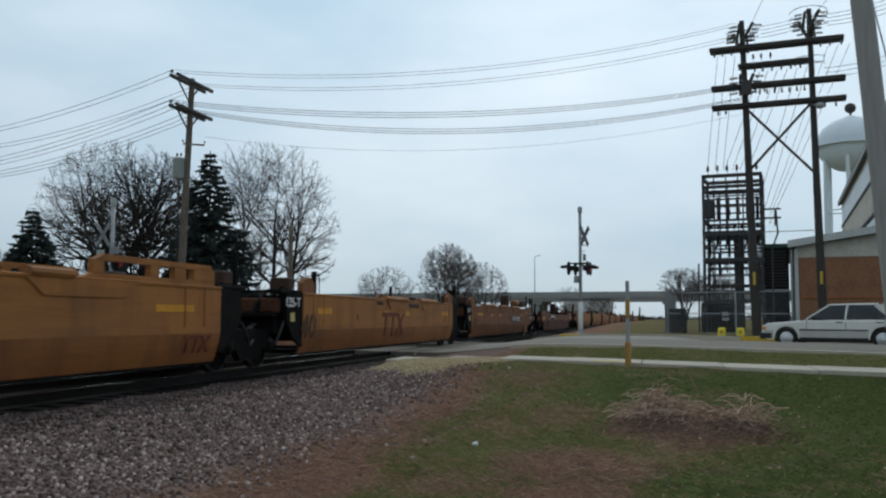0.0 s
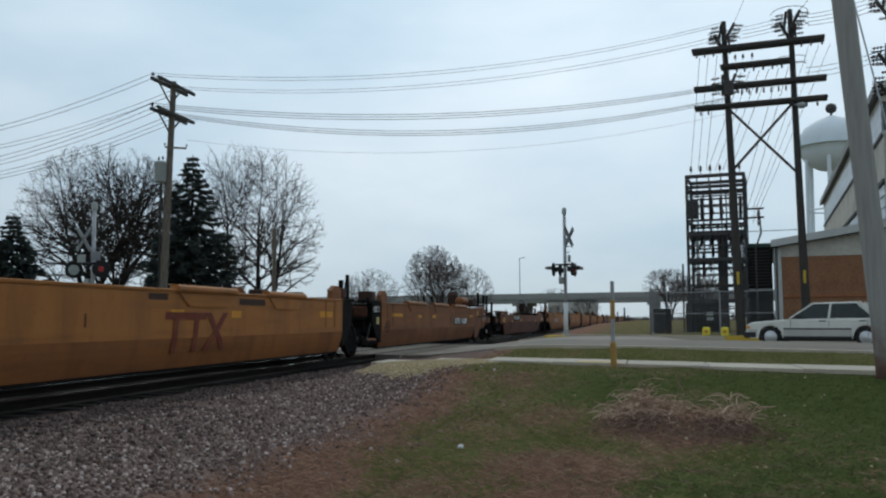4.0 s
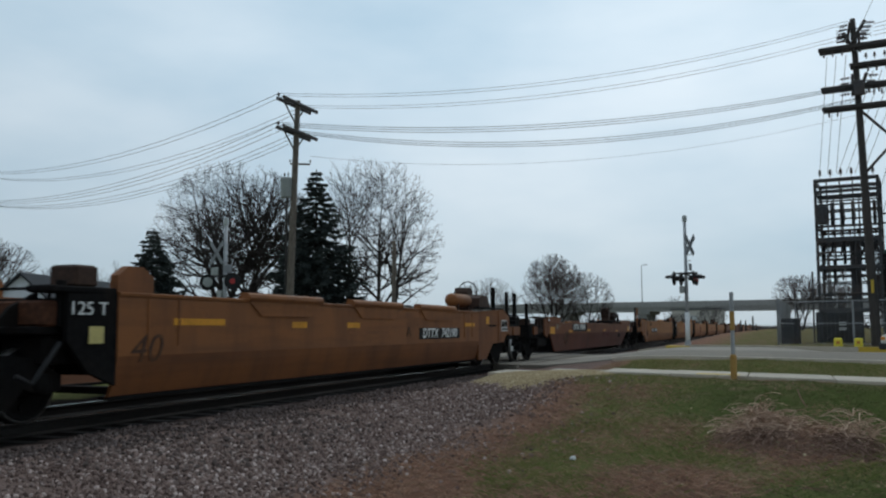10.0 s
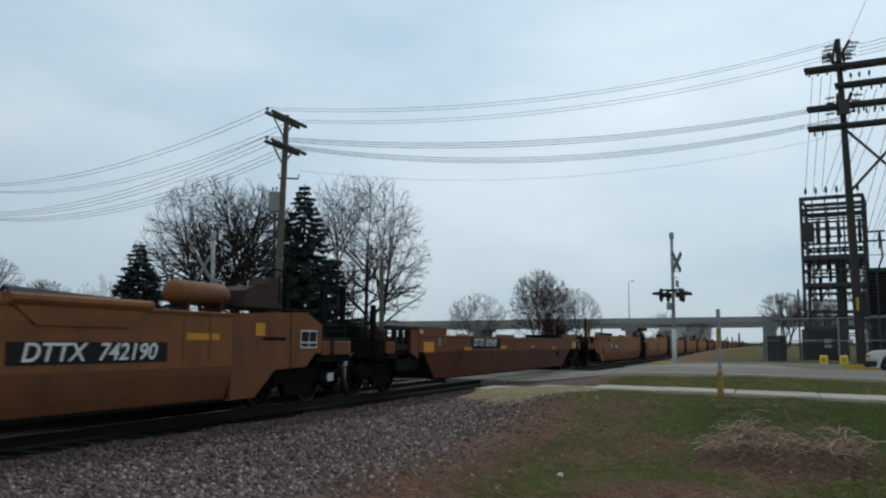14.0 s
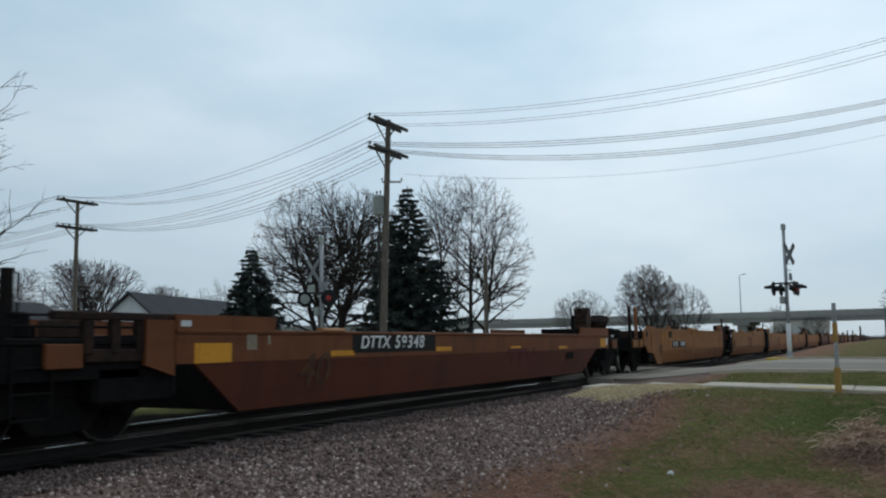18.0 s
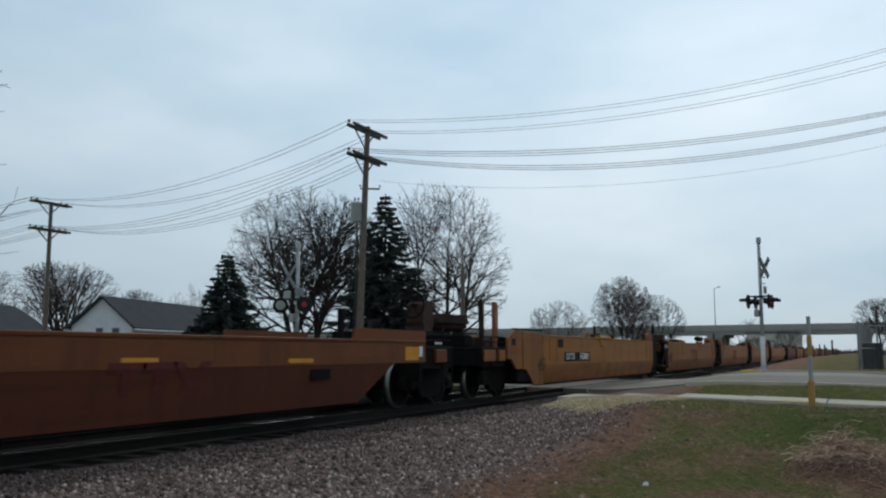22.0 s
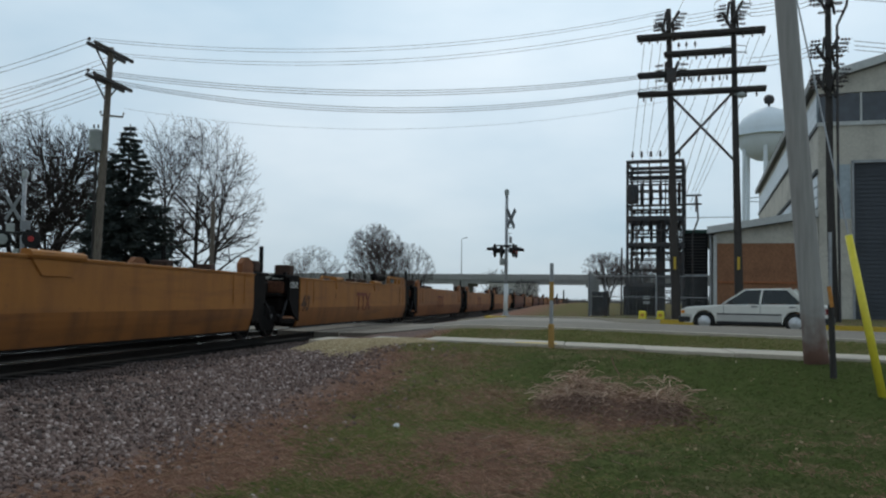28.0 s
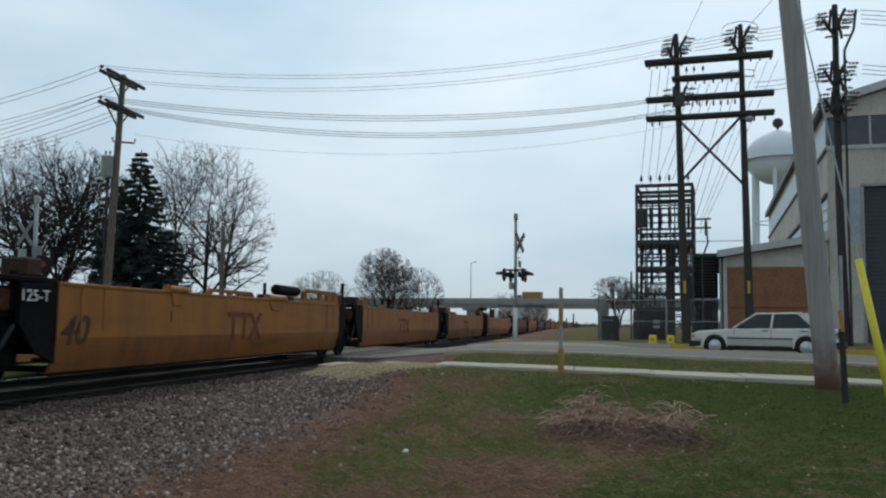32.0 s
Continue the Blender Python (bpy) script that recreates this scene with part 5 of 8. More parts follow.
again(u_mid, 117.5)
LAY[0] = None
y = 167.2
for i in range(20):
    again(u_brown if i in (1, 2, 6, 7, 8, 13) else (u_end if i % 5 == 4 else u_mid), y)
    y += 15.2 if i % 5 != 4 else 18.6
for y, t in ((-17.6, 0), (-2.3, 1), (13.13, 1), (28.6, 1), (44.95, 1), (48.3, 1), (66.7, 1), (69.95, 1), (86.15, 1), (101.05, 1), (116.1, 1), (131.3, 0), (147.0, 0), (150.6, 0), (165.8, 0), (181, 0), (196, 0), (211.5, 0), (227, 0)):
    bogie(y, bool(t))

# ---- poles and wires ----


def insulator(q, p, h=0.16, r=0.05):
    x, y, z = p
    q.lathe([(0.012, 0), (0.012, h * 0.35), (r, h * 0.38), (r * 0.55, h * 0.55), (r * 0.95, h * 0.6), (r * 0.5, h * 0.8), (r * 0.7, h * 0.84), (r * 0.3, h)], (x, y, z), "z", 8)


def wire(a, b, sag, mat=WIRE, r=0.011, n=18, name="overhead_wire", label="sagging dark overhead wire"):
    a, b = Vector(a), Vector(b)
    pts = []
    for i in range(n + 1):
        t = i / n
        p = a.lerp(b, t)
        pts.append((p.x, p.y, p.z - 4 * sag * t * (1 - t)))
    cu = bpy.data.curves.new(name, "CURVE")
    cu.dimensions, cu.bevel_depth, cu.bevel_resolution = "3D", r, 1
    sp = cu.splines.new("POLY")
    sp.points.add(n)
    for k, p in zip(sp.points, pts):
        k.co = (*p, 1)
    cu.materials.append(mat)
    ob = new(name, cu)
    return tagged(ob, label, "wire", "overhead wires")


def line_pole(x, y, top, arms, mat=OLDWOOD, label="", r=(0.17, 0.11), arm_len=2.7, heading=90, lean=(0, 0)):
    """A timber pole with braced cross-arms and pin insulators; returns the insulator heads arm by arm."""
    base = ground_z(x, y)
    x, y = plan(x, y)
    p = thing("utility_pole", pose(x, y, base), label, "utility pole", "utility poles")
    q = Geo()
    q.loft([[(k * lean[0] + rr * math.cos(a), k * lean[1] + rr * math.sin(a), z) for a in [i * math.pi / 6 for i in range(12)]] for z, rr, k in ((-0.3, r[0], 1.0), (top * 0.5, (r[0] + r[1]) / 2, 0.5), (top - base, r[1], 0.0))])
    part("shaft", q, mat, p, smooth=False)
    heads = []
    d = Vector((math.cos(radians(heading)), math.sin(radians(heading)), 0))
    side = Vector((-d.y, d.x, 0)) * 0.17
    for z in arms:
        z -= base
        c = Vector((0, 0, z)) + side
        q = Geo().bar(c - d * arm_len / 2, c + d * arm_len / 2, 0.10, 0.13)
        a = part("crossarm", q, DARKWOOD, p, "dark creosoted cross-arm")
        part("crossarm", Geo().bar(c - side * 2 - d * arm_len / 2, c - side * 2 + d * arm_len / 2, 0.10, 0.13), DARKWOOD, p, "dark creosoted cross-arm")
        for s in (-1, 1):
            part("brace", Geo().bar(c + d * s * 0.75 - Vector((0, 0, 0.06)), Vector((0, 0, z - 0.72)) + side * 0.8, 0.045, 0.06), DARKWOOD, p)
        row = []
        for o in (-1.25, -0.85, -0.42, 0.42, 0.85, 1.25):
            if abs(o) < 0.5 and z > top - base - 0.6:
                continue
            k = c + d * o * arm_len / 2.7 + Vector((0, 0, 0.065))
            q = Geo()
            insulator(q, k, 0.19, 0.075)
            part("insulator", q, PORCELAIN, a, smooth=True)
            row.append(Vector((x, y, base)) + k + Vector((0, 0, 0.16)))
        heads.append(row)
    return p, heads


pole_a, heads_a = line_pole(-18.05, 23.95, 10.75, (10.55, 9.35), label="weathered timber utility pole with two braced cross-arms", lean=(-0.26, -0.20))
q = Geo().lathe([(0.05, -0.42), (0.23, -0.40), (0.24, -0.36), (0.24, 0.34), (0.25, 0.36), (0.20, 0.44), (0.06, 0.47)], (-0.36, -0.24, 7.12), "z", 16)
can = part("transformer", q, TANKGREY, pole_a, "grey cylindrical pole transformer", True)
q = Geo()
for o in (-0.09, 0.09):
    insulator(q, (-0.36 + o, -0.24, 7.57), 0.2, 0.05)
part("bushing", q, PORCELAIN, can, smooth=True)
q = Geo()
q.bar((-0.25, -0.15, 8.15), (0.45, 0.3, 8.15), 0.05, 0.07)
insulator(q, (-0.25, -0.15, 8.19), 0.14, 0.05)
insulator(q, (0.45, 0.3, 8.19), 0.14, 0.05)
part("spool_bracket", q, OLDWOOD, pole_a)
part("conduit", Geo().tube((-0.33, -0.24, 0.0), (-0.33, -0.24, 6.9), 0.045, n=8), DARKWOOD, pole_a, "dark cable riser")
pole_b, heads_b = line_pole(-44.46, 26.44, 10.55, (10.45, 8.75), label="timber utility pole with two cross-arms, behind the house", arm_len=2.9)
for ra, rb in zip(heads_a, heads_b):
    for i, a in enumerate(ra):
        b = rb[min(i, len(rb) - 1)]
        wire(a, b, 1.25 + 0.03 * i, r=0.010)
        wire(b, b + Vector((-42, 3, 0.4)), 1.2, r=0.012)

# the dark double-pole structure beside the substation
HY = 31.2
hx1, hx2 = 3.45, 5.85
H = thing("h_frame_pole", site(0, HY), "dark creosoted twin-pole structure with four heavy cross-arms", "utility pole", "utility poles")
for x0, x1, zt, rr in ((3.60, 3.27, 13.27, 0.155), (6.03, 5.82, 13.44, 0.145)):
    q = Geo()
    q.loft([[(lerp(x0, x1, t) + rad * math.cos(a), rad * math.sin(a), z) for a in [i * math.pi / 6 for i in range(12)]] for z, rad, t in ((-0.2, rr * 1.25, 0), (5, rr, 0.4), (zt, rr * 0.66, 1))])
    part("shaft", q, DARKWOOD, H)
arm_spec = (("crossarm", 2.00, 7.06, 12.12, 0.18), ("crossarm", 3.1, 5.75, 11.36, 0.15), ("crossarm", 2.04, 7.08, 10.53, 0.165), ("crossarm", 2.04, 7.08, 9.73, 0.155))
arms = []
for nm, xa, xb, z, h in arm_spec:
    k = part(nm, Geo().box(xa, xb, -0.27, -0.15, z - h / 2, z + h / 2, 0.02), DARKWOOD, H)
    part(nm, Geo().box(xa, xb, 0.15, 0.27, z - h / 2, z + h / 2, 0.02), DARKWOOD, H)
    arms.append(k)
part("cross_brace", Geo().bar((3.42, -0.22, 7.0), (5.82, -0.22, 9.6), 0.08, 0.10), DARKWOOD, H)
part("cross_brace", Geo().bar((3.42, 0.22, 9.6), (5.84, 0.22, 6.9), 0.08, 0.10), DARKWOOD, H)


def hanging(q, x, y, z, h=0.24):
    q.lathe([(0.01, 0), (0.045, -h * 0.2), (0.02, -h * 0.35), (0.055, -h * 0.5), (0.02, -h * 0.65), (0.05, -h * 0.8), (0.012, -h)], (x, y, z), "z", 7)


for arm, xs, z in ((arms[0], (2.2, 2.52, 2.86, 6.2, 6.55, 6.95), 12.03), (arms[1], (3.75, 4.05, 4.4, 4.75, 5.1, 5.45), 11.26), (arms[2], (3.75, 4.1, 4.5), 10.42)):
    for x in xs:
        q = Geo()
        hanging(q, x, -0.24, z)
        part("insulator", q, PORCELAIN, arm, smooth=True)
for x in (3.7, 4.0, 4.35):
    q = Geo()
    insulator(q, (x, -0.24, 11.5), 0.28, 0.06)
    part("insulator", q, PORCELAIN, arms[1], smooth=True)


def dead_end(parent, x, z, n_rows, lean, sideways=1.0):
    """A slanting arm pair at a pole head with strain insulators on both sides."""
    for s in (-1, 1):
        a = Vector((x + s * 0.10 - 0.14 * lean, -0.25, z - 0.48))
        b = Vector((x + s * 0.10 + 0.14 * lean, 0.25, z + 0.48)) + Vector((s * 0.16, 0, 0))
        arm = part("dead_end_arm", Geo().bar(a, b, 0.09, 0.11), DARKWOOD, parent)
        for i in range(n_rows):
            t = i / (n_rows - 1)
            p = a.lerp(b, 0.12 + 0.76 * t)
            q = Geo()
            k = Vector((s * 0.42 * sideways, 0, -0.03))
            q.tube(p, p + k, 0.012, n=5)
            for j in range(3):
                c = p + k * (0.35 + 0.22 * j)
                q.tube(c - k * 0.07, c + k * 0.07, 0.065, 0.04, n=7)
            part("strain_insulator", q, PORCELAIN, arm)


def jumpers(parent, x, z, n, w=0.62, h=0.42):
    """Slack loops of cable that pass a pole head from one side's insulators to the other's."""
    for i in range(n):
        zz, k = z - 0.28 + 0.17 * i, (0.55, -0.9, 0.3, -0.5, 0.9)[i % 5]
        pts = [(x - w * math.cos(math.pi * j / 10), -0.18 + 0.09 * i - 0.2 * math.sin(math.pi * j / 10), zz + k * 0.5 * h * math.sin(math.pi * j / 10)) for j in range(11)]
        part("jumper_cable", Geo().path(pts, 0.014, 4), WIRE, parent)


dead_end(H, 3.29, 12.75, 5, 1)
dead_end(H, 5.80, 12.95, 5, 1)
dead_end(H, 3.29, 12.35, 4, -0.8, 0.8)
dead_end(H, 5.80, 12.55, 4, -0.8, 0.8)
dead_end(H, 3.34, 10.62, 4, 0.5, 1.1)
jumpers(H, 3.29, 12.7, 4)
jumpers(H, 5.80, 12.95, 5, 0.7, 0.5)
jumpers(H, 5.80, 11.4, 3, 0.55, 0.3)
jumpers(H, 3.42, 10.6, 3, 0.5, 0.3)
for i in range(7):
    q = Geo()
    hanging(q, 3.9 + 0.28 * i, 0.21, 10.42, 0.22)
    part("insulator", q, PORCELAIN, arms[2], smooth=True)
for x in (2.3, 2.6, 6.3, 6.7):
    q = Geo()
    hanging(q, x, -0.2, 9.58, 0.2)
    part("insulator", q, PORCELAIN, arms[3], smooth=True)
part("switch_box", Geo().box(3.22, 3.62, -0.42, -0.28, 10.1, 10.7, 0.03), DARKSTEEL, H, "dark switch gear on the pole")
q = Geo().lathe([(0.05, 0.1), (0.14, 0.06), (0.17, -0.04), (0.13, -0.12), (0.04, -0.15)], (6.12, -0.35, 9.45), "z", 12)
q.bar((5.85, -0.2, 9.5), (6.1, -0.33, 9.5), 0.05, 0.05)
part("yard_lamp", q, TANKGREY, H, "small grey yard lamp", True)
for x in (3.54, 5.99):
    part("marker_plate", Geo().box(x - 0.05, x + 0.05, -0.29, -0.275, 2.45, 2.95), YPAINT, H, "yellow marker strip")

# wires from the line pole to the twin poles, and downleads into the substation
ends_hi = [(3.0, 13.15), (3.05, 13.05), (2.95, 12.62), (3.1, 12.5)]
for i, a in enumerate(heads_a[0]):
    e = ends_hi[min(i, 3)]
    wire(a, spot(e[0], HY - 0.2, e[1]), (0.93, 0.95, 0.88, 0.90)[min(i, 3)], r=0.008)
ends_lo = [(3.1, 10.58), (3.15, 10.52), (3.1, 10.46), (3.2, 10.04), (3.1, 9.98), (3.2, 9.92)]
for i, a in enumerate(heads_a[1]):
    e = ends_lo[min(i, 5)]
    wire(a, spot(e[0], HY - 0.2, e[1]), (0.80, 0.82, 0.84, 1.04, 1.06, 1.08)[i], r=0.012)
wire(spot(-17.6, 24.25, 8.4), spot(3.2, HY - 0.1, 9.4), 1.0, r=0.005)
for x, z in ((2.2, 11.79), (2.52, 11.79), (2.86, 11.79)):
    wire(spot(x, HY - 0.24, z), spot(x - 0.22, 35.0, 7.95), -0.02, r=0.010, n=6)
for i, x in enumerate((3.75, 4.05, 4.4, 4.75, 5.1, 5.45)):
    wire(spot(x, HY - 0.24, 11.02), spot(2.7 + i * 0.33, 35.1, 7.9 if i < 4 else 6.1), 0.05, r=0.011, n=6)
for i, x in enumerate((6.2, 6.55, 6.95)):
    wire(spot(x, HY - 0.24, 11.79), spot(4.55, 35.3, 6.0 - 0.3 * i), 0.1, r=0.009, n=6)

# third dark pole with many slanting arms, before the works building
P3 = thing("utility_pole", site(9.05, HY), "dark timber pole crowded with slanting arms and insulators", "utility pole", "utility poles")
q = Geo()
q.loft([[(dx + rad * math.cos(a), rad * math.sin(a), z) for a in [i * math.pi / 6 for i in range(12)]] for z, rad, dx in ((-0.2, 0.18, 0.12), (6, 0.145, 0.0), (13.9, 0.11, 0.0))])
part("shaft", q, DARKWOOD, P3)
for z in (13.3, 11.2, 10.0):
    dead_end(P3, 0.0, z, 5, 1, 1.3)
    dead_end(P3, -0.02, z - 0.35, 3, -0.9, 0.9)
    jumpers(P3, 0.0, z, 4, 0.7, 0.4)
part("cable_riser", Geo().path([(0.75, -0.1, 13.6), (0.65, -0.12, 12.8), (0.30, -0.15, 12.0), (0.28, -0.15, 6.0), (0.30, -0.15, 0.2)], 0.05, 8), DARKSTEEL, P3, "dark cable riser")
part("riser_guard", Geo().tube((-0.05, -0.30, 0.2), (-0.05, -0.30, 3.9), 0.07, n=8), GALV, P3, "grey cable guard")
for i, z in enumerate((13.6, 13.42, 13.25, 13.05)):
    wire(spot(3.85, HY, 12.95 - 0.15 * i), spot(5.35, HY, 13.15 - 0.15 * i), 0.03, r=0.009, n=4)
    wire(spot(6.25, HY, 13.15 - 0.15 * i), spot(8.8, HY, z), 0.1, r=0.010, n=8)
    wire(spot(9.95, HY, z), spot(34, HY + 3, z + 0.4), 0.9, r=0.012)
for i, z in enumerate((11.4, 11.22, 11.05)):
    wire(spot(6.1, HY, 11.0 - 0.2 * i), spot(8.8, HY, z), 0.12, r=0.010, n=8)
    wire(spot(9.95, HY, z), spot(34, HY + 3, z + 0.2), 0.9, r=0.012)
wire(spot(5.8, HY, 13.2), spot(7.9, 14.3, 13.6), 0.3, r=0.010)
wire(spot(3.42, HY, 12.9), spot(5.6, 12.0, 16.5), 0.4, r=0.008)

# ---- near leaning pole with its guy and posts ----
lean = thing("leaning_pole", None, "thick grey leaning timber pole with a reddish foot", "utility pole", "utility poles")
lx0, ly = 3.41, 12.9
LAY[0] = rigid(lx0, ly)
zb = ground_z(lx0, ly)
q = Geo()


def lean_ring(z, rad):
    t = (z - zb) / 6.6
    cx = lerp(3.42, 2.95, t)
    return [(cx + rad * math.cos(a), ly + rad * math.sin(a), z) for a in [i * math.pi / 10 for i in range(20)]]


q.loft([lean_ring(z, r_) for z, r_ in ((zb - 0.2, 0.196), (zb + 0.2, 0.188), (zb + 0.5, 0.181), (3.0, 0.174), (6.0, 0.168), (12.5, 0.152))])
part("shaft", q, LEANWOOD, lean, smooth=True)
q = Geo()
q.tube((3.36, 11.9, ground_z(3.36, 11.9) - 0.1), (3.33, 11.9, 1.10), 0.048, 0.043, n=8)
LAY[0] = rigid(3.36, 11.9)
short_post = thing("marker_post", None, "short dark timber post with an orange top", "post", "posts by the leaning pole")
part("shaft", q, DARKWOOD, short_post)
part("cap", Geo().bar((3.34, 11.84, 1.06), (3.30, 11.84, 1.36), 0.05, 0.09), OPAINT, short_post, "faded orange board")
LAY[0] = None
guy = thing("guy_wire", None, "stay wire with a bright yellow plastic guard", "guy wire")
ga, gb = Vector((3.74, 12.62, -0.16)), Vector((3.43, 12.97, 2.04))
gd = (gb - ga).normalized()
part("guard", Geo().tube(ga, gb, 0.055, 0.05, n=10), YGUARD, guy, "bright yellow plastic guard", True)
part("strand", Geo().tube(gb, gb + gd * 7.5 + Vector((0, 0.2, 0)), 0.012, n=6), GALV, guy)

LAY[0] = None

# ---- crossing signals ----


def crossbuck(q, x, y, z, ang=45, L=1.1):
    for s in (-1, 1):
        d = Vector((0.22, 1, 0)).normalized() * math.sin(radians(ang)) * s + Vector((0, 0, math.cos(radians(ang))))
        d.normalize()
        side = Vector((0.22, 1, 0)).normalized()
        q.bar(Vector((x + 0.02 * s, y, z)) - d * L / 2, Vector((x + 0.02 * s, y, z)) + d * L / 2, 0.03, 0.21)


def flasher(parent, at, face, lit=False, hood=0.34):
    """A flashing-light head: round black backing, hood and red lens. face: +1 looks along +x, -1 along -x."""
    x, y, z = at
    q = Geo().lathe([(0.02, -0.05), (0.29, -0.02), (0.30, 0.0), (0.29, 0.02), (0.02, 0.02)], (x, y, z), "x", 18)
    back = part("backing_disc", q, BLACK, parent, "round black backing disc")
    q = Geo()
    n = 10
    outer = []
    for i in range(n + 1):
        a = math.pi * (0.02 + 0.96 * i / n)
        outer.append((math.cos(a) * 0.16, math.sin(a) * 0.16))
    r0 = [(x + face * 0.02, y + u, z + v) for u, v in outer] + [(x + face * 0.02, y + u * 0.93, z + v * 0.93) for u, v in reversed(outer)]
    r1 = [(x + face * hood, y + u * 0.98, z + v * 0.8) for u, v in outer] + [(x + face * hood, y + u * 0.91, z + v * 0.73) for u, v in reversed(outer)]
    q.loft([r0, r1])
    part("hood", q, BLACK, back)
    q = Geo().lathe([(0.02, 0.022), (0.14, 0.022), (0.12, 0.05), (0.02, 0.062)], (x, y, z), "x", 14) if face > 0 else Geo().lathe([(0.02, -0.062), (0.12, -0.05), (0.14, -0.052), (0.02, -0.022)], (x, y, z), "x", 14)
    part("lens", q, REDLIT if lit else REDLENS, back, "red signal lens", True)
    part("housing", Geo().lathe([(0.04, -face * 0.05), (0.12, -face * 0.05), (0.10, -face * 0.2), (0.03, -face * 0.22)], (x, y, z), "x", 12), BLACK, back)


def crossing_signal(x, y, top, lamp_z, label, group, heads, boards=True):
    zb = ground_z(x, y)
    LAY[0] = rigid(x, y)
    s = thing("crossing_signal", None, label, "crossing signal", group)
    part("mast", Geo().tube((x, y, zb), (x, y, top), 0.075, 0.065, n=12), GALV, s, smooth=True)
    part("cap", Geo().lathe([(0.06, 0), (0.10, 0.02), (0.10, 0.22), (0.07, 0.27), (0.02, 0.28)], (x, y, top - 0.02), "z", 12), TANKGREY, s, "grey bell on the mast head")
    part("lower_wrap", Geo().tube((x, y, zb + 0.05), (x, y, zb + 1.45), 0.095, n=12), SIGNWHITE, s, "white painted foot of the mast", True)
    part("foot", Geo().lathe([(0.28, 0), (0.26, 0.06), (0.14, 0.10), (0.11, 0.3)], (x, y, zb), "z", 12), GALV, s)
    if boards:
        q = Geo()
        crossbuck(q, x + 0.22, y - 0.12, lamp_z + 1.42)
        part("crossbuck", q, SIGNBACK, s, "crossed boards seen from behind")
    part("track_plate", Geo().box(x + 0.20, x + 0.23, y - 0.35, y + 0.1, lamp_z + 0.32, lamp_z + 0.62, 0.008), SIGNBACK, s, "small number plate seen edge-on")
    q = Geo()
    for k in (0.25, 0.75, 1.0, 1.35):
        q.tube((x, y, lamp_z + k), (x + 0.24, y - 0.1, lamp_z + k), 0.018, n=6)
    part("bracket", q, GALV, s)
    part("lamp_arm", Geo().tube((x, y - 0.75, lamp_z + 0.18), (x, y + 0.75, lamp_z + 0.18), 0.035, n=8), BLACK, s)
    part("lamp_arm", Geo().tube((x - 0.50, y - 0.1, lamp_z + 0.22), (x + 0.50, y - 0.1, lamp_z + 0.22), 0.035, n=8), BLACK, s)
    part("junction_box", Geo().box(x - 0.26, x - 0.06, y - 0.16, y + 0.04, lamp_z - 0.62, lamp_z - 0.32, 0.02), TANKGREY, s, "grey junction box")
    for dx, dy, face, lit in heads:
        flasher(s, (x + dx, y + dy, lamp_z), face, lit)
    return s


crossing_signal(-3.42, 31.3, 5.68, 3.24, "grey crossing signal mast with dark hooded flashers and crossbuck", "crossing signals",
                ((-0.42, -0.35, -1, False), (-0.30, 0.35, -1, False), (0.40, -0.35, 1, False), (0.34, 0.4, 1, True)))
LAY[0] = rigid(-3.42, 31.3)
solid("signal_plinth", Geo().box(-4.27, -2.57, 30.9, 31.8, 0.0, 0.42, 0.03), YPAINT, "low yellow-painted concrete plinth", "plinth", kind="structure")
sig2 = crossing_signal(-18.3, 20.1, 5.0, 2.90, "pale crossing signal mast behind the train with round flashers", "crossing signals",
                       ((-0.1, 0.55, 1, True),), False)
disc = Geo().lathe([(0.02, -0.02), (0.29, -0.015), (0.30, 0.0), (0.02, 0.01)], (0, 0, 0), "y", 18).mesh("backing_disc")
disc.materials.append(BLACK)
red_disc = Geo().lathe([(0.02, -0.03), (0.09, -0.03), (0.10, -0.01), (0.02, 0.0)], (0, 0, 0), "y", 14).mesh("lens")
red_disc.materials.append(REDLIT)
part("backing_disc", disc, None, sig2, "round black backing disc", at=pose(-19.0, 19.95, 2.90, 0, 0, 42))
part("backing_disc", disc, None, sig2, "round black backing disc", at=pose(-17.8, 19.95, 2.90, 0, 0, 42))
# the reflection in the unlit lens is put into its grey colour
grey_disc = Geo().lathe([(0.02, -0.03), (0.17, -0.028), (0.18, -0.01), (0.02, 0.0)], (0, 0, 0), "y", 16).mesh("lens")
grey_disc.materials.append(TANKGREY)
part("lens", grey_disc, None, sig2, "unlit signal lens, its reflection painted grey", at=pose(-18.98, 19.92, 2.90, 0, 0, 42))
part("lens", red_disc, None, sig2, "lit red signal lens", at=pose(-17.78, 19.92, 2.90, 0, 0, 42))
q = Geo()
for s_ in (-1, 1):
    q.bar((-18.55 - 0.3, 19.9, 3.95 - s_ * 0.4), (-18.55 + 0.3, 19.9, 3.95 + s_ * 0.4), 0.03, 0.12)
part("crossbuck_face", q, SIGNBACK, sig2, "white crossed boards")
part("track_plate", Geo().box(-18.8, -18.45, 19.88, 19.91, 3.15, 3.42, 0.006), TANKGREY, sig2, "white number plate")

LAY[0] = rigid(-12.55, 22.4)
solid("timber_post", Geo().lathe([(0.085, -0.2), (0.085, 2.0), (0.07, 4.3), (0.05, 4.35)], (-12.55, 22.4, 0), "z", 10), OLDWOOD,
      "plain weathered timber post beyond the track", "post")
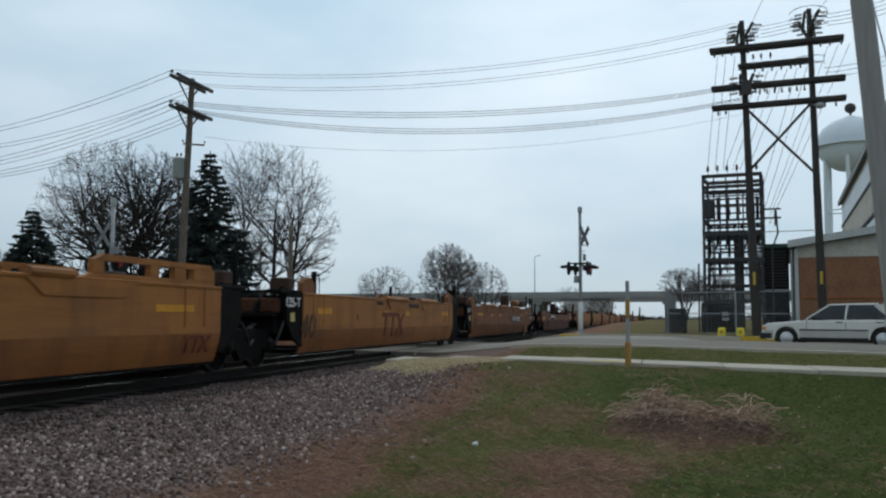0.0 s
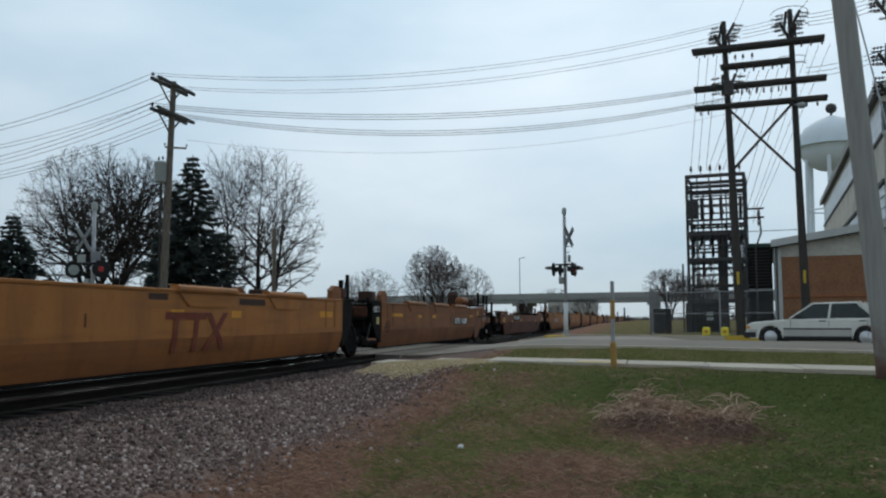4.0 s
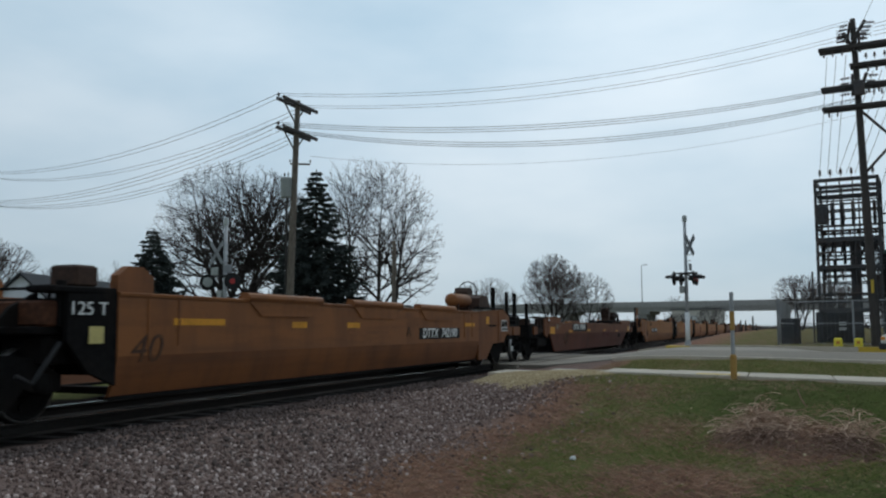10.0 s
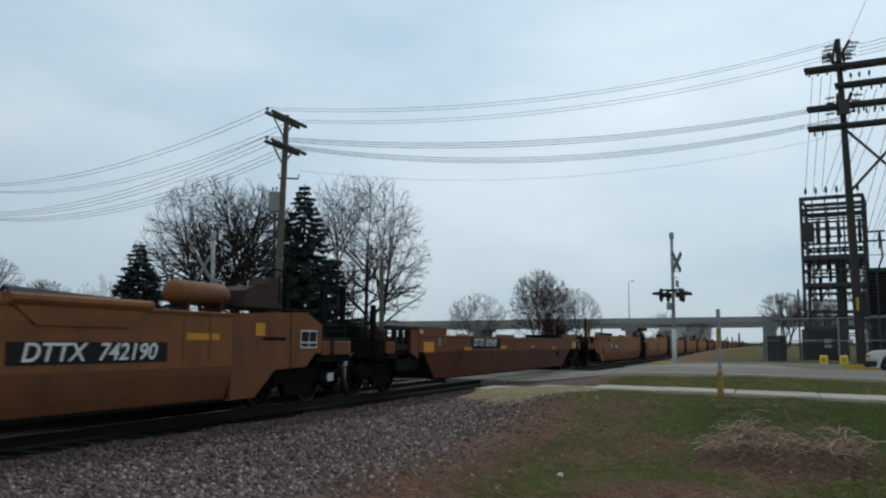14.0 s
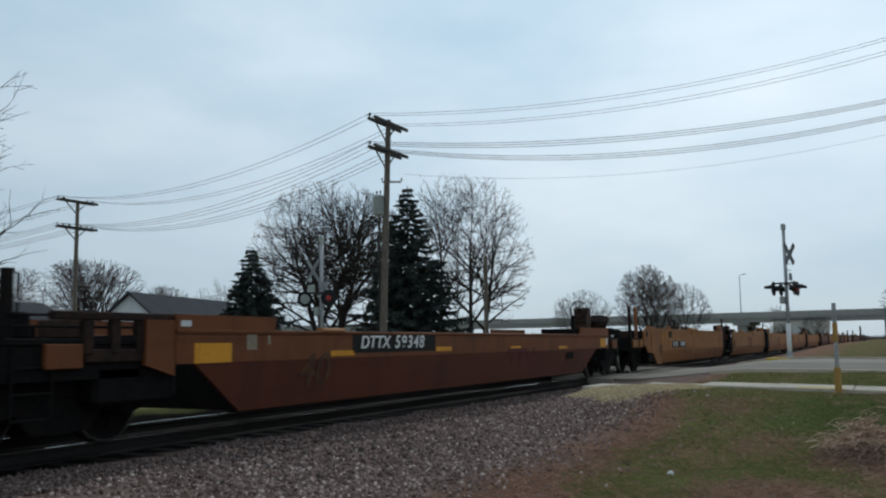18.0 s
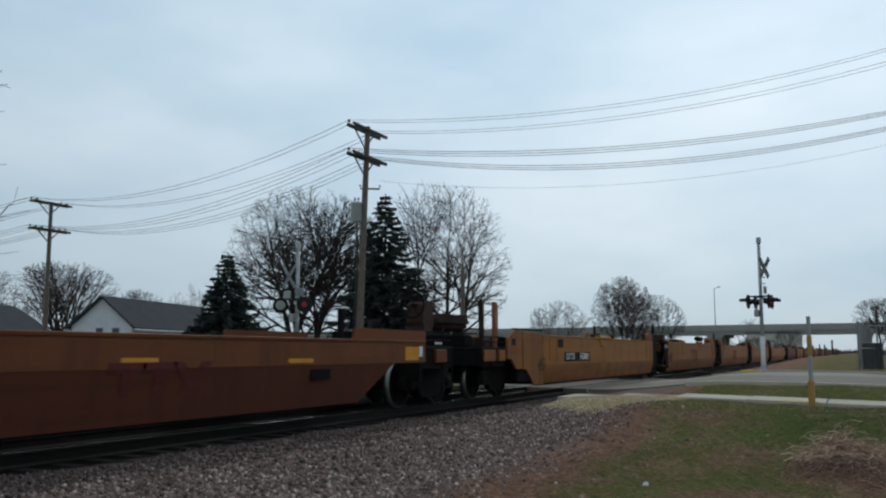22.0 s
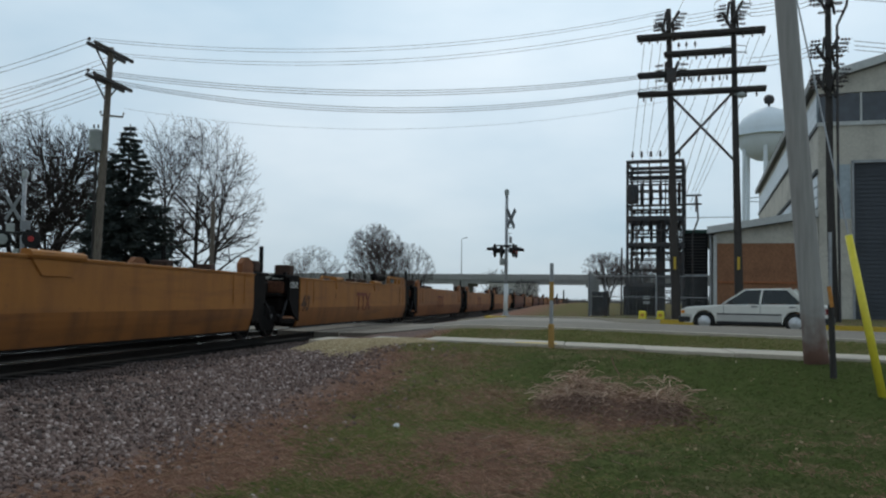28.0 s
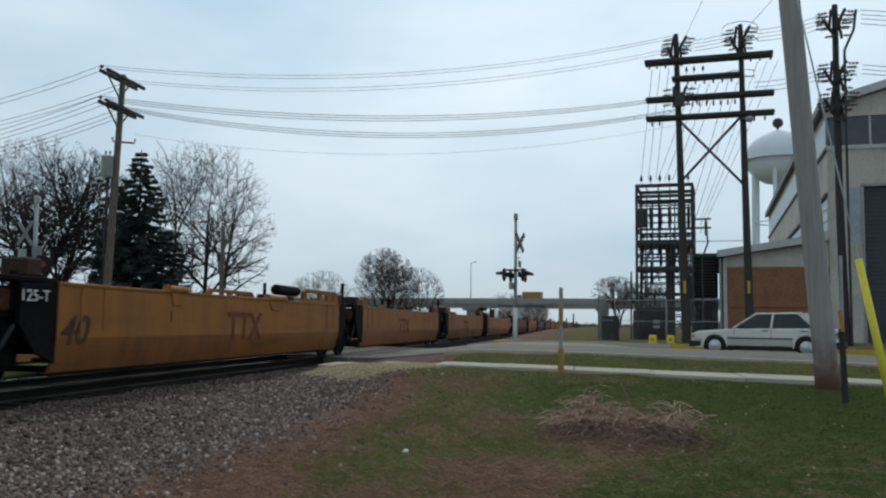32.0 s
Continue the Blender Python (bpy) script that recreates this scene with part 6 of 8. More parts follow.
# yellow marker post at the pavement
LAY[0] = rigid(-0.77, 15.05)
mp = thing("marker_post", None, "slim grey post with worn yellow bands beside the pavement", "post")
mx_, my_ = -0.77, 15.05
mz = ground_z(mx_, my_)
part("shaft", Geo().box(mx_ - 0.035, mx_ + 0.035, my_ - 0.035, my_ + 0.035, mz - 0.1, 1.86, 0.01), GALV, mp)
part("sleeve", Geo().box(mx_ - 0.055, mx_ + 0.055, my_ - 0.055, my_ + 0.055, mz - 0.05, mz + 0.50, 0.015), OCHRE, mp, "yellow sleeve")
part("band", Geo().box(mx_ - 0.042, mx_ + 0.042, my_ - 0.042, my_ + 0.042, 1.10, 1.48, 0.01), OCHRE, mp, "faded orange band")
LAY[0] = GRID
solid("painted_strip", Geo().box(mx_ - 0.75, mx_ + 0.10, walk_y(-0.9) + 0.16, walk_y(-0.9) + 0.42, 0.10, 0.215, 0.004), YPAINT, "yellow paint on the pavement edge", "paint mark", kind="structure")

LAY[0] = None
# yellow bollard blocks by the kerb
for x in (2.12, 2.80):
    b = thing("kerb_block", site(x, 30.6, ground_z(x, 30.6)), "squat yellow plastic block beside the kerb", "bollard", "yellow blocks")
    q = Geo()
    q.loft([[(-0.15, -0.14, -0.05), (0.15, -0.14, -0.05), (0.15, 0.14, -0.05), (-0.15, 0.14, -0.05)], [(-0.14, -0.13, 0.28), (0.14, -0.13, 0.28), (0.14, 0.13, 0.28), (-0.14, 0.13, 0.28)], [(-0.10, -0.09, 0.32), (0.10, -0.09, 0.32), (0.10, 0.09, 0.32), (-0.10, 0.09, 0.32)]])
    part("block", q, YGUARD, b)
    part("reflector", Geo().box(-0.06, 0.06, -0.146, -0.13, 0.10, 0.20), OPAINT, b, "dull reflector")

# ---- substation: steel lattice tower, cabinet and chain-link fence ----
sub = thing("substation_frame", None, "dark steel substation frame with switch gear on open decks", "substation")
SX0, SX1, SY0, SY1, SZ = 1.70, 4.30, 34.6, 36.8, 7.58
LAY[0] = rigid(3.07, 35.0)
gz = 0.40
for x in (SX0, SX1 - 0.12):
    for y in (SY0, SY1 - 0.12):
        part("corner_column", Geo().box(x, x + 0.12, y, y + 0.12, gz - 0.1, SZ, 0.01), DARKSTEEL, sub)
for z, h in ((7.58, 0.16), (7.08, 0.14), (6.5, 0.07), (5.55, 0.10), (4.95, 0.22), (4.4, 0.07), (3.75, 0.18), (2.6, 0.08), (1.9, 0.16), (1.2, 0.08)):
    for y in (SY0, SY1 - 0.1):
        part("cross_beam", Geo().box(SX0, SX1, y - 0.01, y + 0.09, z - h / 2, z + h / 2, 0.008), DARKSTEEL, sub)
    for x in (SX0 - 0.01, SX1 - 0.10):
        part("side_beam", Geo().box(x, x + 0.09, SY0 + 0.1, SY1 - 0.1, z - h / 2, z + h / 2), DARKSTEEL, sub)
for z, h in ((6.82, 0.06), (6.22, 0.05), (5.25, 0.06), (4.68, 0.05), (4.1, 0.05), (3.35, 0.06), (3.05, 0.05), (2.25, 0.06), (1.55, 0.05)):
    part("deck_rail", Geo().box(SX0 + 0.1, SX1 - 0.1, SY0 + 0.55, SY0 + 0.62, z - h / 2, z + h / 2), DARKSTEEL, sub)
    part("deck_rail", Geo().box(SX0 + 0.1, SX1 - 0.1, SY0 + 1.35, SY0 + 1.42, z + 0.11 - h / 2, z + 0.11 + h / 2), DARKSTEEL, sub)
for i in range(7):
    x = SX0 + 0.32 + i * 0.34
    part("inner_upright", Geo().box(x, x + 0.06, SY0 + 1.1, SY0 + 1.16, (1.2, 3.75, 4.95)[i % 3], (4.95, 7.0, 7.5)[i % 3]), DARKSTEEL, sub)
    for z in (4.82, 3.64):
        q = Geo()
        hanging(q, x, SY0 + 0.5, z, 0.45)
        part("hanging_insulator", q, PORCELAIN, sub, smooth=True)
    q = Geo()
    insulator(q, (x, SY0 + 0.6, 5.06), 0.4, 0.08)
    part("post_insulator", q, PORCELAIN, sub, smooth=True)
for i in range(4):
    x = SX0 + 0.5 + i * 0.52
    part("upright", Geo().box(x, x + 0.05, SY0 + 0.02, SY0 + 0.07, 4.95 if i % 2 else 1.9, 7.5), DARKSTEEL, sub)
part("inner_column", Geo().box(3.02, 3.42, SY0 + 0.4, SY0 + 0.8, gz, 5.0, 0.02), DARKSTEEL, sub, "rust-brown inner column")
for k, (z0, z1) in enumerate(((1.9, 3.75), (3.75, 4.95))):
    part("diagonal", Geo().bar((SX0 + 0.1, SY0 + 0.05, z0), (SX0 + 1.1, SY0 + 0.05, z1), 0.04, 0.05), DARKSTEEL, sub)
    part("diagonal", Geo().bar((SX1 - 0.1, SY0 + 0.05, z0), (SX1 - 1.0, SY0 + 0.05, z1), 0.04, 0.05), DARKSTEEL, sub)
for i in range(6):
    x = SX0 + 0.28 + i * 0.42
    q = Geo()
    insulator(q, (x, SY0 + 0.05, 7.66), 0.42, 0.075)
    part("bushing", q, PORCELAIN, sub, smooth=True)
    q = Geo().lathe([(0.02, 0), (0.09, 0.03), (0.05, 0.12), (0.09, 0.2), (0.05, 0.3), (0.09, 0.38), (0.05, 0.48), (0.09, 0.55), (0.02, 0.6)], (x, SY0 + 0.1, 6.0), "z", 8)
    part("insulator_stack", q, PORCELAIN, sub, smooth=True)
    if i < 5:
        part("switch_blade", Geo().bar((x, SY0 + 0.02, 6.55), (x + 0.12, SY0 - 0.25, 5.75), 0.05, 0.06), DARKSTEEL, sub)
        part("fuse_holder", Geo().box(x - 0.06, x + 0.06, SY0 + 0.3, SY0 + 0.42, 3.9 - 0.9 * (i % 2), 4.7 - 0.6 * (i % 2), 0.01), BLACK, sub)
for i in range(5):
    x = SX0 + 0.62 + i * 0.42
    part("switch_pole", Geo().box(x, x + 0.13, SY0 + 0.25, SY0 + 0.40, 5.62, 6.62, 0.02), BLACK, sub, "black switch pole")
    part("fuse_tube", Geo().bar((x - 0.05, SY0 + 0.15, 4.30), (x + 0.10, SY0 + 0.02, 4.85), 0.07, 0.07), BLACK, sub)
    part("bus_drop", Geo().tube((x, SY0 + 0.9, 4.9), (x + 0.06, SY0 + 0.9, 1.9), 0.022, n=6), GALV, sub, "pale bus pipe")
part("switch_box", Geo().box(SX0 + 0.02, SX0 + 0.56, SY0 - 0.08, SY0 + 0.25, 5.65, 6.45, 0.03), DARKSTEEL, sub, "dark switch box")
part("switch_box", Geo().box(SX1 - 0.62, SX1 - 0.02, SY0 + 0.5, SY0 + 0.9, 2.2, 3.4, 0.03), DARKSTEEL, sub, "dark switch box")
for z in (6.95, 6.7, 5.9, 5.4):
    part("bus_bar", Geo().tube((SX0 + 0.1, SY0 + 0.45, z), (SX1 - 0.1, SY0 + 0.45, z), 0.035, n=6), DARKSTEEL, sub)
for y, z in ((SY0 + 0.3, 6.0), (SY0 + 0.3, 5.6)):
    q = Geo().bar((SX1, y, z), (SX1 + 0.75, y, z), 0.06, 0.08)
    part("outrigger", q, DARKSTEEL, sub)
    q = Geo()
    hanging(q, SX1 + 0.5, y, z - 0.02, 0.35)
    part("insulator", q, PORCELAIN, sub, smooth=True)
part("down_pipe", Geo().path([(SX1 + 0.55, SY0 + 0.2, 5.9), (SX1 + 0.6, SY0 + 0.2, 4.9), (SX1 + 0.35, SY0 + 0.2, 4.2), (SX1 + 0.35, SY0 + 0.2, 0.4)], 0.04, 6), DARKSTEEL, sub)
part("down_pipe", Geo().path([(SX0 - 0.2, SY0 + 0.1, 3.6), (SX0 - 0.22, SY0 + 0.1, 0.3)], 0.04, 6), DARKSTEEL, sub)
LAY[0] = None
tr = thing("power_transformer", site(2.55, 36.0, 0.4), "dark finned power transformer behind the fence", "transformer")
part("tank", Geo().box(-0.9, 0.7, -0.5, 0.5, 0, 1.45, 0.04), DARKSTEEL, tr)
for i in range(9):
    part("fin", Geo().box(-0.82 + i * 0.17, -0.78 + i * 0.17, -0.66, -0.5, 0.15, 1.3), DARKSTEEL, tr)
part("warning_sign", Geo().box(0.05, 0.35, -0.70, -0.68, 0.62, 1.0), SIGNWHITE, tr, "small white sign")
gear = thing("switch_cabinet", site(4.98, 36.2, 0.4), "tall black cooling cabinet with a pale rail and green top", "cabinet")
part("body", Geo().box(-0.62, 0.45, -0.45, 0.6, 0.5, 3.95, 0.03), BLACK, gear)
part("top", Geo().box(-0.66, 0.49, -0.49, 0.64, 3.95, 4.12, 0.02), material("green_top_paint", (0.05, 0.10, 0.085), 0.6), gear, "dark green cap")
part("rail", Geo().box(-0.62, 0.45, -0.48, -0.455, 1.95, 2.05), GALV, gear)
for x in (-0.55, 0.35):
    part("leg", Geo().box(x, x + 0.1, -0.4, -0.3, 0, 0.5), DARKSTEEL, gear)
for i in range(12):
    part("louvre", Geo().box(-0.55, 0.38, -0.475, -0.45, 2.2 + i * 0.14, 2.25 + i * 0.14), DARKSTEEL, gear)
part("pipe", Geo().path([(0.62, -0.3, 0), (0.62, -0.3, 3.9), (0.75, -0.3, 4.2)], 0.07, 8), GALV, gear, "pale vertical pipe")
part("hand_rail", Geo().path([(-0.7, 0.2, 4.12), (-0.7, 0.2, 4.75), (1.6, 0.2, 4.75)], 0.02, 5), GALV, gear)


def chain_fence(pts, h, name="chain_link_fence", label="grey chain-link fence round the substation"):
    """Posts, rails and a woven mesh of slanting wires."""
    f = thing(name, None, label, "fence")
    for a, b in zip(pts, pts[1:]):
        a, b = Vector(spot(*a)), Vector(spot(*b))
        L = (b - a).length
        n = max(1, round(L / 2.4))
        for i in range(n + 1):
            p = a.lerp(b, i / n)
            part("post", Geo().tube((p.x, p.y, p.z - 0.1), (p.x, p.y, p.z + h + 0.03), 0.035, n=8), GALV, f)
        for z in (0.06, h * 0.5, h):
            part("rail", Geo().tube(a + Vector((0, 0, z)), b + Vector((0, 0, z)), 0.02, n=5), GALV, f)
        q = Geo()
        k = round(L / 0.11)
        d = (b - a) / L
        up = Vector((0, 0, 1))
        for i in range(-round(h / 0.11), k):
            for s in (1, -1):
                u0, u1 = i * 0.11, i * 0.11 + h
                c0, c1 = max(0.0, u0), min(L, u1)
                if c1 - c0 < 0.05:
                    continue
                z0, z1 = c0 - u0, c1 - u0
                if s < 0:
                    z0, z1 = h - z0, h - z1
                p0, p1 = a + d * c0 + up * z0, a + d * c1 + up * z1
                o = up * 0.003
                q.add([p0 - o, p1 - o, p1 + o, p0 + o, p0 + d * 0.004, p1 + d * 0.004], [(0, 1, 2, 3), (0, 4, 5, 1)])
        tagged(part("woven_mesh", q, GALV, f, "woven wire mesh"), kind="stuff")
    return f


chain_fence([(0.05, 32.2, 0.4), (0.75, 33.5, 0.4), (5.0, 32.9, 0.4)], 1.85)
chain_fence([(0.05, 32.2, 0.4), (0.5, 44.0, 0.5), (0.9, 58.0, 0.7)], 2.0, "boundary_fence", "long grey chain-link fence beside the track")
cab = thing("relay_cabinet", site(0.55, 33.6, 0.4), "grey steel cabinet beside the fence", "cabinet")
part("body", Geo().box(-0.35, 0.35, -0.3, 0.4, 0, 1.15, 0.03), DARKSTEEL, cab)

# ---- works building: a low brick wing and a tall rendered hall ----
TURN = -7.1
B0 = pose(5.68, 41.54, 0.30, 0, 0, TURN)
low = thing("brick_wing", B0, "low brown brick wing with a pale band and sloping grey roof", "building")
LW, LD = 4.38, 12.0
part("wall", Geo().box(0, LW, 0.0, 0.28, -0.2, 3.52), BRICK, low, "brown brick wall")
part("wall", Geo().box(0, 0.28, 0.28, LD, -0.2, 3.9), STUCCO, low)
q = Geo()
q.prism([(0, 3.52), (LW, 3.52), (LW, 4.66), (0, 3.98)], "y", -0.03, 0.28)
part("upper_band", q, STUCCO, low, "beige band above the brick")
q = Geo()
q.prism([(-0.30, 3.93), (LW - 0.05, 4.62), (LW - 0.05, 4.90), (-0.30, 4.20)], "y", -0.35, LD)
part("roof", q, ROOFGREY, low)
q = Geo()
q.prism([(-0.32, 3.95), (LW - 0.05, 4.66), (LW - 0.05, 4.98), (-0.32, 4.26)], "y", -0.42, -0.352)
part("fascia", q, FASCIA, low, "pale metal fascia")
part("corner_post", Geo().box(-0.06, 0.10, -0.08, 0.1, 0, 3.9, 0.01), FASCIA, low, "pale corner post")
part("down_pipe", Geo().tube((-0.18, -0.1, 0.0), (-0.18, -0.1, 3.9), 0.05, n=8), GALV, low)
part("sill_band", Geo().box(0.10, LW, -0.05, 0.0, 1.72, 1.80), BRICK_ORANGE, low, "orange brick course")
part("notice", Geo().box(LW - 0.55, LW - 0.1, -0.06, -0.03, 2.1, 2.55), FASCIA, low, "pale notice board")

BH = pose(10.05, 40.99, 0.28, 0, 0, TURN)
hall = thing("works_hall", BH, "tall beige works hall with window bands and a grey roller door", "building")
HW, HD = 14.0, 40.5
part("wall", Geo().box(0.0, 1.42, 0.0, 0.3, -0.2, 8.75), STUCCO, hall)
part("wall", Geo().box(1.42, HW, 0.0, 0.3, 7.05, 8.75), STUCCO, hall)
part("wall", Geo().box(5.9, HW, 0.0, 0.3, -0.2, 7.05), STUCCO, hall)
q = Geo()
q.prism([(0, 10.2), (HW, 10.2), (HW, 10.4), (7, 12.62), (0, 10.6)], "y", 0.0, 0.3)
part("gable", q, STUCCO, hall)
part("band_course", Geo().box(-0.05, HW, -0.06, 0.0, 8.72, 8.90), FASCIA, hall, "pale course under the windows")
for i in range(8):
    x = 0.05 + i * 1.74
    w = part("window", Geo().box(x, x + 1.70, 0.08, 0.14, 8.9, 10.2), GLASSDARK, hall, "dark window pane")
    part("mullion", Geo().box(x + 1.68, x + 1.76, 0.02, 0.2, 8.9, 10.2), FASCIA, w)
door = part("roller_door", Geo().box(1.42, 5.9, 0.12, 0.18, -0.1, 7.05), DOORGREY, hall, "tall grey roller door")
for i in range(38):
    part("door_slat", Geo().box(1.42, 5.9, 0.098, 0.12, 0.02 + i * 0.184, 0.165 + i * 0.184, 0.008), DOORGREY, door)
part("door_frame", Geo().box(1.34, 1.44, -0.05, 0.1, -0.1, 7.15), GALV, hall)
part("door_frame", Geo().box(1.34, 6.0, -0.05, 0.1, 7.05, 7.17), GALV, hall)
part("glass_block_panel", Geo().box(0.82, 1.30, -0.02, 0.06, 4.6, 7.0), GLASSBLOCK, hall, "column of glass blocks")
# side wall: beige courses between two bands of glazing that run back
part("side_wall", Geo().box(0.0, 0.3, 0.3, HD, 0.0, 5.1), STUCCO, hall)
part("side_wall", Geo().box(0.0, 0.3, 0.3, HD, 6.7, 8.75), STUCCO, hall)
part("side_wall", Geo().box(0.0, 0.3, 0.3, HD, 10.2, 10.55), STUCCO, hall)
part("side_course", Geo().box(-0.07, 0.0, 0.0, HD, 8.68, 8.86), ROOFGREY, hall, "dark course")
part("side_course", Geo().box(-0.10, 0.0, 0.0, HD, 6.66, 6.82), ROOFGREY, hall, "dark course")
block_me = Geo().box(-0.03, 0.05, 0.0, 0.80, 0, 0.46, 0.015).mesh("glass_block")
block_me.materials.append(GLASSBLOCK)
for i in range(48):
    for z in (8.85, 9.31, 9.76):
        part("glass_block", block_me, None, hall, at=pose(0.02, 0.35 + i * 0.83, z))
    if i < 22:
        for z in (5.15, 5.65, 6.15):
            part("glass_block", block_me, None, hall, at=pose(0.02, 0.35 + i * 0.83, z))
part("side_glazing", Geo().box(0.06, 0.12, 0.3, HD, 5.1, 6.7), GLASSDARK, hall)
part("side_glazing", Geo().box(0.06, 0.12, 0.3, HD, 8.8, 10.22), GLASSBLOCK, hall)
q = Geo()
q.prism([(-0.22, 10.585), (7.0, 12.65), (HW + 0.2, 10.6), (HW + 0.2, 10.9), (7.0, 12.95), (-0.22, 10.9)], "y", -0.25, HD)
part("roof", q, HALLROOF, hall)
q = Geo()
q.prism([(-0.24, 10.57), (7.0, 12.66), (7.0, 12.99), (-0.24, 10.94)], "y", -0.32, -0.252)
part("verge", q, FASCIA, hall, "pale roof verge")
part("eave_trim", Geo().box(-0.30, -0.22, -0.3, HD, 10.56, 10.92), HALLROOF, hall, "grey eave edge")
part("wall", Geo().box(HW - 0.3, HW, 0.3, HD, 0, 10.6), STUCCO, hall)
part("wall", Geo().box(0.3, HW - 0.3, HD - 0.3, HD, 0, 10.6), STUCCO, hall)

# ---- parked saloon car ----
car = thing("saloon_car", pose(4.16, 31.9, 0.16, 0, 0, -20), "silver-white four-door saloon on the road before the works", "car")
LAY[0] = Matrix.Diagonal((1.03, 1.03, 1.02, 1))
CW = 0.85                          # half width


outline = [(-0.74, 0.34), (-0.77, 0.52), (-0.73, 0.70), (-0.58, 0.79), (0.62, 0.885), (2.55, 0.91), (3.58, 0.91), (3.72, 0.86), (3.76, 0.62), (3.70, 0.36), (3.40, 0.27)]
outline += [(3.18, 0.27)] + [(2.80 + 0.37 * math.cos(a), 0.31 + 0.37 * math.sin(a)) for a in [0.0, 0.5, 1.0, 1.57, 2.1, 2.6, 3.14]] + [(2.42, 0.27)]
outline += [(0.38, 0.27)] + [(0.37 * math.cos(a), 0.31 + 0.37 * math.sin(a)) for a in [0.0, 0.5, 1.0, 1.57, 2.1, 2.6, 3.14]] + [(-0.38, 0.27), (-0.6, 0.27)]
bm_ = bmesh.new()


def slab_from(outline, y0, y1):
    f0 = bm_.faces.new([bm_.verts.new((x, y0, z)) for x, z in outline])
    g_ = bmesh.ops.extrude_face_region(bm_, geom=[f0])
    for v in g_["geom"]:
        if isinstance(v, bmesh.types.BMVert):
            v.co.y = y1


slab_from(outline, -CW, CW)
bmesh.ops.recalc_face_normals(bm_, faces=bm_.faces)
edges = [e for e in bm_.edges if abs(e.verts[0].co.y - e.verts[1].co.y) < 1e-4 and (e.verts[0].co.z + e.verts[1].co.z) / 2 > 0.5]
bmesh.ops.bevel(bm_, geom=edges, offset=0.06, segments=3, affect="EDGES", profile=0.6)
body_me = bpy.data.meshes.new("body")
bm_.to_mesh(body_me)
bm_.free()
part("body", body_me, CARPAINT, car)
q = Geo()
# cabin: pillars and roof as a tapering shell, glass set in
q.loft([[(1.22, -0.60, 1.365), (2.60, -0.60, 1.385), (2.60, 0.60, 1.385), (1.22, 0.60, 1.365)], [(1.30, -0.56, 1.405), (2.50, -0.56, 1.43), (2.50, 0.56, 1.43), (1.30, 0.56, 1.405)]])
part("roof", q, CARPAINT, car)
for s in (-1, 1):
    def sl(z):
        return s * lerp(CW - 0.05, 0.60, (z - 0.91) / 0.47)
    for (xa, za), (xb, zb_), w in (((0.58, 0.90), (1.26, 1.375), 0.05), ((1.75, 0.91), (1.80, 1.385), 0.07), ((3.10, 0.93), (2.58, 1.385), 0.16)):
        part("pillar", Geo().bar((xa, sl(za), za), (xb, sl(zb_), zb_), 0.05, w), CARPAINT, car)
    part("side_window", Geo().loft([[(0.66, sl(0.92), 0.915), (1.72, sl(0.92), 0.92), (1.76, sl(1.37), 1.37), (1.27, sl(1.36), 1.36)], [(0.66, sl(0.92) - s * 0.012, 0.915), (1.72, sl(0.92) - s * 0.012, 0.92), (1.76, sl(1.37) - s * 0.012, 1.37), (1.27, sl(1.36) - s * 0.012, 1.36)]]), CARGLASS, car, "dark side window")
    part("side_window", Geo().loft([[(1.80, sl(0.92), 0.92), (3.0, sl(0.93), 0.935), (2.52, sl(1.37), 1.375), (1.84, sl(1.37), 1.37)], [(1.80, sl(0.92) - s * 0.012, 0.92), (3.0, sl(0.93) - s * 0.012, 0.935), (2.52, sl(1.37) - s * 0.012, 1.375), (1.84, sl(1.37) - s * 0.012, 1.37)]]), CARGLASS, car, "dark side window")
    part("rub_strip", Geo().box(0.40, 2.40, s * CW - 0.012, s * CW + 0.012, 0.555, 0.60), CARTRIM, car, "black rubbing strip")
    for xa, xb in ((0.40, 2.40), (-0.70, -0.40), (3.20, 3.66)):
        part("lower_cladding", Geo().box(xa, xb, s * CW - 0.01, s * CW + 0.005, 0.34, 0.555), CARLOW, car, "grey lower cladding")
    part("sill", Geo().box(0.40, 2.40, s * CW - 0.015, s * CW + 0.008, 0.26, 0.34), CARTRIM, car, "black sill")
    for x in (1.58, 2.72):
        part("door_handle", Geo().box(x - 0.11, x + 0.11, s * CW - 0.005, s * CW + 0.03, 0.80, 0.845, 0.01), CARTRIM, car, "black door handle")
    for x in (0.62, 1.76, 2.86):
        part("door_gap", Geo().box(x - 0.006, x + 0.006, s * CW - 0.004, s * CW + 0.002, 0.34, 0.90), CARTRIM, car)
    part("mirror", Geo().box(0.78, 0.92, s * (CW + 0.02) - 0.06, s * (CW + 0.02) + 0.06, 0.92, 1.03, 0.03), CARTRIM, car, "black door mirror")
    part("headlight", Geo().box(-0.775, -0.64, s * 0.62 - 0.18, s * 0.62 + 0.18, 0.56, 0.70, 0.02), LAMPGLASS, car, "clear headlight")
    part("turn_lamp", Geo().box(-0.755, -0.63, s * 0.81 - 0.05, s * 0.81 + 0.045, 0.57, 0.68, 0.015), AMBER, car, "amber turn lamp")
    part("tail_light", Geo().box(3.60, 3.77, s * 0.70 - 0.15, s * 0.70 + 0.155, 0.60, 0.80, 0.015), REDLENS, car, "red tail light")
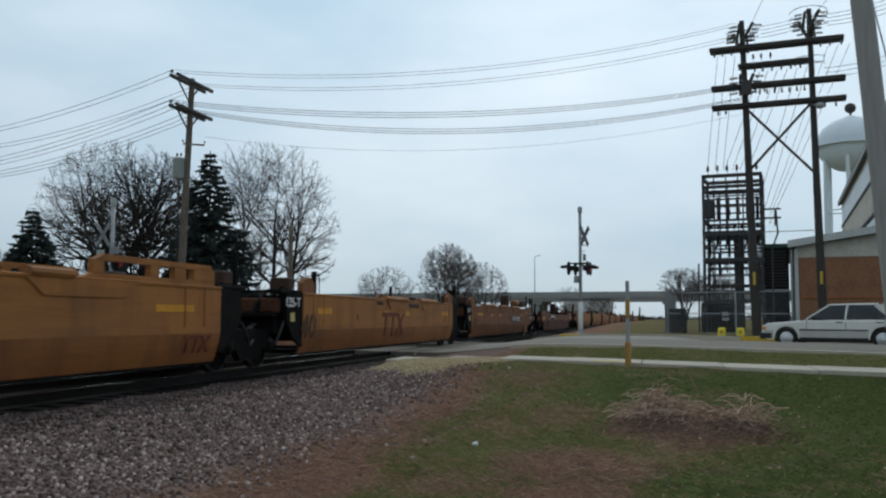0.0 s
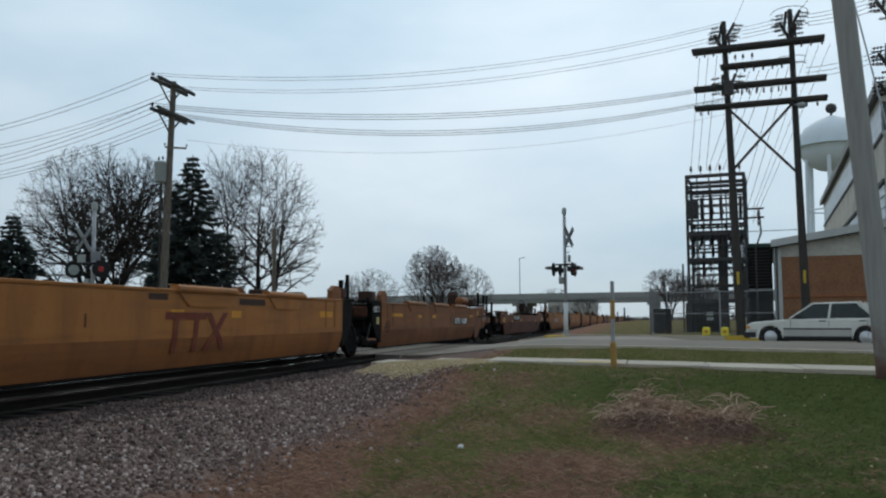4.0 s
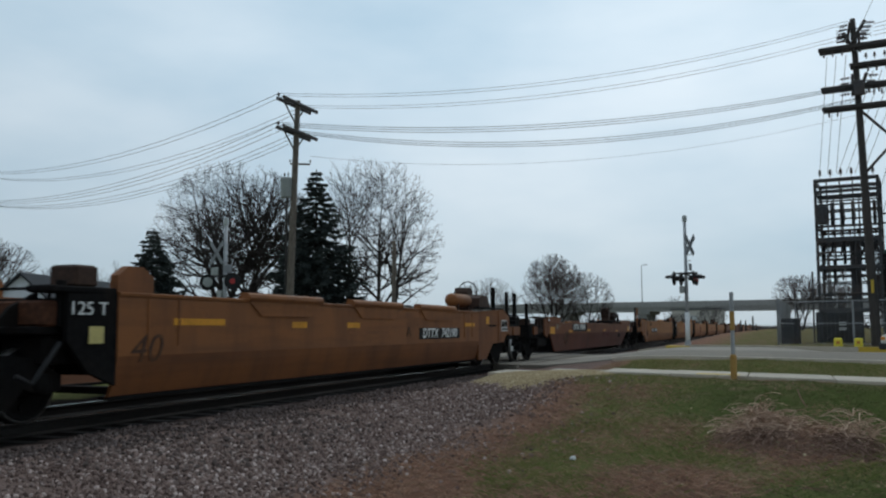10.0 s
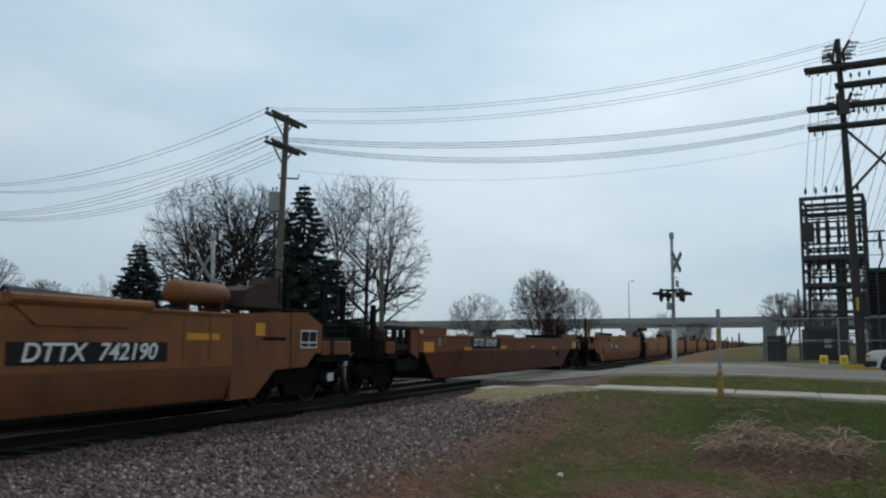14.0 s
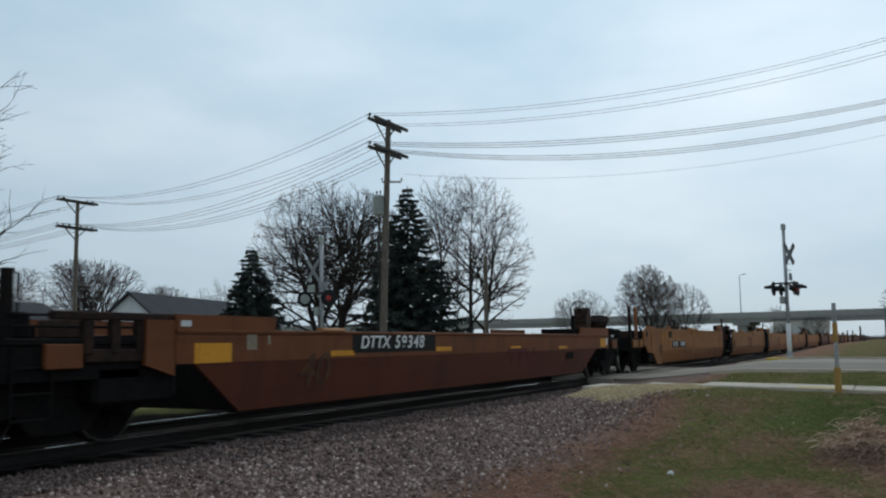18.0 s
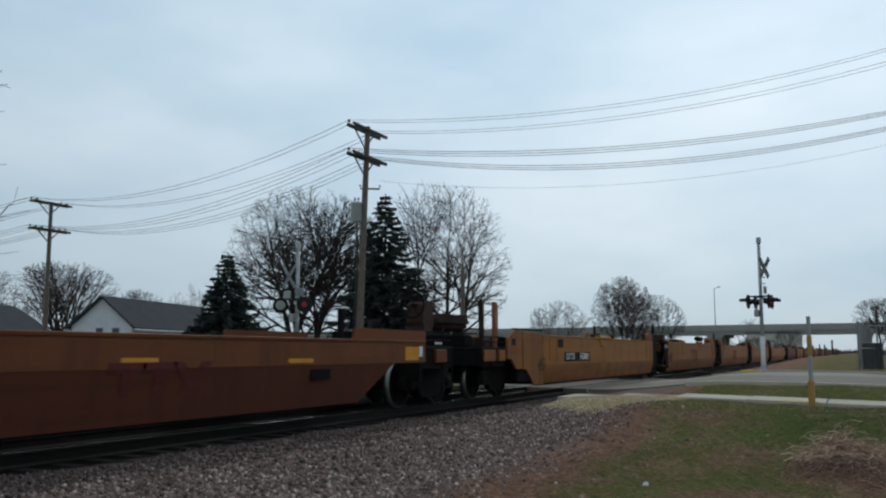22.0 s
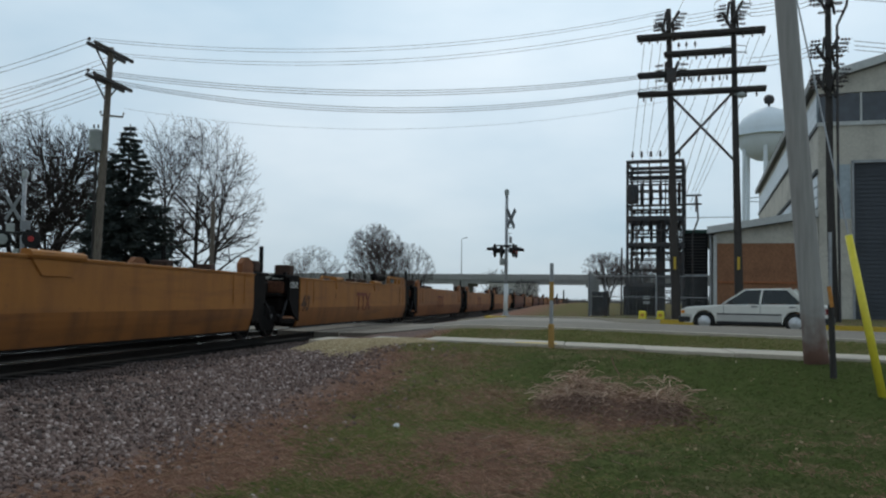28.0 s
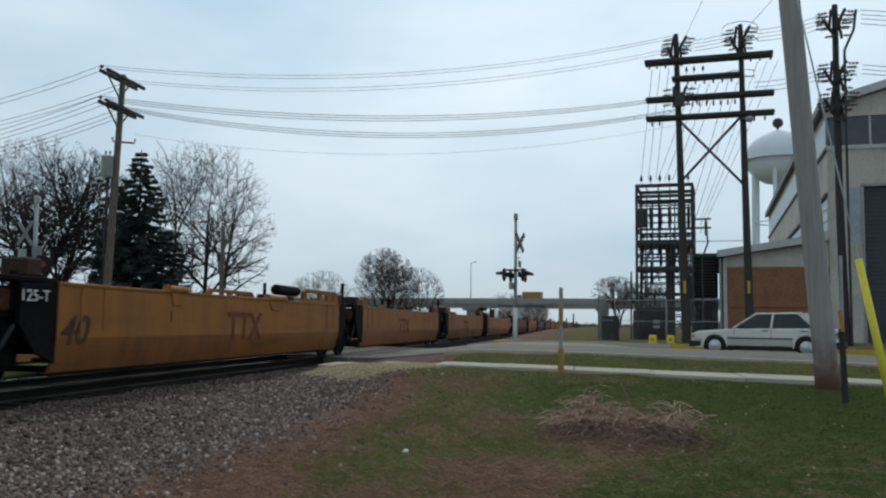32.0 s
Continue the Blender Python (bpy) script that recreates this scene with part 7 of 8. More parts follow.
part("windscreen", Geo().loft([[(0.58, -0.74, 0.905), (0.58, 0.74, 0.905), (1.24, 0.57, 1.37), (1.24, -0.57, 1.37)], [(0.60, -0.74, 0.905), (0.60, 0.74, 0.905), (1.26, 0.57, 1.37), (1.26, -0.57, 1.37)]]), CARGLASS, car, "windscreen")
part("rear_window", Geo().loft([[(3.08, -0.72, 0.94), (3.08, 0.72, 0.94), (2.56, 0.57, 1.385), (2.56, -0.57, 1.385)], [(3.06, -0.72, 0.94), (3.06, 0.72, 0.94), (2.54, 0.57, 1.385), (2.54, -0.57, 1.385)]]), CARGLASS, car, "rear window")
part("front_bumper", Geo().box(-0.84, -0.42, -0.868, 0.868, 0.27, 0.50, 0.04), CARTRIM, car, "dark front bumper")
part("rear_bumper", Geo().box(3.22, 3.82, -0.868, 0.868, 0.29, 0.52, 0.04), CARTRIM, car, "dark rear bumper")
part("grille", Geo().box(-0.79, -0.745, -0.32, 0.32, 0.54, 0.74, 0.015), CARTRIM, car, "dark grille")
part("floor_pan", Geo().box(-0.4, 3.4, -0.66, 0.66, 0.19, 0.30), CARTRIM, car)
part("dashboard", Geo().box(0.75, 1.15, -0.66, 0.66, 0.80, 1.0, 0.04), CARTRIM, car)
for x in (1.55, 2.5):
    for s in (-0.36, 0.36):
        part("seat", Geo().box(x, x + 0.16, s - 0.24, s + 0.24, 0.5, 1.2, 0.05), CARTRIM, car)
for x in (0.0, 2.8):
    for s in (-1, 1):
        w = part("wheel", Geo().lathe([(0.20, -0.09), (0.29, -0.10), (0.315, -0.07), (0.315, 0.07), (0.29, 0.10), (0.20, 0.09)], (x, s * 0.74, 0.315), "y", 20), TYRE, car, "black tyre", True)
        part("rim", Geo().lathe([(0.03, s * 0.115), (0.09, s * 0.11), (0.11, s * 0.09), (0.19, s * 0.10), (0.205, s * 0.085), (0.20, 0.0), (0.03, 0.0)], (x, s * 0.74, 0.315), "y", 20), CHROME, w, "silver wheel cover", True)

# ---- far things ----
tower = thing("water_tower", site(35.59, 157.73, 1.9), "pale blue-grey water tower tank on slender legs", "water tower")
tk = Geo().lathe([(0.3, 27.6), (2.6, 28.0), (4.6, 29.2), (5.8, 31.0), (6.0, 32.4), (6.0, 33.6), (5.9, 34.6), (4.9, 36.2), (3.0, 37.6), (1.2, 38.3), (0.3, 38.5)], (0, 0, 0), "z", 32)
tk = part("tank", tk, TOWERPAINT, tower, "", True)
part("ball", Geo().lathe([(0.1, 38.3), (0.25, 39.0), (0.85, 39.3), (1.05, 40.0), (0.8, 40.7), (0.1, 41.0)], (0.1, 0, 0), "z", 14), DARKSTEEL, tk, "dark ball on the tank top", True)
part("catwalk", Geo().lathe([(6.1, 32.3), (6.9, 32.3), (6.9, 32.42), (6.1, 32.42)], (0, 0, 0), "z", 32), TOWERPAINT, tk)
for z in (32.9, 33.5):
    part("rail_ring", Geo().path([(6.85 * math.cos(a), 6.85 * math.sin(a), z) for a in [i * math.pi / 16 for i in range(33)]], 0.05, 4), TOWERPAINT, tk)
for i in range(32):
    a = i * math.pi / 16
    part("rail_post", Geo().tube((6.85 * math.cos(a), 6.85 * math.sin(a), 32.4), (6.85 * math.cos(a), 6.85 * math.sin(a), 33.5), 0.05, n=4), TOWERPAINT, tk)
for i in range(6):
    a = i * math.pi / 3 + 0.35
    part("leg", Geo().tube((5.2 * math.cos(a), 5.2 * math.sin(a), -2.2), (4.9 * math.cos(a), 4.9 * math.sin(a), 30.0), 0.38, n=10), TOWERPAINT, tower)
    b = a + math.pi / 3
    for z in (10, 20):
        part("strut", Geo().tube((5.1 * math.cos(a), 5.1 * math.sin(a), z), (5.1 * math.cos(b), 5.1 * math.sin(b), z), 0.12, n=6), TOWERPAINT, tower)
part("riser", Geo().tube((0, 0, -2.2), (0, 0, 28), 0.6, n=12), TOWERPAINT, tower, "central riser pipe")

BY = 190
bridge = thing("overpass", site(0, BY), "distant grey concrete road bridge across the track", "bridge", kind="structure")
part("deck", Geo().box(-250, 560, -5, 5, 5.35, 6.6), BRIDGE, bridge)
part("parapet", Geo().box(-250, 560, -5.3, -5.0, 6.25, 7.75), BRIDGE, bridge)
part("parapet", Geo().box(-250, 560, 5.0, 5.3, 6.25, 7.75), BRIDGE, bridge)
for x, w in ((-31.2, 2.2), (-52, 2.2), (1.65, 1.0), (24, 2.2), (-74, 2.2)):
    for y in (-3.5, 0, 3.5):
        part("column", Geo().box(x - w / 2, x + w / 2, y - 0.6, y + 0.6, -0.3, 5.0), BRIDGE, bridge)
    part("pier_cap", Geo().box(x - w * 0.9, x + w * 0.9, -4.8, 4.8, 4.6, 5.35), BRIDGE, bridge)
street = thing("street_lamp", site(-31.5, BY - 4.3, 7.75), "slim grey street lamp on the bridge", "street lamp")
part("column", Geo().tube((0, 0, -0.1), (0, 0, 9.3), 0.13, 0.08, n=8), GALV, street)
part("lamp_arm", Geo().tube((0, 0, 9.2), (1.0, 0, 9.5), 0.06, n=6), GALV, street)
part("lamp_head", Geo().box(0.8, 1.5, -0.15, 0.15, 9.4, 9.6, 0.03), GALV, street)
shed = thing("trackside_building", site(-16.2, 168), "distant grey trackside building under the bridge", "building")
part("wall", Geo().box(-5.0, 5.0, -3, 3, -0.3, 5.1), STUCCO, shed)
part("roof", Geo().box(-5.3, 5.3, -3.3, 3.3, 5.1, 5.4, 0.05), ROOFGREY, shed)
part("window", Geo().box(-1.0, 0.4, -3.03, -2.98, 2.6, 3.8), FASCIA, shed, "pale window")
for i in range(6):
    c = thing("parked_van", pose(*plan(-23.9 + i * 1.15, 146 + i * 4.6), 0), "distant pale parked vehicle beyond the train", "vehicle", "distant parked vehicles")
    part("body", Geo().box(-1.0, 1.0, -2.2, 2.2, 0.35, 2.30 + 0.15 * (i % 2), 0.2), (SIGNWHITE, REDMARK)[i % 2], c)
    for x in (-0.85, 0.85):
        for y in (-1.4, 1.4):
            part("wheel", Geo().lathe([(0.1, -0.1), (0.36, -0.1), (0.36, 0.1), (0.1, 0.1)], (x, y, 0.35), "x", 10), TYRE, c)
bus = thing("box_truck", site(60, BY - 2.0, 6.6), "yellow box truck with a white cab driving over the bridge", "truck")
part("box_body", Geo().box(-1.4, 3.4, -1.2, 1.2, 0.75, 3.0, 0.08), OCHRE, bus, "yellow box body")
part("cab", Geo().box(-2.9, -1.5, -1.05, 1.05, 0.5, 2.3, 0.2), SIGNWHITE, bus, "white cab")
part("window", Geo().box(-2.6, -1.8, -1.07, -1.04, 1.45, 2.05), GLASSDARK, bus, "dark side window")
part("chassis", Geo().box(-2.6, 3.3, -0.5, 0.5, 0.45, 0.75), BLACK, bus)
for x in (-2.2, 2.2):
    for y in (-1.0, 1.0):
        part("wheel", Geo().lathe([(0.1, -0.14), (0.48, -0.14), (0.48, 0.14), (0.1, 0.14)], (x, y, 0.48), "y", 14), TYRE, bus, "black tyre")

for x, y, h in ((-3.5, 120, 2.95), (-5.3, 140, 2.5), (-7.0, 160, 2.8), (-2.6, 104, 1.6)):
    solid("trackside_post", Geo().lathe([(0.16, -0.3), (0.14, h * 0.6), (0.11, h), (0.04, h + 0.03)], spot(x, y, 0), "z", 8), DARKWOOD, "distant dark post beside the track", "post", "distant trackside posts")

# ---- houses beyond the track ----


def house(x, y, heading, w, d, eave, ridge, label, walls=SIDING, windows=True):
    h = thing("house", pose(*plan(x, y), -0.2, 0, 0, heading), label, "house", "houses beyond the track")
    q = Geo()
    q.prism([(-w / 2, 0), (w / 2, 0), (w / 2, eave), (0, ridge), (-w / 2, eave)], "y", 0, 0.25)
    part("gable_wall", q, walls, h)
    q = Geo()
    q.prism([(-w / 2, 0), (w / 2, 0), (w / 2, eave), (0, ridge), (-w / 2, eave)], "y", d - 0.25, d)
    part("gable_wall", q, walls, h)
    for s in (-1, 1):
        part("side_wall", Geo().box(min(s * w / 2, s * (w / 2 - 0.25)), max(s * w / 2, s * (w / 2 - 0.25)), 0.25, d - 0.25, 0, eave), walls, h)
        q = Geo()
        e, k = w / 2 + 0.35, 0.16
        sl_ = (ridge - eave) / (w / 2)
        q.prism([(0, ridge + 0.02), (s * e, eave - 0.35 * sl_ + 0.02), (s * e, eave - 0.35 * sl_ + 0.02 + k), (0, ridge + 0.02 + k)], "y", -0.35, d + 0.35)
        rf = part("roof_slope", q, SHINGLE, h, "dark grey shingled roof slope")
        for i in range(12):
            t0, t1 = i / 12, (i + 1) / 12
            xa, xb = s * e * t0, s * e * t1
            za, zb_ = lerp(ridge + 0.02 + k, eave - 0.35 * sl_ + 0.02 + k, t0), lerp(ridge + 0.02 + k, eave - 0.35 * sl_ + 0.02 + k, t1)
            q = Geo()
            q.prism([(xa, za + 0.002), (xb, zb_ + 0.03), (xb, zb_ + 0.002)], "y", -0.36, d + 0.36)
            part("shingle_course", q, SHINGLE, rf)
        part("gutter", Geo().box(s * e - 0.06, s * e + 0.06, -0.35, d + 0.35, eave - 0.35 * sl_ - 0.04, eave - 0.35 * sl_ + 0.08, 0.02), FASCIA, h, "white gutter")
    n = int(eave / 0.16)
    for i in range(n):
        part("siding_board", Geo().box(-w / 2 + 0.02, w / 2 - 0.02, -0.02, 0.002, i * 0.16, i * 0.16 + 0.15), walls, h)
    if windows:
        for xx in (-0.15, 1.15):
            wd = part("window", Geo().box(xx - 0.28, xx + 0.28, -0.05, -0.02, eave - 0.95, eave - 0.15), GLASSDARK, h, "dark window")
            for a, b, c, e2 in ((xx - 0.34, xx - 0.28, eave - 1.0, eave - 0.09), (xx + 0.28, xx + 0.34, eave - 1.0, eave - 0.09)):
                part("window_frame", Geo().box(a, b, -0.07, -0.02, c, e2), FASCIA, wd)
    return h


house(-50.6, 34.41, 15.5, 4.9, 16.0, 3.25, 5.35, "white sided house with a dark grey gable roof")
house(-59.4, 27.1, 17, 6.5, 9, 2.9, 4.9, "pale house with a grey roof at the edge of the trees", windows=False)

# ---- trees ----


def bare_tree(x, y, height, seed, label, width=8.0, low=0.14, stems=1, fan=0.3, r_tip=0.011, bark=BARK, twig=TWIG, trunk_r=0.2, dense=1.0, rise=0.06, twig_len=0.5, spread=1.0):
    """A bare tree grown limb by limb: stems carry limbs, limbs carry branches, branches carry twigs, all kept inside a lobed crown."""
    rng = random.Random(seed)
    t = thing("bare_tree", pose(*plan(x, y), ground_z(x, y) - 0.1), label, "tree", "bare trees")
    zc, hz, hw = height * (0.5 + low / 2), height * (0.5 - low / 2), width / 2
    crown, stem = Geo(), Geo()
    ph = [rng.uniform(0, 6.28) for _ in range(3)]

    def reach(p, d):
        """How far a limb from p along d may go before it leaves the crown."""
        a, b, c = 0.0, 0.0, -1.0
        for o, e, h in ((p.x, d.x, hw), (p.y, d.y, hw), (p.z - zc, d.z, hz)):
            a, b, c = a + (e / h) ** 2, b + 2 * o * e / h ** 2, c + (o / h) ** 2
        disc = b * b - 4 * a * c
        s = (-b + math.sqrt(disc)) / (2 * a) if disc > 0 else 0.0
        az = math.atan2(p.y + d.y * s, p.x + d.x * s)
        return s * (0.88 + 0.10 * math.sin(3 * az + ph[0]) + 0.09 * math.sin(5 * az + 0.9 * p.z + ph[1]) + 0.07 * math.sin(2.3 * p.z + 2 * az + ph[2]))

    def grow(p, d, L, r, level):
        n = (7, 6, 4, 3, 1)[level]
        pts, dirs, rads = [p], [d], [r]
        end = max(r_tip * 0.7, r * (0.35 if level < 3 else 0.6))
        for i in range(n):
            w = Vector((rng.uniform(-1, 1), rng.uniform(-1, 1), rng.uniform(-0.8, 0.8))) * (0.05, 0.10, 0.13, 0.14, 0.12)[level]
            d = (d + w + Vector((0, 0, rise if level in (1, 2) else 0.0))).normalized()
            p = p + d * (L / n)
            pts.append(p)
            dirs.append(d)
            rads.append(r + (end - r) * (i + 1) / n)
            q = stem if rads[i] > 0.035 else crown
            q.tube(pts[i], p, rads[i], rads[i + 1], n=6 if q is stem else 3, caps=False)
        if level == 4:
            return
        gap = (0.66, 0.70, 0.42, 0.23)[level] / dense
        first = (0.3 if stems == 1 else 0.22) if level == 0 else 0.22
        m = max(2, int(L * (1 - first) / gap))
        turn = rng.uniform(0, 6.28)
        for k in range(m + 1):
            f = first + (1 - first) * (k + rng.uniform(-0.3, 0.3)) / m if k < m else 1.0
            f = min(1.0, max(0.1, f))
            i = min(n - 1, int(f * n))
            c = pts[i].lerp(pts[i + 1], f * n - i)
            rr = rads[i] + (rads[i + 1] - rads[i]) * (f * n - i)
            base = dirs[i]
            u = base.orthogonal().normalized()
            turn += 2.4
            side = u * math.cos(turn) + base.cross(u) * math.sin(turn)
            open_ = math.radians(rng.uniform(26, 54) * spread * (1.15 - 0.40 * f)) if k < m else math.radians(rng.uniform(5, 30))
            e = (base * math.cos(open_) + side * math.sin(open_)).normalized()
            if level >= 1 and e.z < -0.35:
                e.z *= 0.3
                e.normalize()
            room = reach(c, e)
            want = (height * 0.55, L * (0.72 - 0.30 * f), L * (0.66 - 0.2 * f), twig_len)[level] * rng.uniform(0.7, 1.2)
            room = min(room, want) if level > 0 else room * rng.uniform(0.72, 1.0)
            if room > (0.5, 0.3, 0.15, 0.1)[level]:
                grow(c, e, room, max(r_tip, min(rr * 0.75, (0.50, 0.70, 0.68, 0.65)[level] * rr + 0.004 * room)), level + 1)

    for k in range(stems):
        a = 2 * math.pi * (k + rng.uniform(0, 0.6)) / stems
        o = Vector((math.cos(a), math.sin(a), 0))
        lean = (o * (fan if stems > 1 else 0.04) + Vector((0, 0, 1))).normalized()
        p = o * (0.0 if stems == 1 else trunk_r * 1.2)
        L = height * (0.62 if stems == 1 else 0.55)
        grow(p, lean, L, trunk_r * rng.uniform(0.8, 1.0), 0)
    part("trunk", stem, bark, t, "dark trunk and main limbs")
    tagged(part("crown", crown, twig, t), kind="stuff")
    return t


def spruce(x, y, height, width, seed, label, needles=NEEDLE, layers=26, gap=0.0):
    """Whorls of drooping boughs, each with many small sprays of needles."""
    rng = random.Random(seed)
    t = thing("spruce_tree", pose(*plan(x, y), ground_z(x, y) - 0.05), label, "tree", "spruces")
    q = Geo().tube((0, 0, -0.1), (0, 0, height * 0.985), 0.16, 0.02, n=8)
    part("trunk", q, BARK, t)
    boughs, spray = Geo(), Geo()
    for i in range(layers):
        f = i / layers
        z = height * (0.05 + 0.94 * f)
        R = width / 2 * (1 - f) ** 0.86 + 0.10
        n = max(4, int(11 - 6 * f))
        for k in range(n):
            a = 2 * math.pi * (k + rng.uniform(-0.4, 0.4)) / n + i * 0.9
            L = R * rng.uniform(0.72, 1.16)
            if rng.random() < gap:
                continue
            d = Vector((math.cos(a), math.sin(a), 0))
            p0 = Vector((0, 0, z))
            p1 = p0 + d * L * 0.6 + Vector((0, 0, -0.16 * L))
            p2 = p0 + d * L + Vector((0, 0, -0.13 * L))
            boughs.tube(p0, p1, 0.022, 0.014, n=3, caps=False)
            boughs.tube(p1, p2, 0.014, 0.005, n=3, caps=False)
            m = max(12, int(L * 44))
            for j in range(m):
                s = rng.uniform(0.12, 1.0)
                c = p0.lerp(p1, s / 0.6) if s < 0.6 else p1.lerp(p2, (s - 0.6) / 0.4)
                side = d.cross(Vector((0, 0, 1))) * rng.uniform(-1, 1)
                e = (side * 0.9 + d * rng.uniform(0.2, 0.8) + Vector((0, 0, rng.uniform(-0.75, 0.25)))).normalized() * rng.uniform(0.2, 0.48) * (0.6 + 0.5 * (1 - f))
                w = e.cross(Vector((rng.uniform(-1, 1), rng.uniform(-1, 1), 1))).normalized() * rng.uniform(0.045, 0.095)
                spray.add([c - w, c + w, c + e + w * 0.3, c + e - w * 0.3], [(0, 1, 2, 3)])
                u = w.cross(e).normalized() * w.length
                spray.add([c - u, c + u, c + e * 0.85 + u * 0.3, c + e * 0.85 - u * 0.3], [(0, 1, 2, 3)])
    tagged(part("bough_frame", boughs, BARK, t), kind="stuff")
    tagged(part("crown", spray, needles, t), kind="stuff")
    return t


def polar(az, r):
    return r * math.sin(radians(az)), r * math.cos(radians(az))


def tree_at(az, far, height, seed, label, **k):
    x, y = polar(az, far)
    return bare_tree(x, y, height, seed, label, **k)


tree_at(-41.7, 50, 12.6, 3, "broad bare tree with a dense round crown of fine twigs", width=11.4, low=0.03, stems=3, fan=0.34, trunk_r=0.25, rise=-0.006, dense=1.20, r_tip=0.0125, twig_len=0.5, spread=1.15)
tree_at(-32.9, 47, 13.6, 11, "tall slender bare tree with upright limbs", width=6.0, low=0.2, trunk_r=0.17, rise=0.05, dense=1.32, r_tip=0.0115, twig_len=0.45, spread=1.1)
tree_at(-30.2, 48, 12.9, 19, "bare tree with spreading, drooping outer limbs", width=8.3, low=0.13, stems=2, fan=0.22, trunk_r=0.20, rise=-0.010, dense=1.22, r_tip=0.0115, twig_len=0.5, spread=1.15)
tree_at(-36.9, 58, 13.2, 23, "thin bare tree behind the spruce", width=5.0, twig=TWIG_GREY, trunk_r=0.13, dense=1.1)
tree_at(-58.3, 88, 11.0, 31, "broad bare tree behind the house", width=13, stems=3, twig=TWIG_RED, r_tip=0.022, twig_len=0.8, trunk_r=0.3, dense=0.85)
tree_at(-62.6, 80, 9.0, 37, "bare tree behind the house", width=9, stems=2, twig=TWIG_RED, r_tip=0.02, twig_len=0.8, dense=0.85)
tree_at(-53.8, 95, 8.8, 41, "low bare tree behind the house", width=10, stems=3, twig=TWIG_RED, r_tip=0.024, twig_len=0.8)
tree_at(-49.7, 75, 8.0, 43, "pale bare shrub tree beside the house", width=6, stems=3, twig=TWIG_GREY, r_tip=0.012, trunk_r=0.1)
tree_at(-21.6, 84, 7.4, 47, "pale fan-shaped bare shrub tree", width=7.6, low=0.05, stems=6, fan=0.5, twig=TWIG_GREY, bark=TWIG_GREY, r_tip=0.013, twig_len=0.6, trunk_r=0.06, dense=0.9)
tree_at(-16.5, 86, 10.3, 53, "dense round bare tree of purple-brown twigs", width=7.8, low=0.04, stems=4, fan=0.4, twig=TWIG_RED, r_tip=0.018, twig_len=0.6, trunk_r=0.12, dense=1.15)
tree_at(-13.9, 88, 8.2, 59, "bare tree of fine brown twigs", width=6.8, low=0.05, stems=3, fan=0.4, twig=TWIG_GREY, r_tip=0.015, twig_len=0.6, trunk_r=0.12)
tree_at(1.55, 110, 7.8, 61, "small bare tree beyond the bridge end", width=7.6, low=0.3, stems=2, twig=TWIG_RED, r_tip=0.022, twig_len=0.8, dense=1.2)
tree_at(3.8, 125, 7.8, 67, "small bare tree by the far road", width=7.6, low=0.3, stems=2, twig=TWIG_RED, r_tip=0.022, twig_len=0.8, dense=1.15)
tree_at(-4.6, 162, 6.4, 79, "bare scrub tree below the bridge", width=7, low=0.03, stems=4, fan=0.4, twig=TWIG_GREY, r_tip=0.03, twig_len=0.8, dense=0.7, trunk_r=0.12)
tree_at(-6.9, 164, 4.8, 83, "low bare scrub below the bridge", width=5, low=0.03, stems=4, fan=0.4, twig=TWIG_GREY, r_tip=0.03, twig_len=0.8, dense=0.7, trunk_r=0.1)
tree_at(-7.0, 215, 10.8, 71, "distant bare tree beyond the bridge", width=10, stems=2, twig=TWIG_GREY, r_tip=0.035, twig_len=1.2, dense=0.6)
tree_at(-67.6, 27, 11.2, 73, "bare tree at the end of the row, its twigs reaching out", width=7.5, r_tip=0.008, twig_len=0.45)
x_, y_ = polar(-35.5, 43)
spruce(x_, y_, 11.2, 7.9, 5, "tall dark spruce with a ragged outline", NEEDLE_DARK, 36, 0.12)
x_, y_ = polar(-47.5, 44)
spruce(x_, y_, 7.15, 5.5, 9, "dense dark young spruce beside the house", NEEDLE_DARK, 28, 0.0)

# far hedge line under the horizon, both sides of the track
rng = random.Random(81)
q = Geo()
for i in range(1100):
    if i > 900:
        x, y = rng.uniform(-9, 16), rng.uniform(260, 340)
    elif i % 3:
        x, y = rng.uniform(-170, -24), rng.uniform(190, 330)
    else:
        x, y = rng.uniform(14, 150), rng.uniform(140, 300)
    h = rng.uniform(2.0, 5.5) if i < 900 else rng.uniform(1.0, 2.6)
    for k in range(9):
        a = rng.uniform(0, 6.28)
        p = Vector((x, y, 0))
        e = p + Vector((math.cos(a) * h * 0.5, math.sin(a) * h * 0.5, h * rng.uniform(0.5, 1.0)))
        q.tube(p, e, 0.12, 0.03, n=3, caps=False)
LAY[0] = GRID
solid("far_woods", q, TWIG_GREY, "distant bare hedges and scrub", "hedge", kind="stuff")

LAY[0] = None

# ---- ballast, gravel, grass and litter ----
rng = random.Random(7)


def pebble(q, c, s, rng):
    """A rough stone: eight corners pulled about, with cut ends."""
    pts, c = [], spot(*c)
    for z, k in ((-0.45, 0.62), (0.0, 1.0), (0.45, 0.6)):
        a0 = rng.uniform(0, 1.5)
        pts.append([(c[0] + s * k * rng.uniform(0.38, 0.62) * math.cos(a0 + i * math.pi / 2), c[1] + s * k * rng.uniform(0.38, 0.62) * math.sin(a0 + i * math.pi / 2), c[2] + s * z * rng.uniform(0.6, 1.0)) for i in range(4)])
    q.loft(pts)


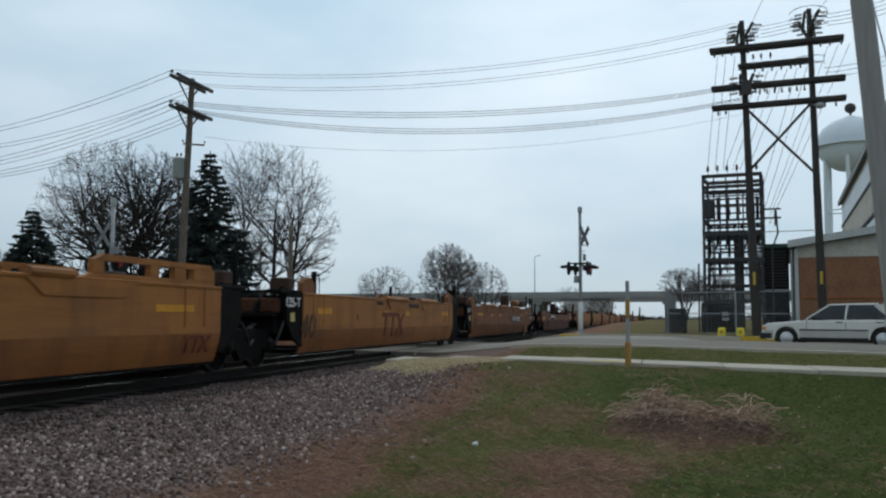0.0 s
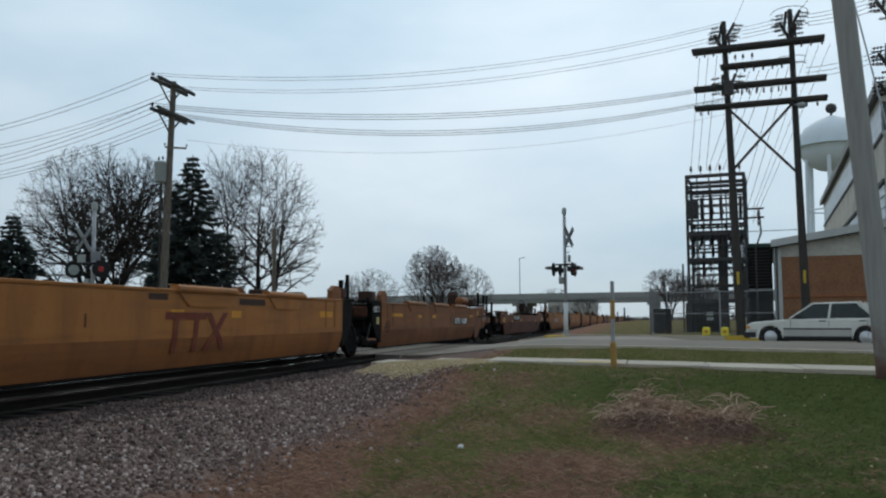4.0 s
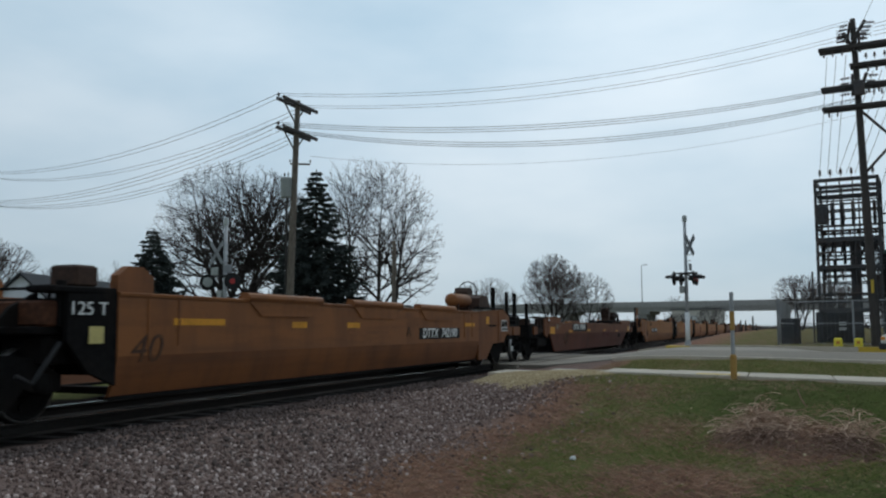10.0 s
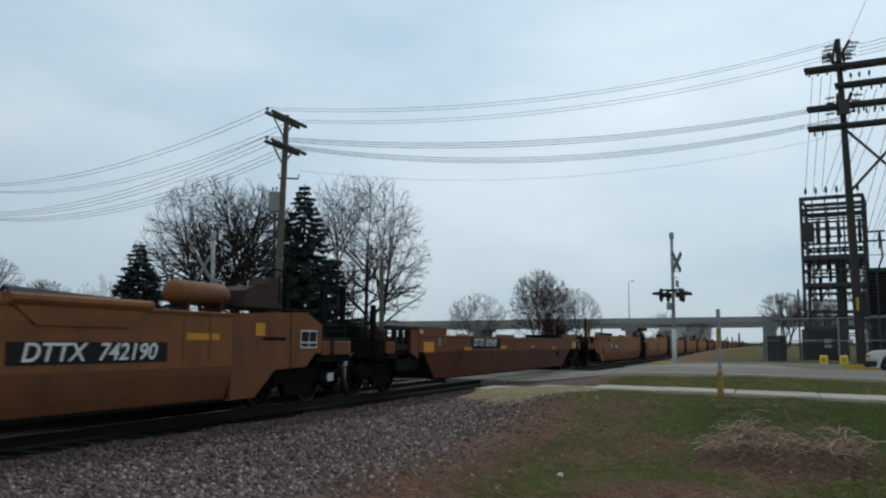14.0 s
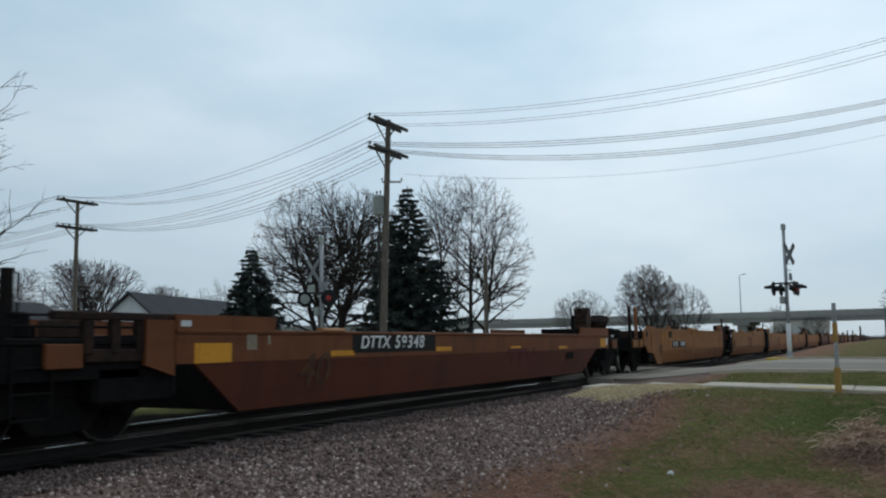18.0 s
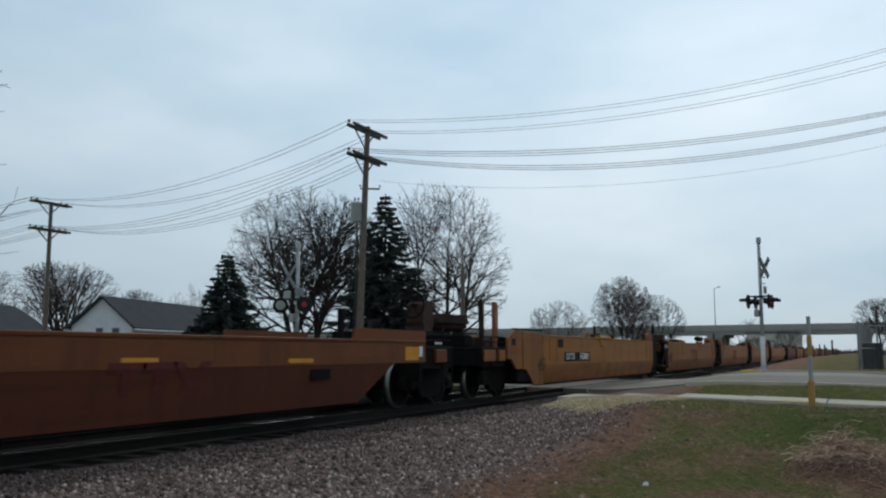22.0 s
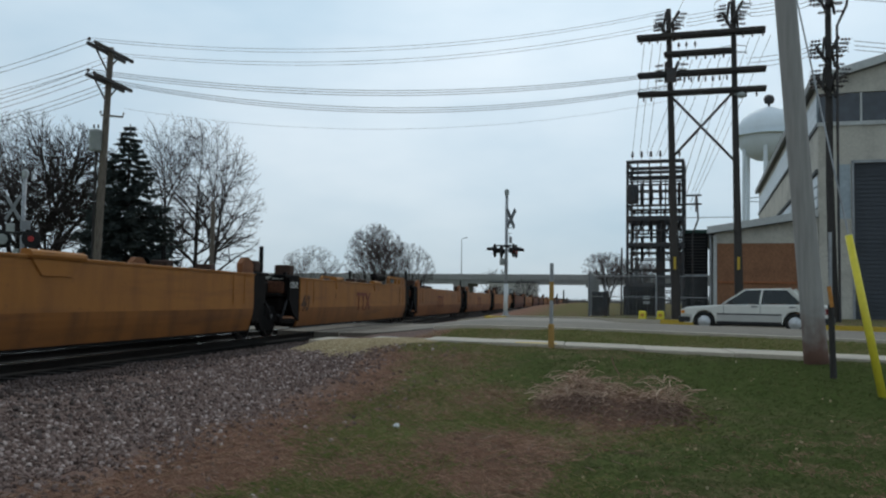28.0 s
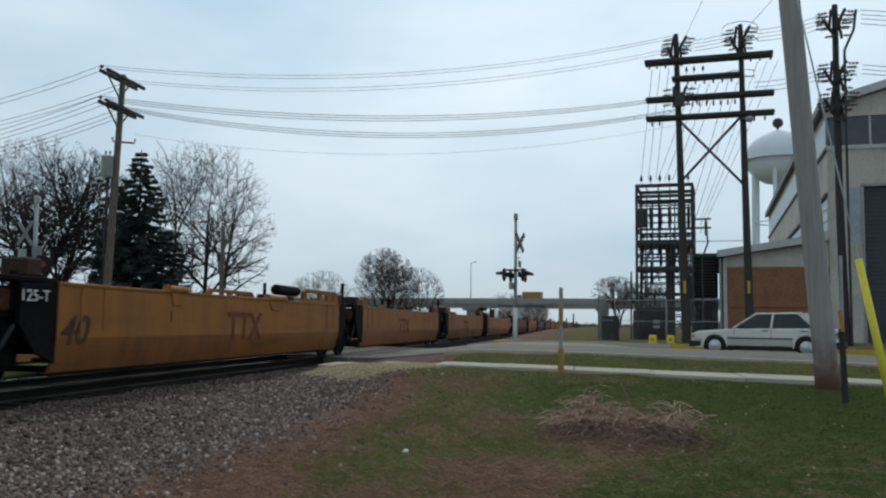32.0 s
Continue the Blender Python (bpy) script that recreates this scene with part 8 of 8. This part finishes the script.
bal = thing("ballast_bank", None, "loose grey crushed-stone ballast beside the track", "ballast", kind="structure")
shapes = []
for i in range(6):
    q = Geo()
    pebble(q, (0, 0, 0), 0.075, rng)
    me = q.mesh("stone")
    me.materials.append(material("ballast_stone_single", (0.13, 0.095, 0.083), 0.9, 0, 0.3, 40, 6, 0.4, None, 0.3, vary=0.5) if i == 0 else shapes[0].materials[0])
    shapes.append(me)
for i in range(280):
    x, y = rng.uniform(-7.0, -5.2), rng.uniform(5.0, 9.5)
    part("stone", shapes[i % 6], None, bal, at=pose(*plan(x, y), ground_z(x, y) + 0.02, rng.uniform(0, 360), rng.uniform(0, 360), rng.uniform(0, 360)))
q, dark_geo = Geo(), Geo()
for i in range(46000):
    y = 3.0 + 16.0 * rng.random() ** 1.25
    x = rng.uniform(-8.05 + 0.35 * noise.noise((y * 0.8, 0, 6)) + 0.25 * rng.random(), -2.3)
    ragged = 0.75 * noise.noise((x * 0.5, y * 0.5, 3)) + 0.35 * noise.noise((x * 1.9, y * 1.9, 9))
    if rng.random() > 0.03 + 0.97 * smoothstep(-3.1, -4.6, x + ragged):
        continue
    if road_near(x) - 6.4 < y and x > -6.3:
        continue
    if noise.noise((x * 0.9, y * 0.45, 21)) + 0.5 * noise.noise((x * 2.7, y * 2.7, 23)) > 0.22 and rng.random() < 0.75:
        continue
    # stones nearest the track go into the darker mesh
    pebble(dark_geo if x + 0.5 * rng.random() + 0.5 * noise.noise((x, y * 0.5, 31)) < -6.65 else q, (x, y, ground_z(x, y) + 0.012), rng.uniform(0.018, 0.058) * (1 + 0.015 * y), rng)
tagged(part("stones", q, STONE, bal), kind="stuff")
tagged(part("dark_stones", dark_geo, DARKSTONE, bal, "darker stones nearest the track"), kind="stuff")

def gravel_spot(u, v):
    """A place on the gravel spread: u along the pavement, v out from its edge."""
    x = -5.0 + 1.75 * u
    front = 2.7 * (1 - 0.75 * u * u) * (0.9 + 0.15 * math.sin(5 * u)) + 0.12
    y = walk_y(x) - 0.02 - v * front
    return x, y, ground_z(x, y) + 0.11 * (1 - u ** 4) * (1 - v ** 2) - 0.015


q = Geo()
for i in range(9000):
    u, v = rng.uniform(-1, 1), rng.random() ** 0.9 * 1.08
    x, y, z = gravel_spot(u, v)
    if x > -6.9:
        pebble(q, (x, y, z + 0.012), rng.uniform(0.03, 0.065), rng)
solid("gravel_heap", q, BEIGE, "spread heap of beige gravel at the pavement's end", "gravel", kind="stuff")
q = Geo()
q.add([spot(*gravel_spot(-1 + i / 8, j / 8)) for j in range(9) for i in range(17)], [(j * 17 + i, j * 17 + i + 1, j * 17 + i + 18, j * 17 + i + 17) for j in range(8) for i in range(16)])
solid("gravel_bed", q, material("beige_gravel_bed", (0.36, 0.30, 0.20), 0.95, 0, 0.35, 22, 2, 0.4, None, 0.7), "bed of beige gravel", "gravel", kind="structure")


def lawn_edge(y):
    return 1.5 * min(1.0, max(0.0, (y - 7.0) / 2.0)) - 2.7 * min(1.0, max(0.0, (y - 9.8) / 1.6))


def turfness(x, y):
    """0 on bare soil and ballast, 1 on thick turf."""
    ragged = 0.55 * noise.noise((x * 0.6, y * 0.6, 1)) + 0.3 * noise.noise((x * 2.1, y * 2.1, 7))
    a = smoothstep(-3.5, -2.8, x + ragged - 0.65 * smoothstep(9.0, 5.0, y))
    w = 0.35 * noise.noise((x * 1.7, y * 1.7, 4)) + 0.25 * noise.noise((x * 5, y * 5, 8))
    b = 1.0
    for cx, cy, r, r2, k in BARE:
        b = min(b, 1 - k * smoothstep(1.3, 0.6, math.hypot((x - cx) / r, (y - cy) / r2) + w))
    if x > lawn_edge(y) - 0.4 + 0.5 * ragged:
        return 1.0
    if y > 13.5 and x > -3.6:
        return 0.9
    return a * b * (0.78 + 0.5 * noise.noise((x * 1.2, y * 1.2, 12)))


def blade(q, x, y, h, w, rng, bend=0.5):
    z = ground_z(x, y) - 0.01
    x, y = plan(x, y)
    a = rng.uniform(0, 6.28)
    dx, dy = math.cos(a), math.sin(a)
    k = rng.uniform(0.1, bend) * h
    q.add([(x - dy * w, y + dx * w, z), (x + dy * w, y - dx * w, z), (x + dx * k + dy * w * 0.5, y + dy * k - dx * w * 0.5, z + h * 0.7), (x + dx * k * 1.9, y + dy * k * 1.9, z + h)], [(0, 1, 2, 3)])


green, lush, dry = Geo(), Geo(), Geo()
for i in range(230000):
    y = 4.0 + 16.5 * rng.random() ** 1.35
    x = rng.uniform(-4.2, 1.0 + 0.46 * y)
    if walk_y(x) - 0.04 < y < walk_y(x) + 1.3 or y > road_near(x) - 0.2:
        continue
    mown = x > lawn_edge(y) - 0.4 + 0.8 * noise.noise((x * 0.9, y * 0.9, 5)) + rng.uniform(-0.5, 0.5) and y < walk_y(x)
    if rng.random() < turfness(x, y):
        if mown and x < lawn_edge(y) + 2.2 and rng.random() < 0.8 * smoothstep(0.0, 0.45, noise.noise((x * 0.7, y * 0.7, 40)) + 0.5 * noise.noise((x * 3, y * 3, 41))):
            blade(dry, x, y, rng.uniform(0.012, 0.035), 0.003 + 0.0003 * y, rng, 2.4)
        elif mown:
            blade(lush, x, y, rng.uniform(0.014, 0.036), 0.003 + 0.0003 * y, rng, 2.0)
        else:
            blade(green, x, y, rng.uniform(0.02, 0.06) * (1 + 0.6 * noise.noise((x * 0.8, y * 0.8, 15))), 0.003 + 0.0003 * y, rng, 1.8)
    elif rng.random() < 0.9 * smoothstep(-4.5, -3.3, x + 0.5 * noise.noise((x, y, 2))):
        blade(dry, x, y, rng.uniform(0.012, 0.055), 0.003 + 0.0003 * y, rng, 2.6)
solid("grass", green, GRASS, "rough dull green grass with straw in it", "grass", kind="stuff")
solid("lawn_grass", lush, LAWN, "short mown green lawn", "grass", kind="stuff")
solid("dry_grass", dry, DRYGRASS, "thin dry brown grass and weeds", "grass", kind="stuff")

# heap of dead stalks on the low mound
q = Geo()


def stalk(q, x, y, z, rng, L, lift, r):
    a = rng.uniform(0, 6.28)
    p = Vector(spot(x, y, z))
    d = Vector((math.cos(a), math.sin(a), lift)).normalized()
    for k in range(3):
        e = p + d * L / 3
        q.tube(p, e, r, r * 0.8, n=3, caps=False)
        p = e
        d = (d + Vector((rng.uniform(-0.4, 0.4), rng.uniform(-0.4, 0.4), -0.45))).normalized()


def clump(q, cx, cy, sx, sy, n, lift, tall):
    for i in range(n):
        x, y = rng.gauss(cx, sx), rng.gauss(cy, sy)
        core = math.exp(-((x - cx) ** 2 / sx ** 2 + (y - cy) ** 2 / sy ** 2))
        stalk(q, x, y, ground_z(x, y) + rng.uniform(0, tall) * core, rng, rng.uniform(0.15, 0.48), lift * rng.uniform(0.2, 1.7), rng.uniform(0.003, 0.0075))


for a in ((-0.25, 9.9, 0.22, 0.16, 380, 0.75, 0.36), (0.86, 9.70, 0.10, 0.09, 120, 0.75, 0.36), (0.30, 9.8, 0.32, 0.16, 50, 0.4, 0.08)):
    clump(q, *a)
solid("dead_stalks", q, STALK, "tangled clumps of pale dead plant stalks", "plant heap", kind="stuff")
q = Geo()
for a in ((-0.2, 9.5, 0.26, 0.24, 300, 0.25, 0.10), (0.70, 9.35, 0.22, 0.22, 320, 0.25, 0.12), (0.25, 9.15, 0.40, 0.28, 300, 0.1, 0.03), (-1.0, 7.4, 0.5, 0.7, 160, 0.15, 0.01), (-3.3, 8.5, 0.35, 2.2, 420, 0.15, 0.01)):
    clump(q, *a)
solid("rotting_stalks", q, STALK_DARK, "matted brown rotting stalks on bare earth", "plant heap", kind="stuff")
q = Geo()
for i in range(34):
    x, y = rng.gauss(0.2, 0.9), rng.gauss(9.0, 0.7)
    pebble(q, (x, y, ground_z(x, y) + 0.012), rng.uniform(0.02, 0.05), rng)
for i in range(60):
    x, y = rng.uniform(-3, 3), rng.uniform(5, 13)
    pebble(q, (x, y, ground_z(x, y) + 0.01), rng.uniform(0.02, 0.045), rng)
solid("litter_stones", q, BEIGE, "scattered pale pebbles in the grass", "stones", kind="stuff")
wx, wy = -2.22, 8.35
q = Geo()
pebble(q, (wx, wy, ground_z(wx, wy) + 0.03), 0.085, rng)
solid("white_stone", q, SIGNWHITE, "single white stone lying in the grass", "stone")
LAY[0] = rigid(0.4, 12.0)
solid("dead_stick", Geo().path([(0.40, 12.0, ground_z(0.40, 12.0)), (0.33, 11.95, ground_z(0.4, 12.0) + 0.14), (0.30, 11.9, ground_z(0.4, 12.0) + 0.26)], 0.012, 5), STALK, "thin pale dead stick standing in the grass", "stick")


# ---- what moves ----
def motions():
    for ob, y in ROLLING:
        walk(ob, [(t, pose(TRACK_X, y - s, 0)) for t, s in TRAVEL])
    walk(bus, [(t, site(-4.0 - 12.7 * (t - 31), BY - 2.0, 6.6)) for t in (0, 16, 32)])
    steps = 150
    times = [32.0 * i / steps for i in range(steps + 1)]
    ts, ss = [a for a, b in TRAVEL], [b for a, b in TRAVEL]
    went = [float(np.interp(t, ts, ss)) for t in times]
    for w, y in WHEELSETS:
        walk(w, [(t, pose(0, y, WR, math.degrees(s / WR))) for t, s in zip(times, went)])


motions()
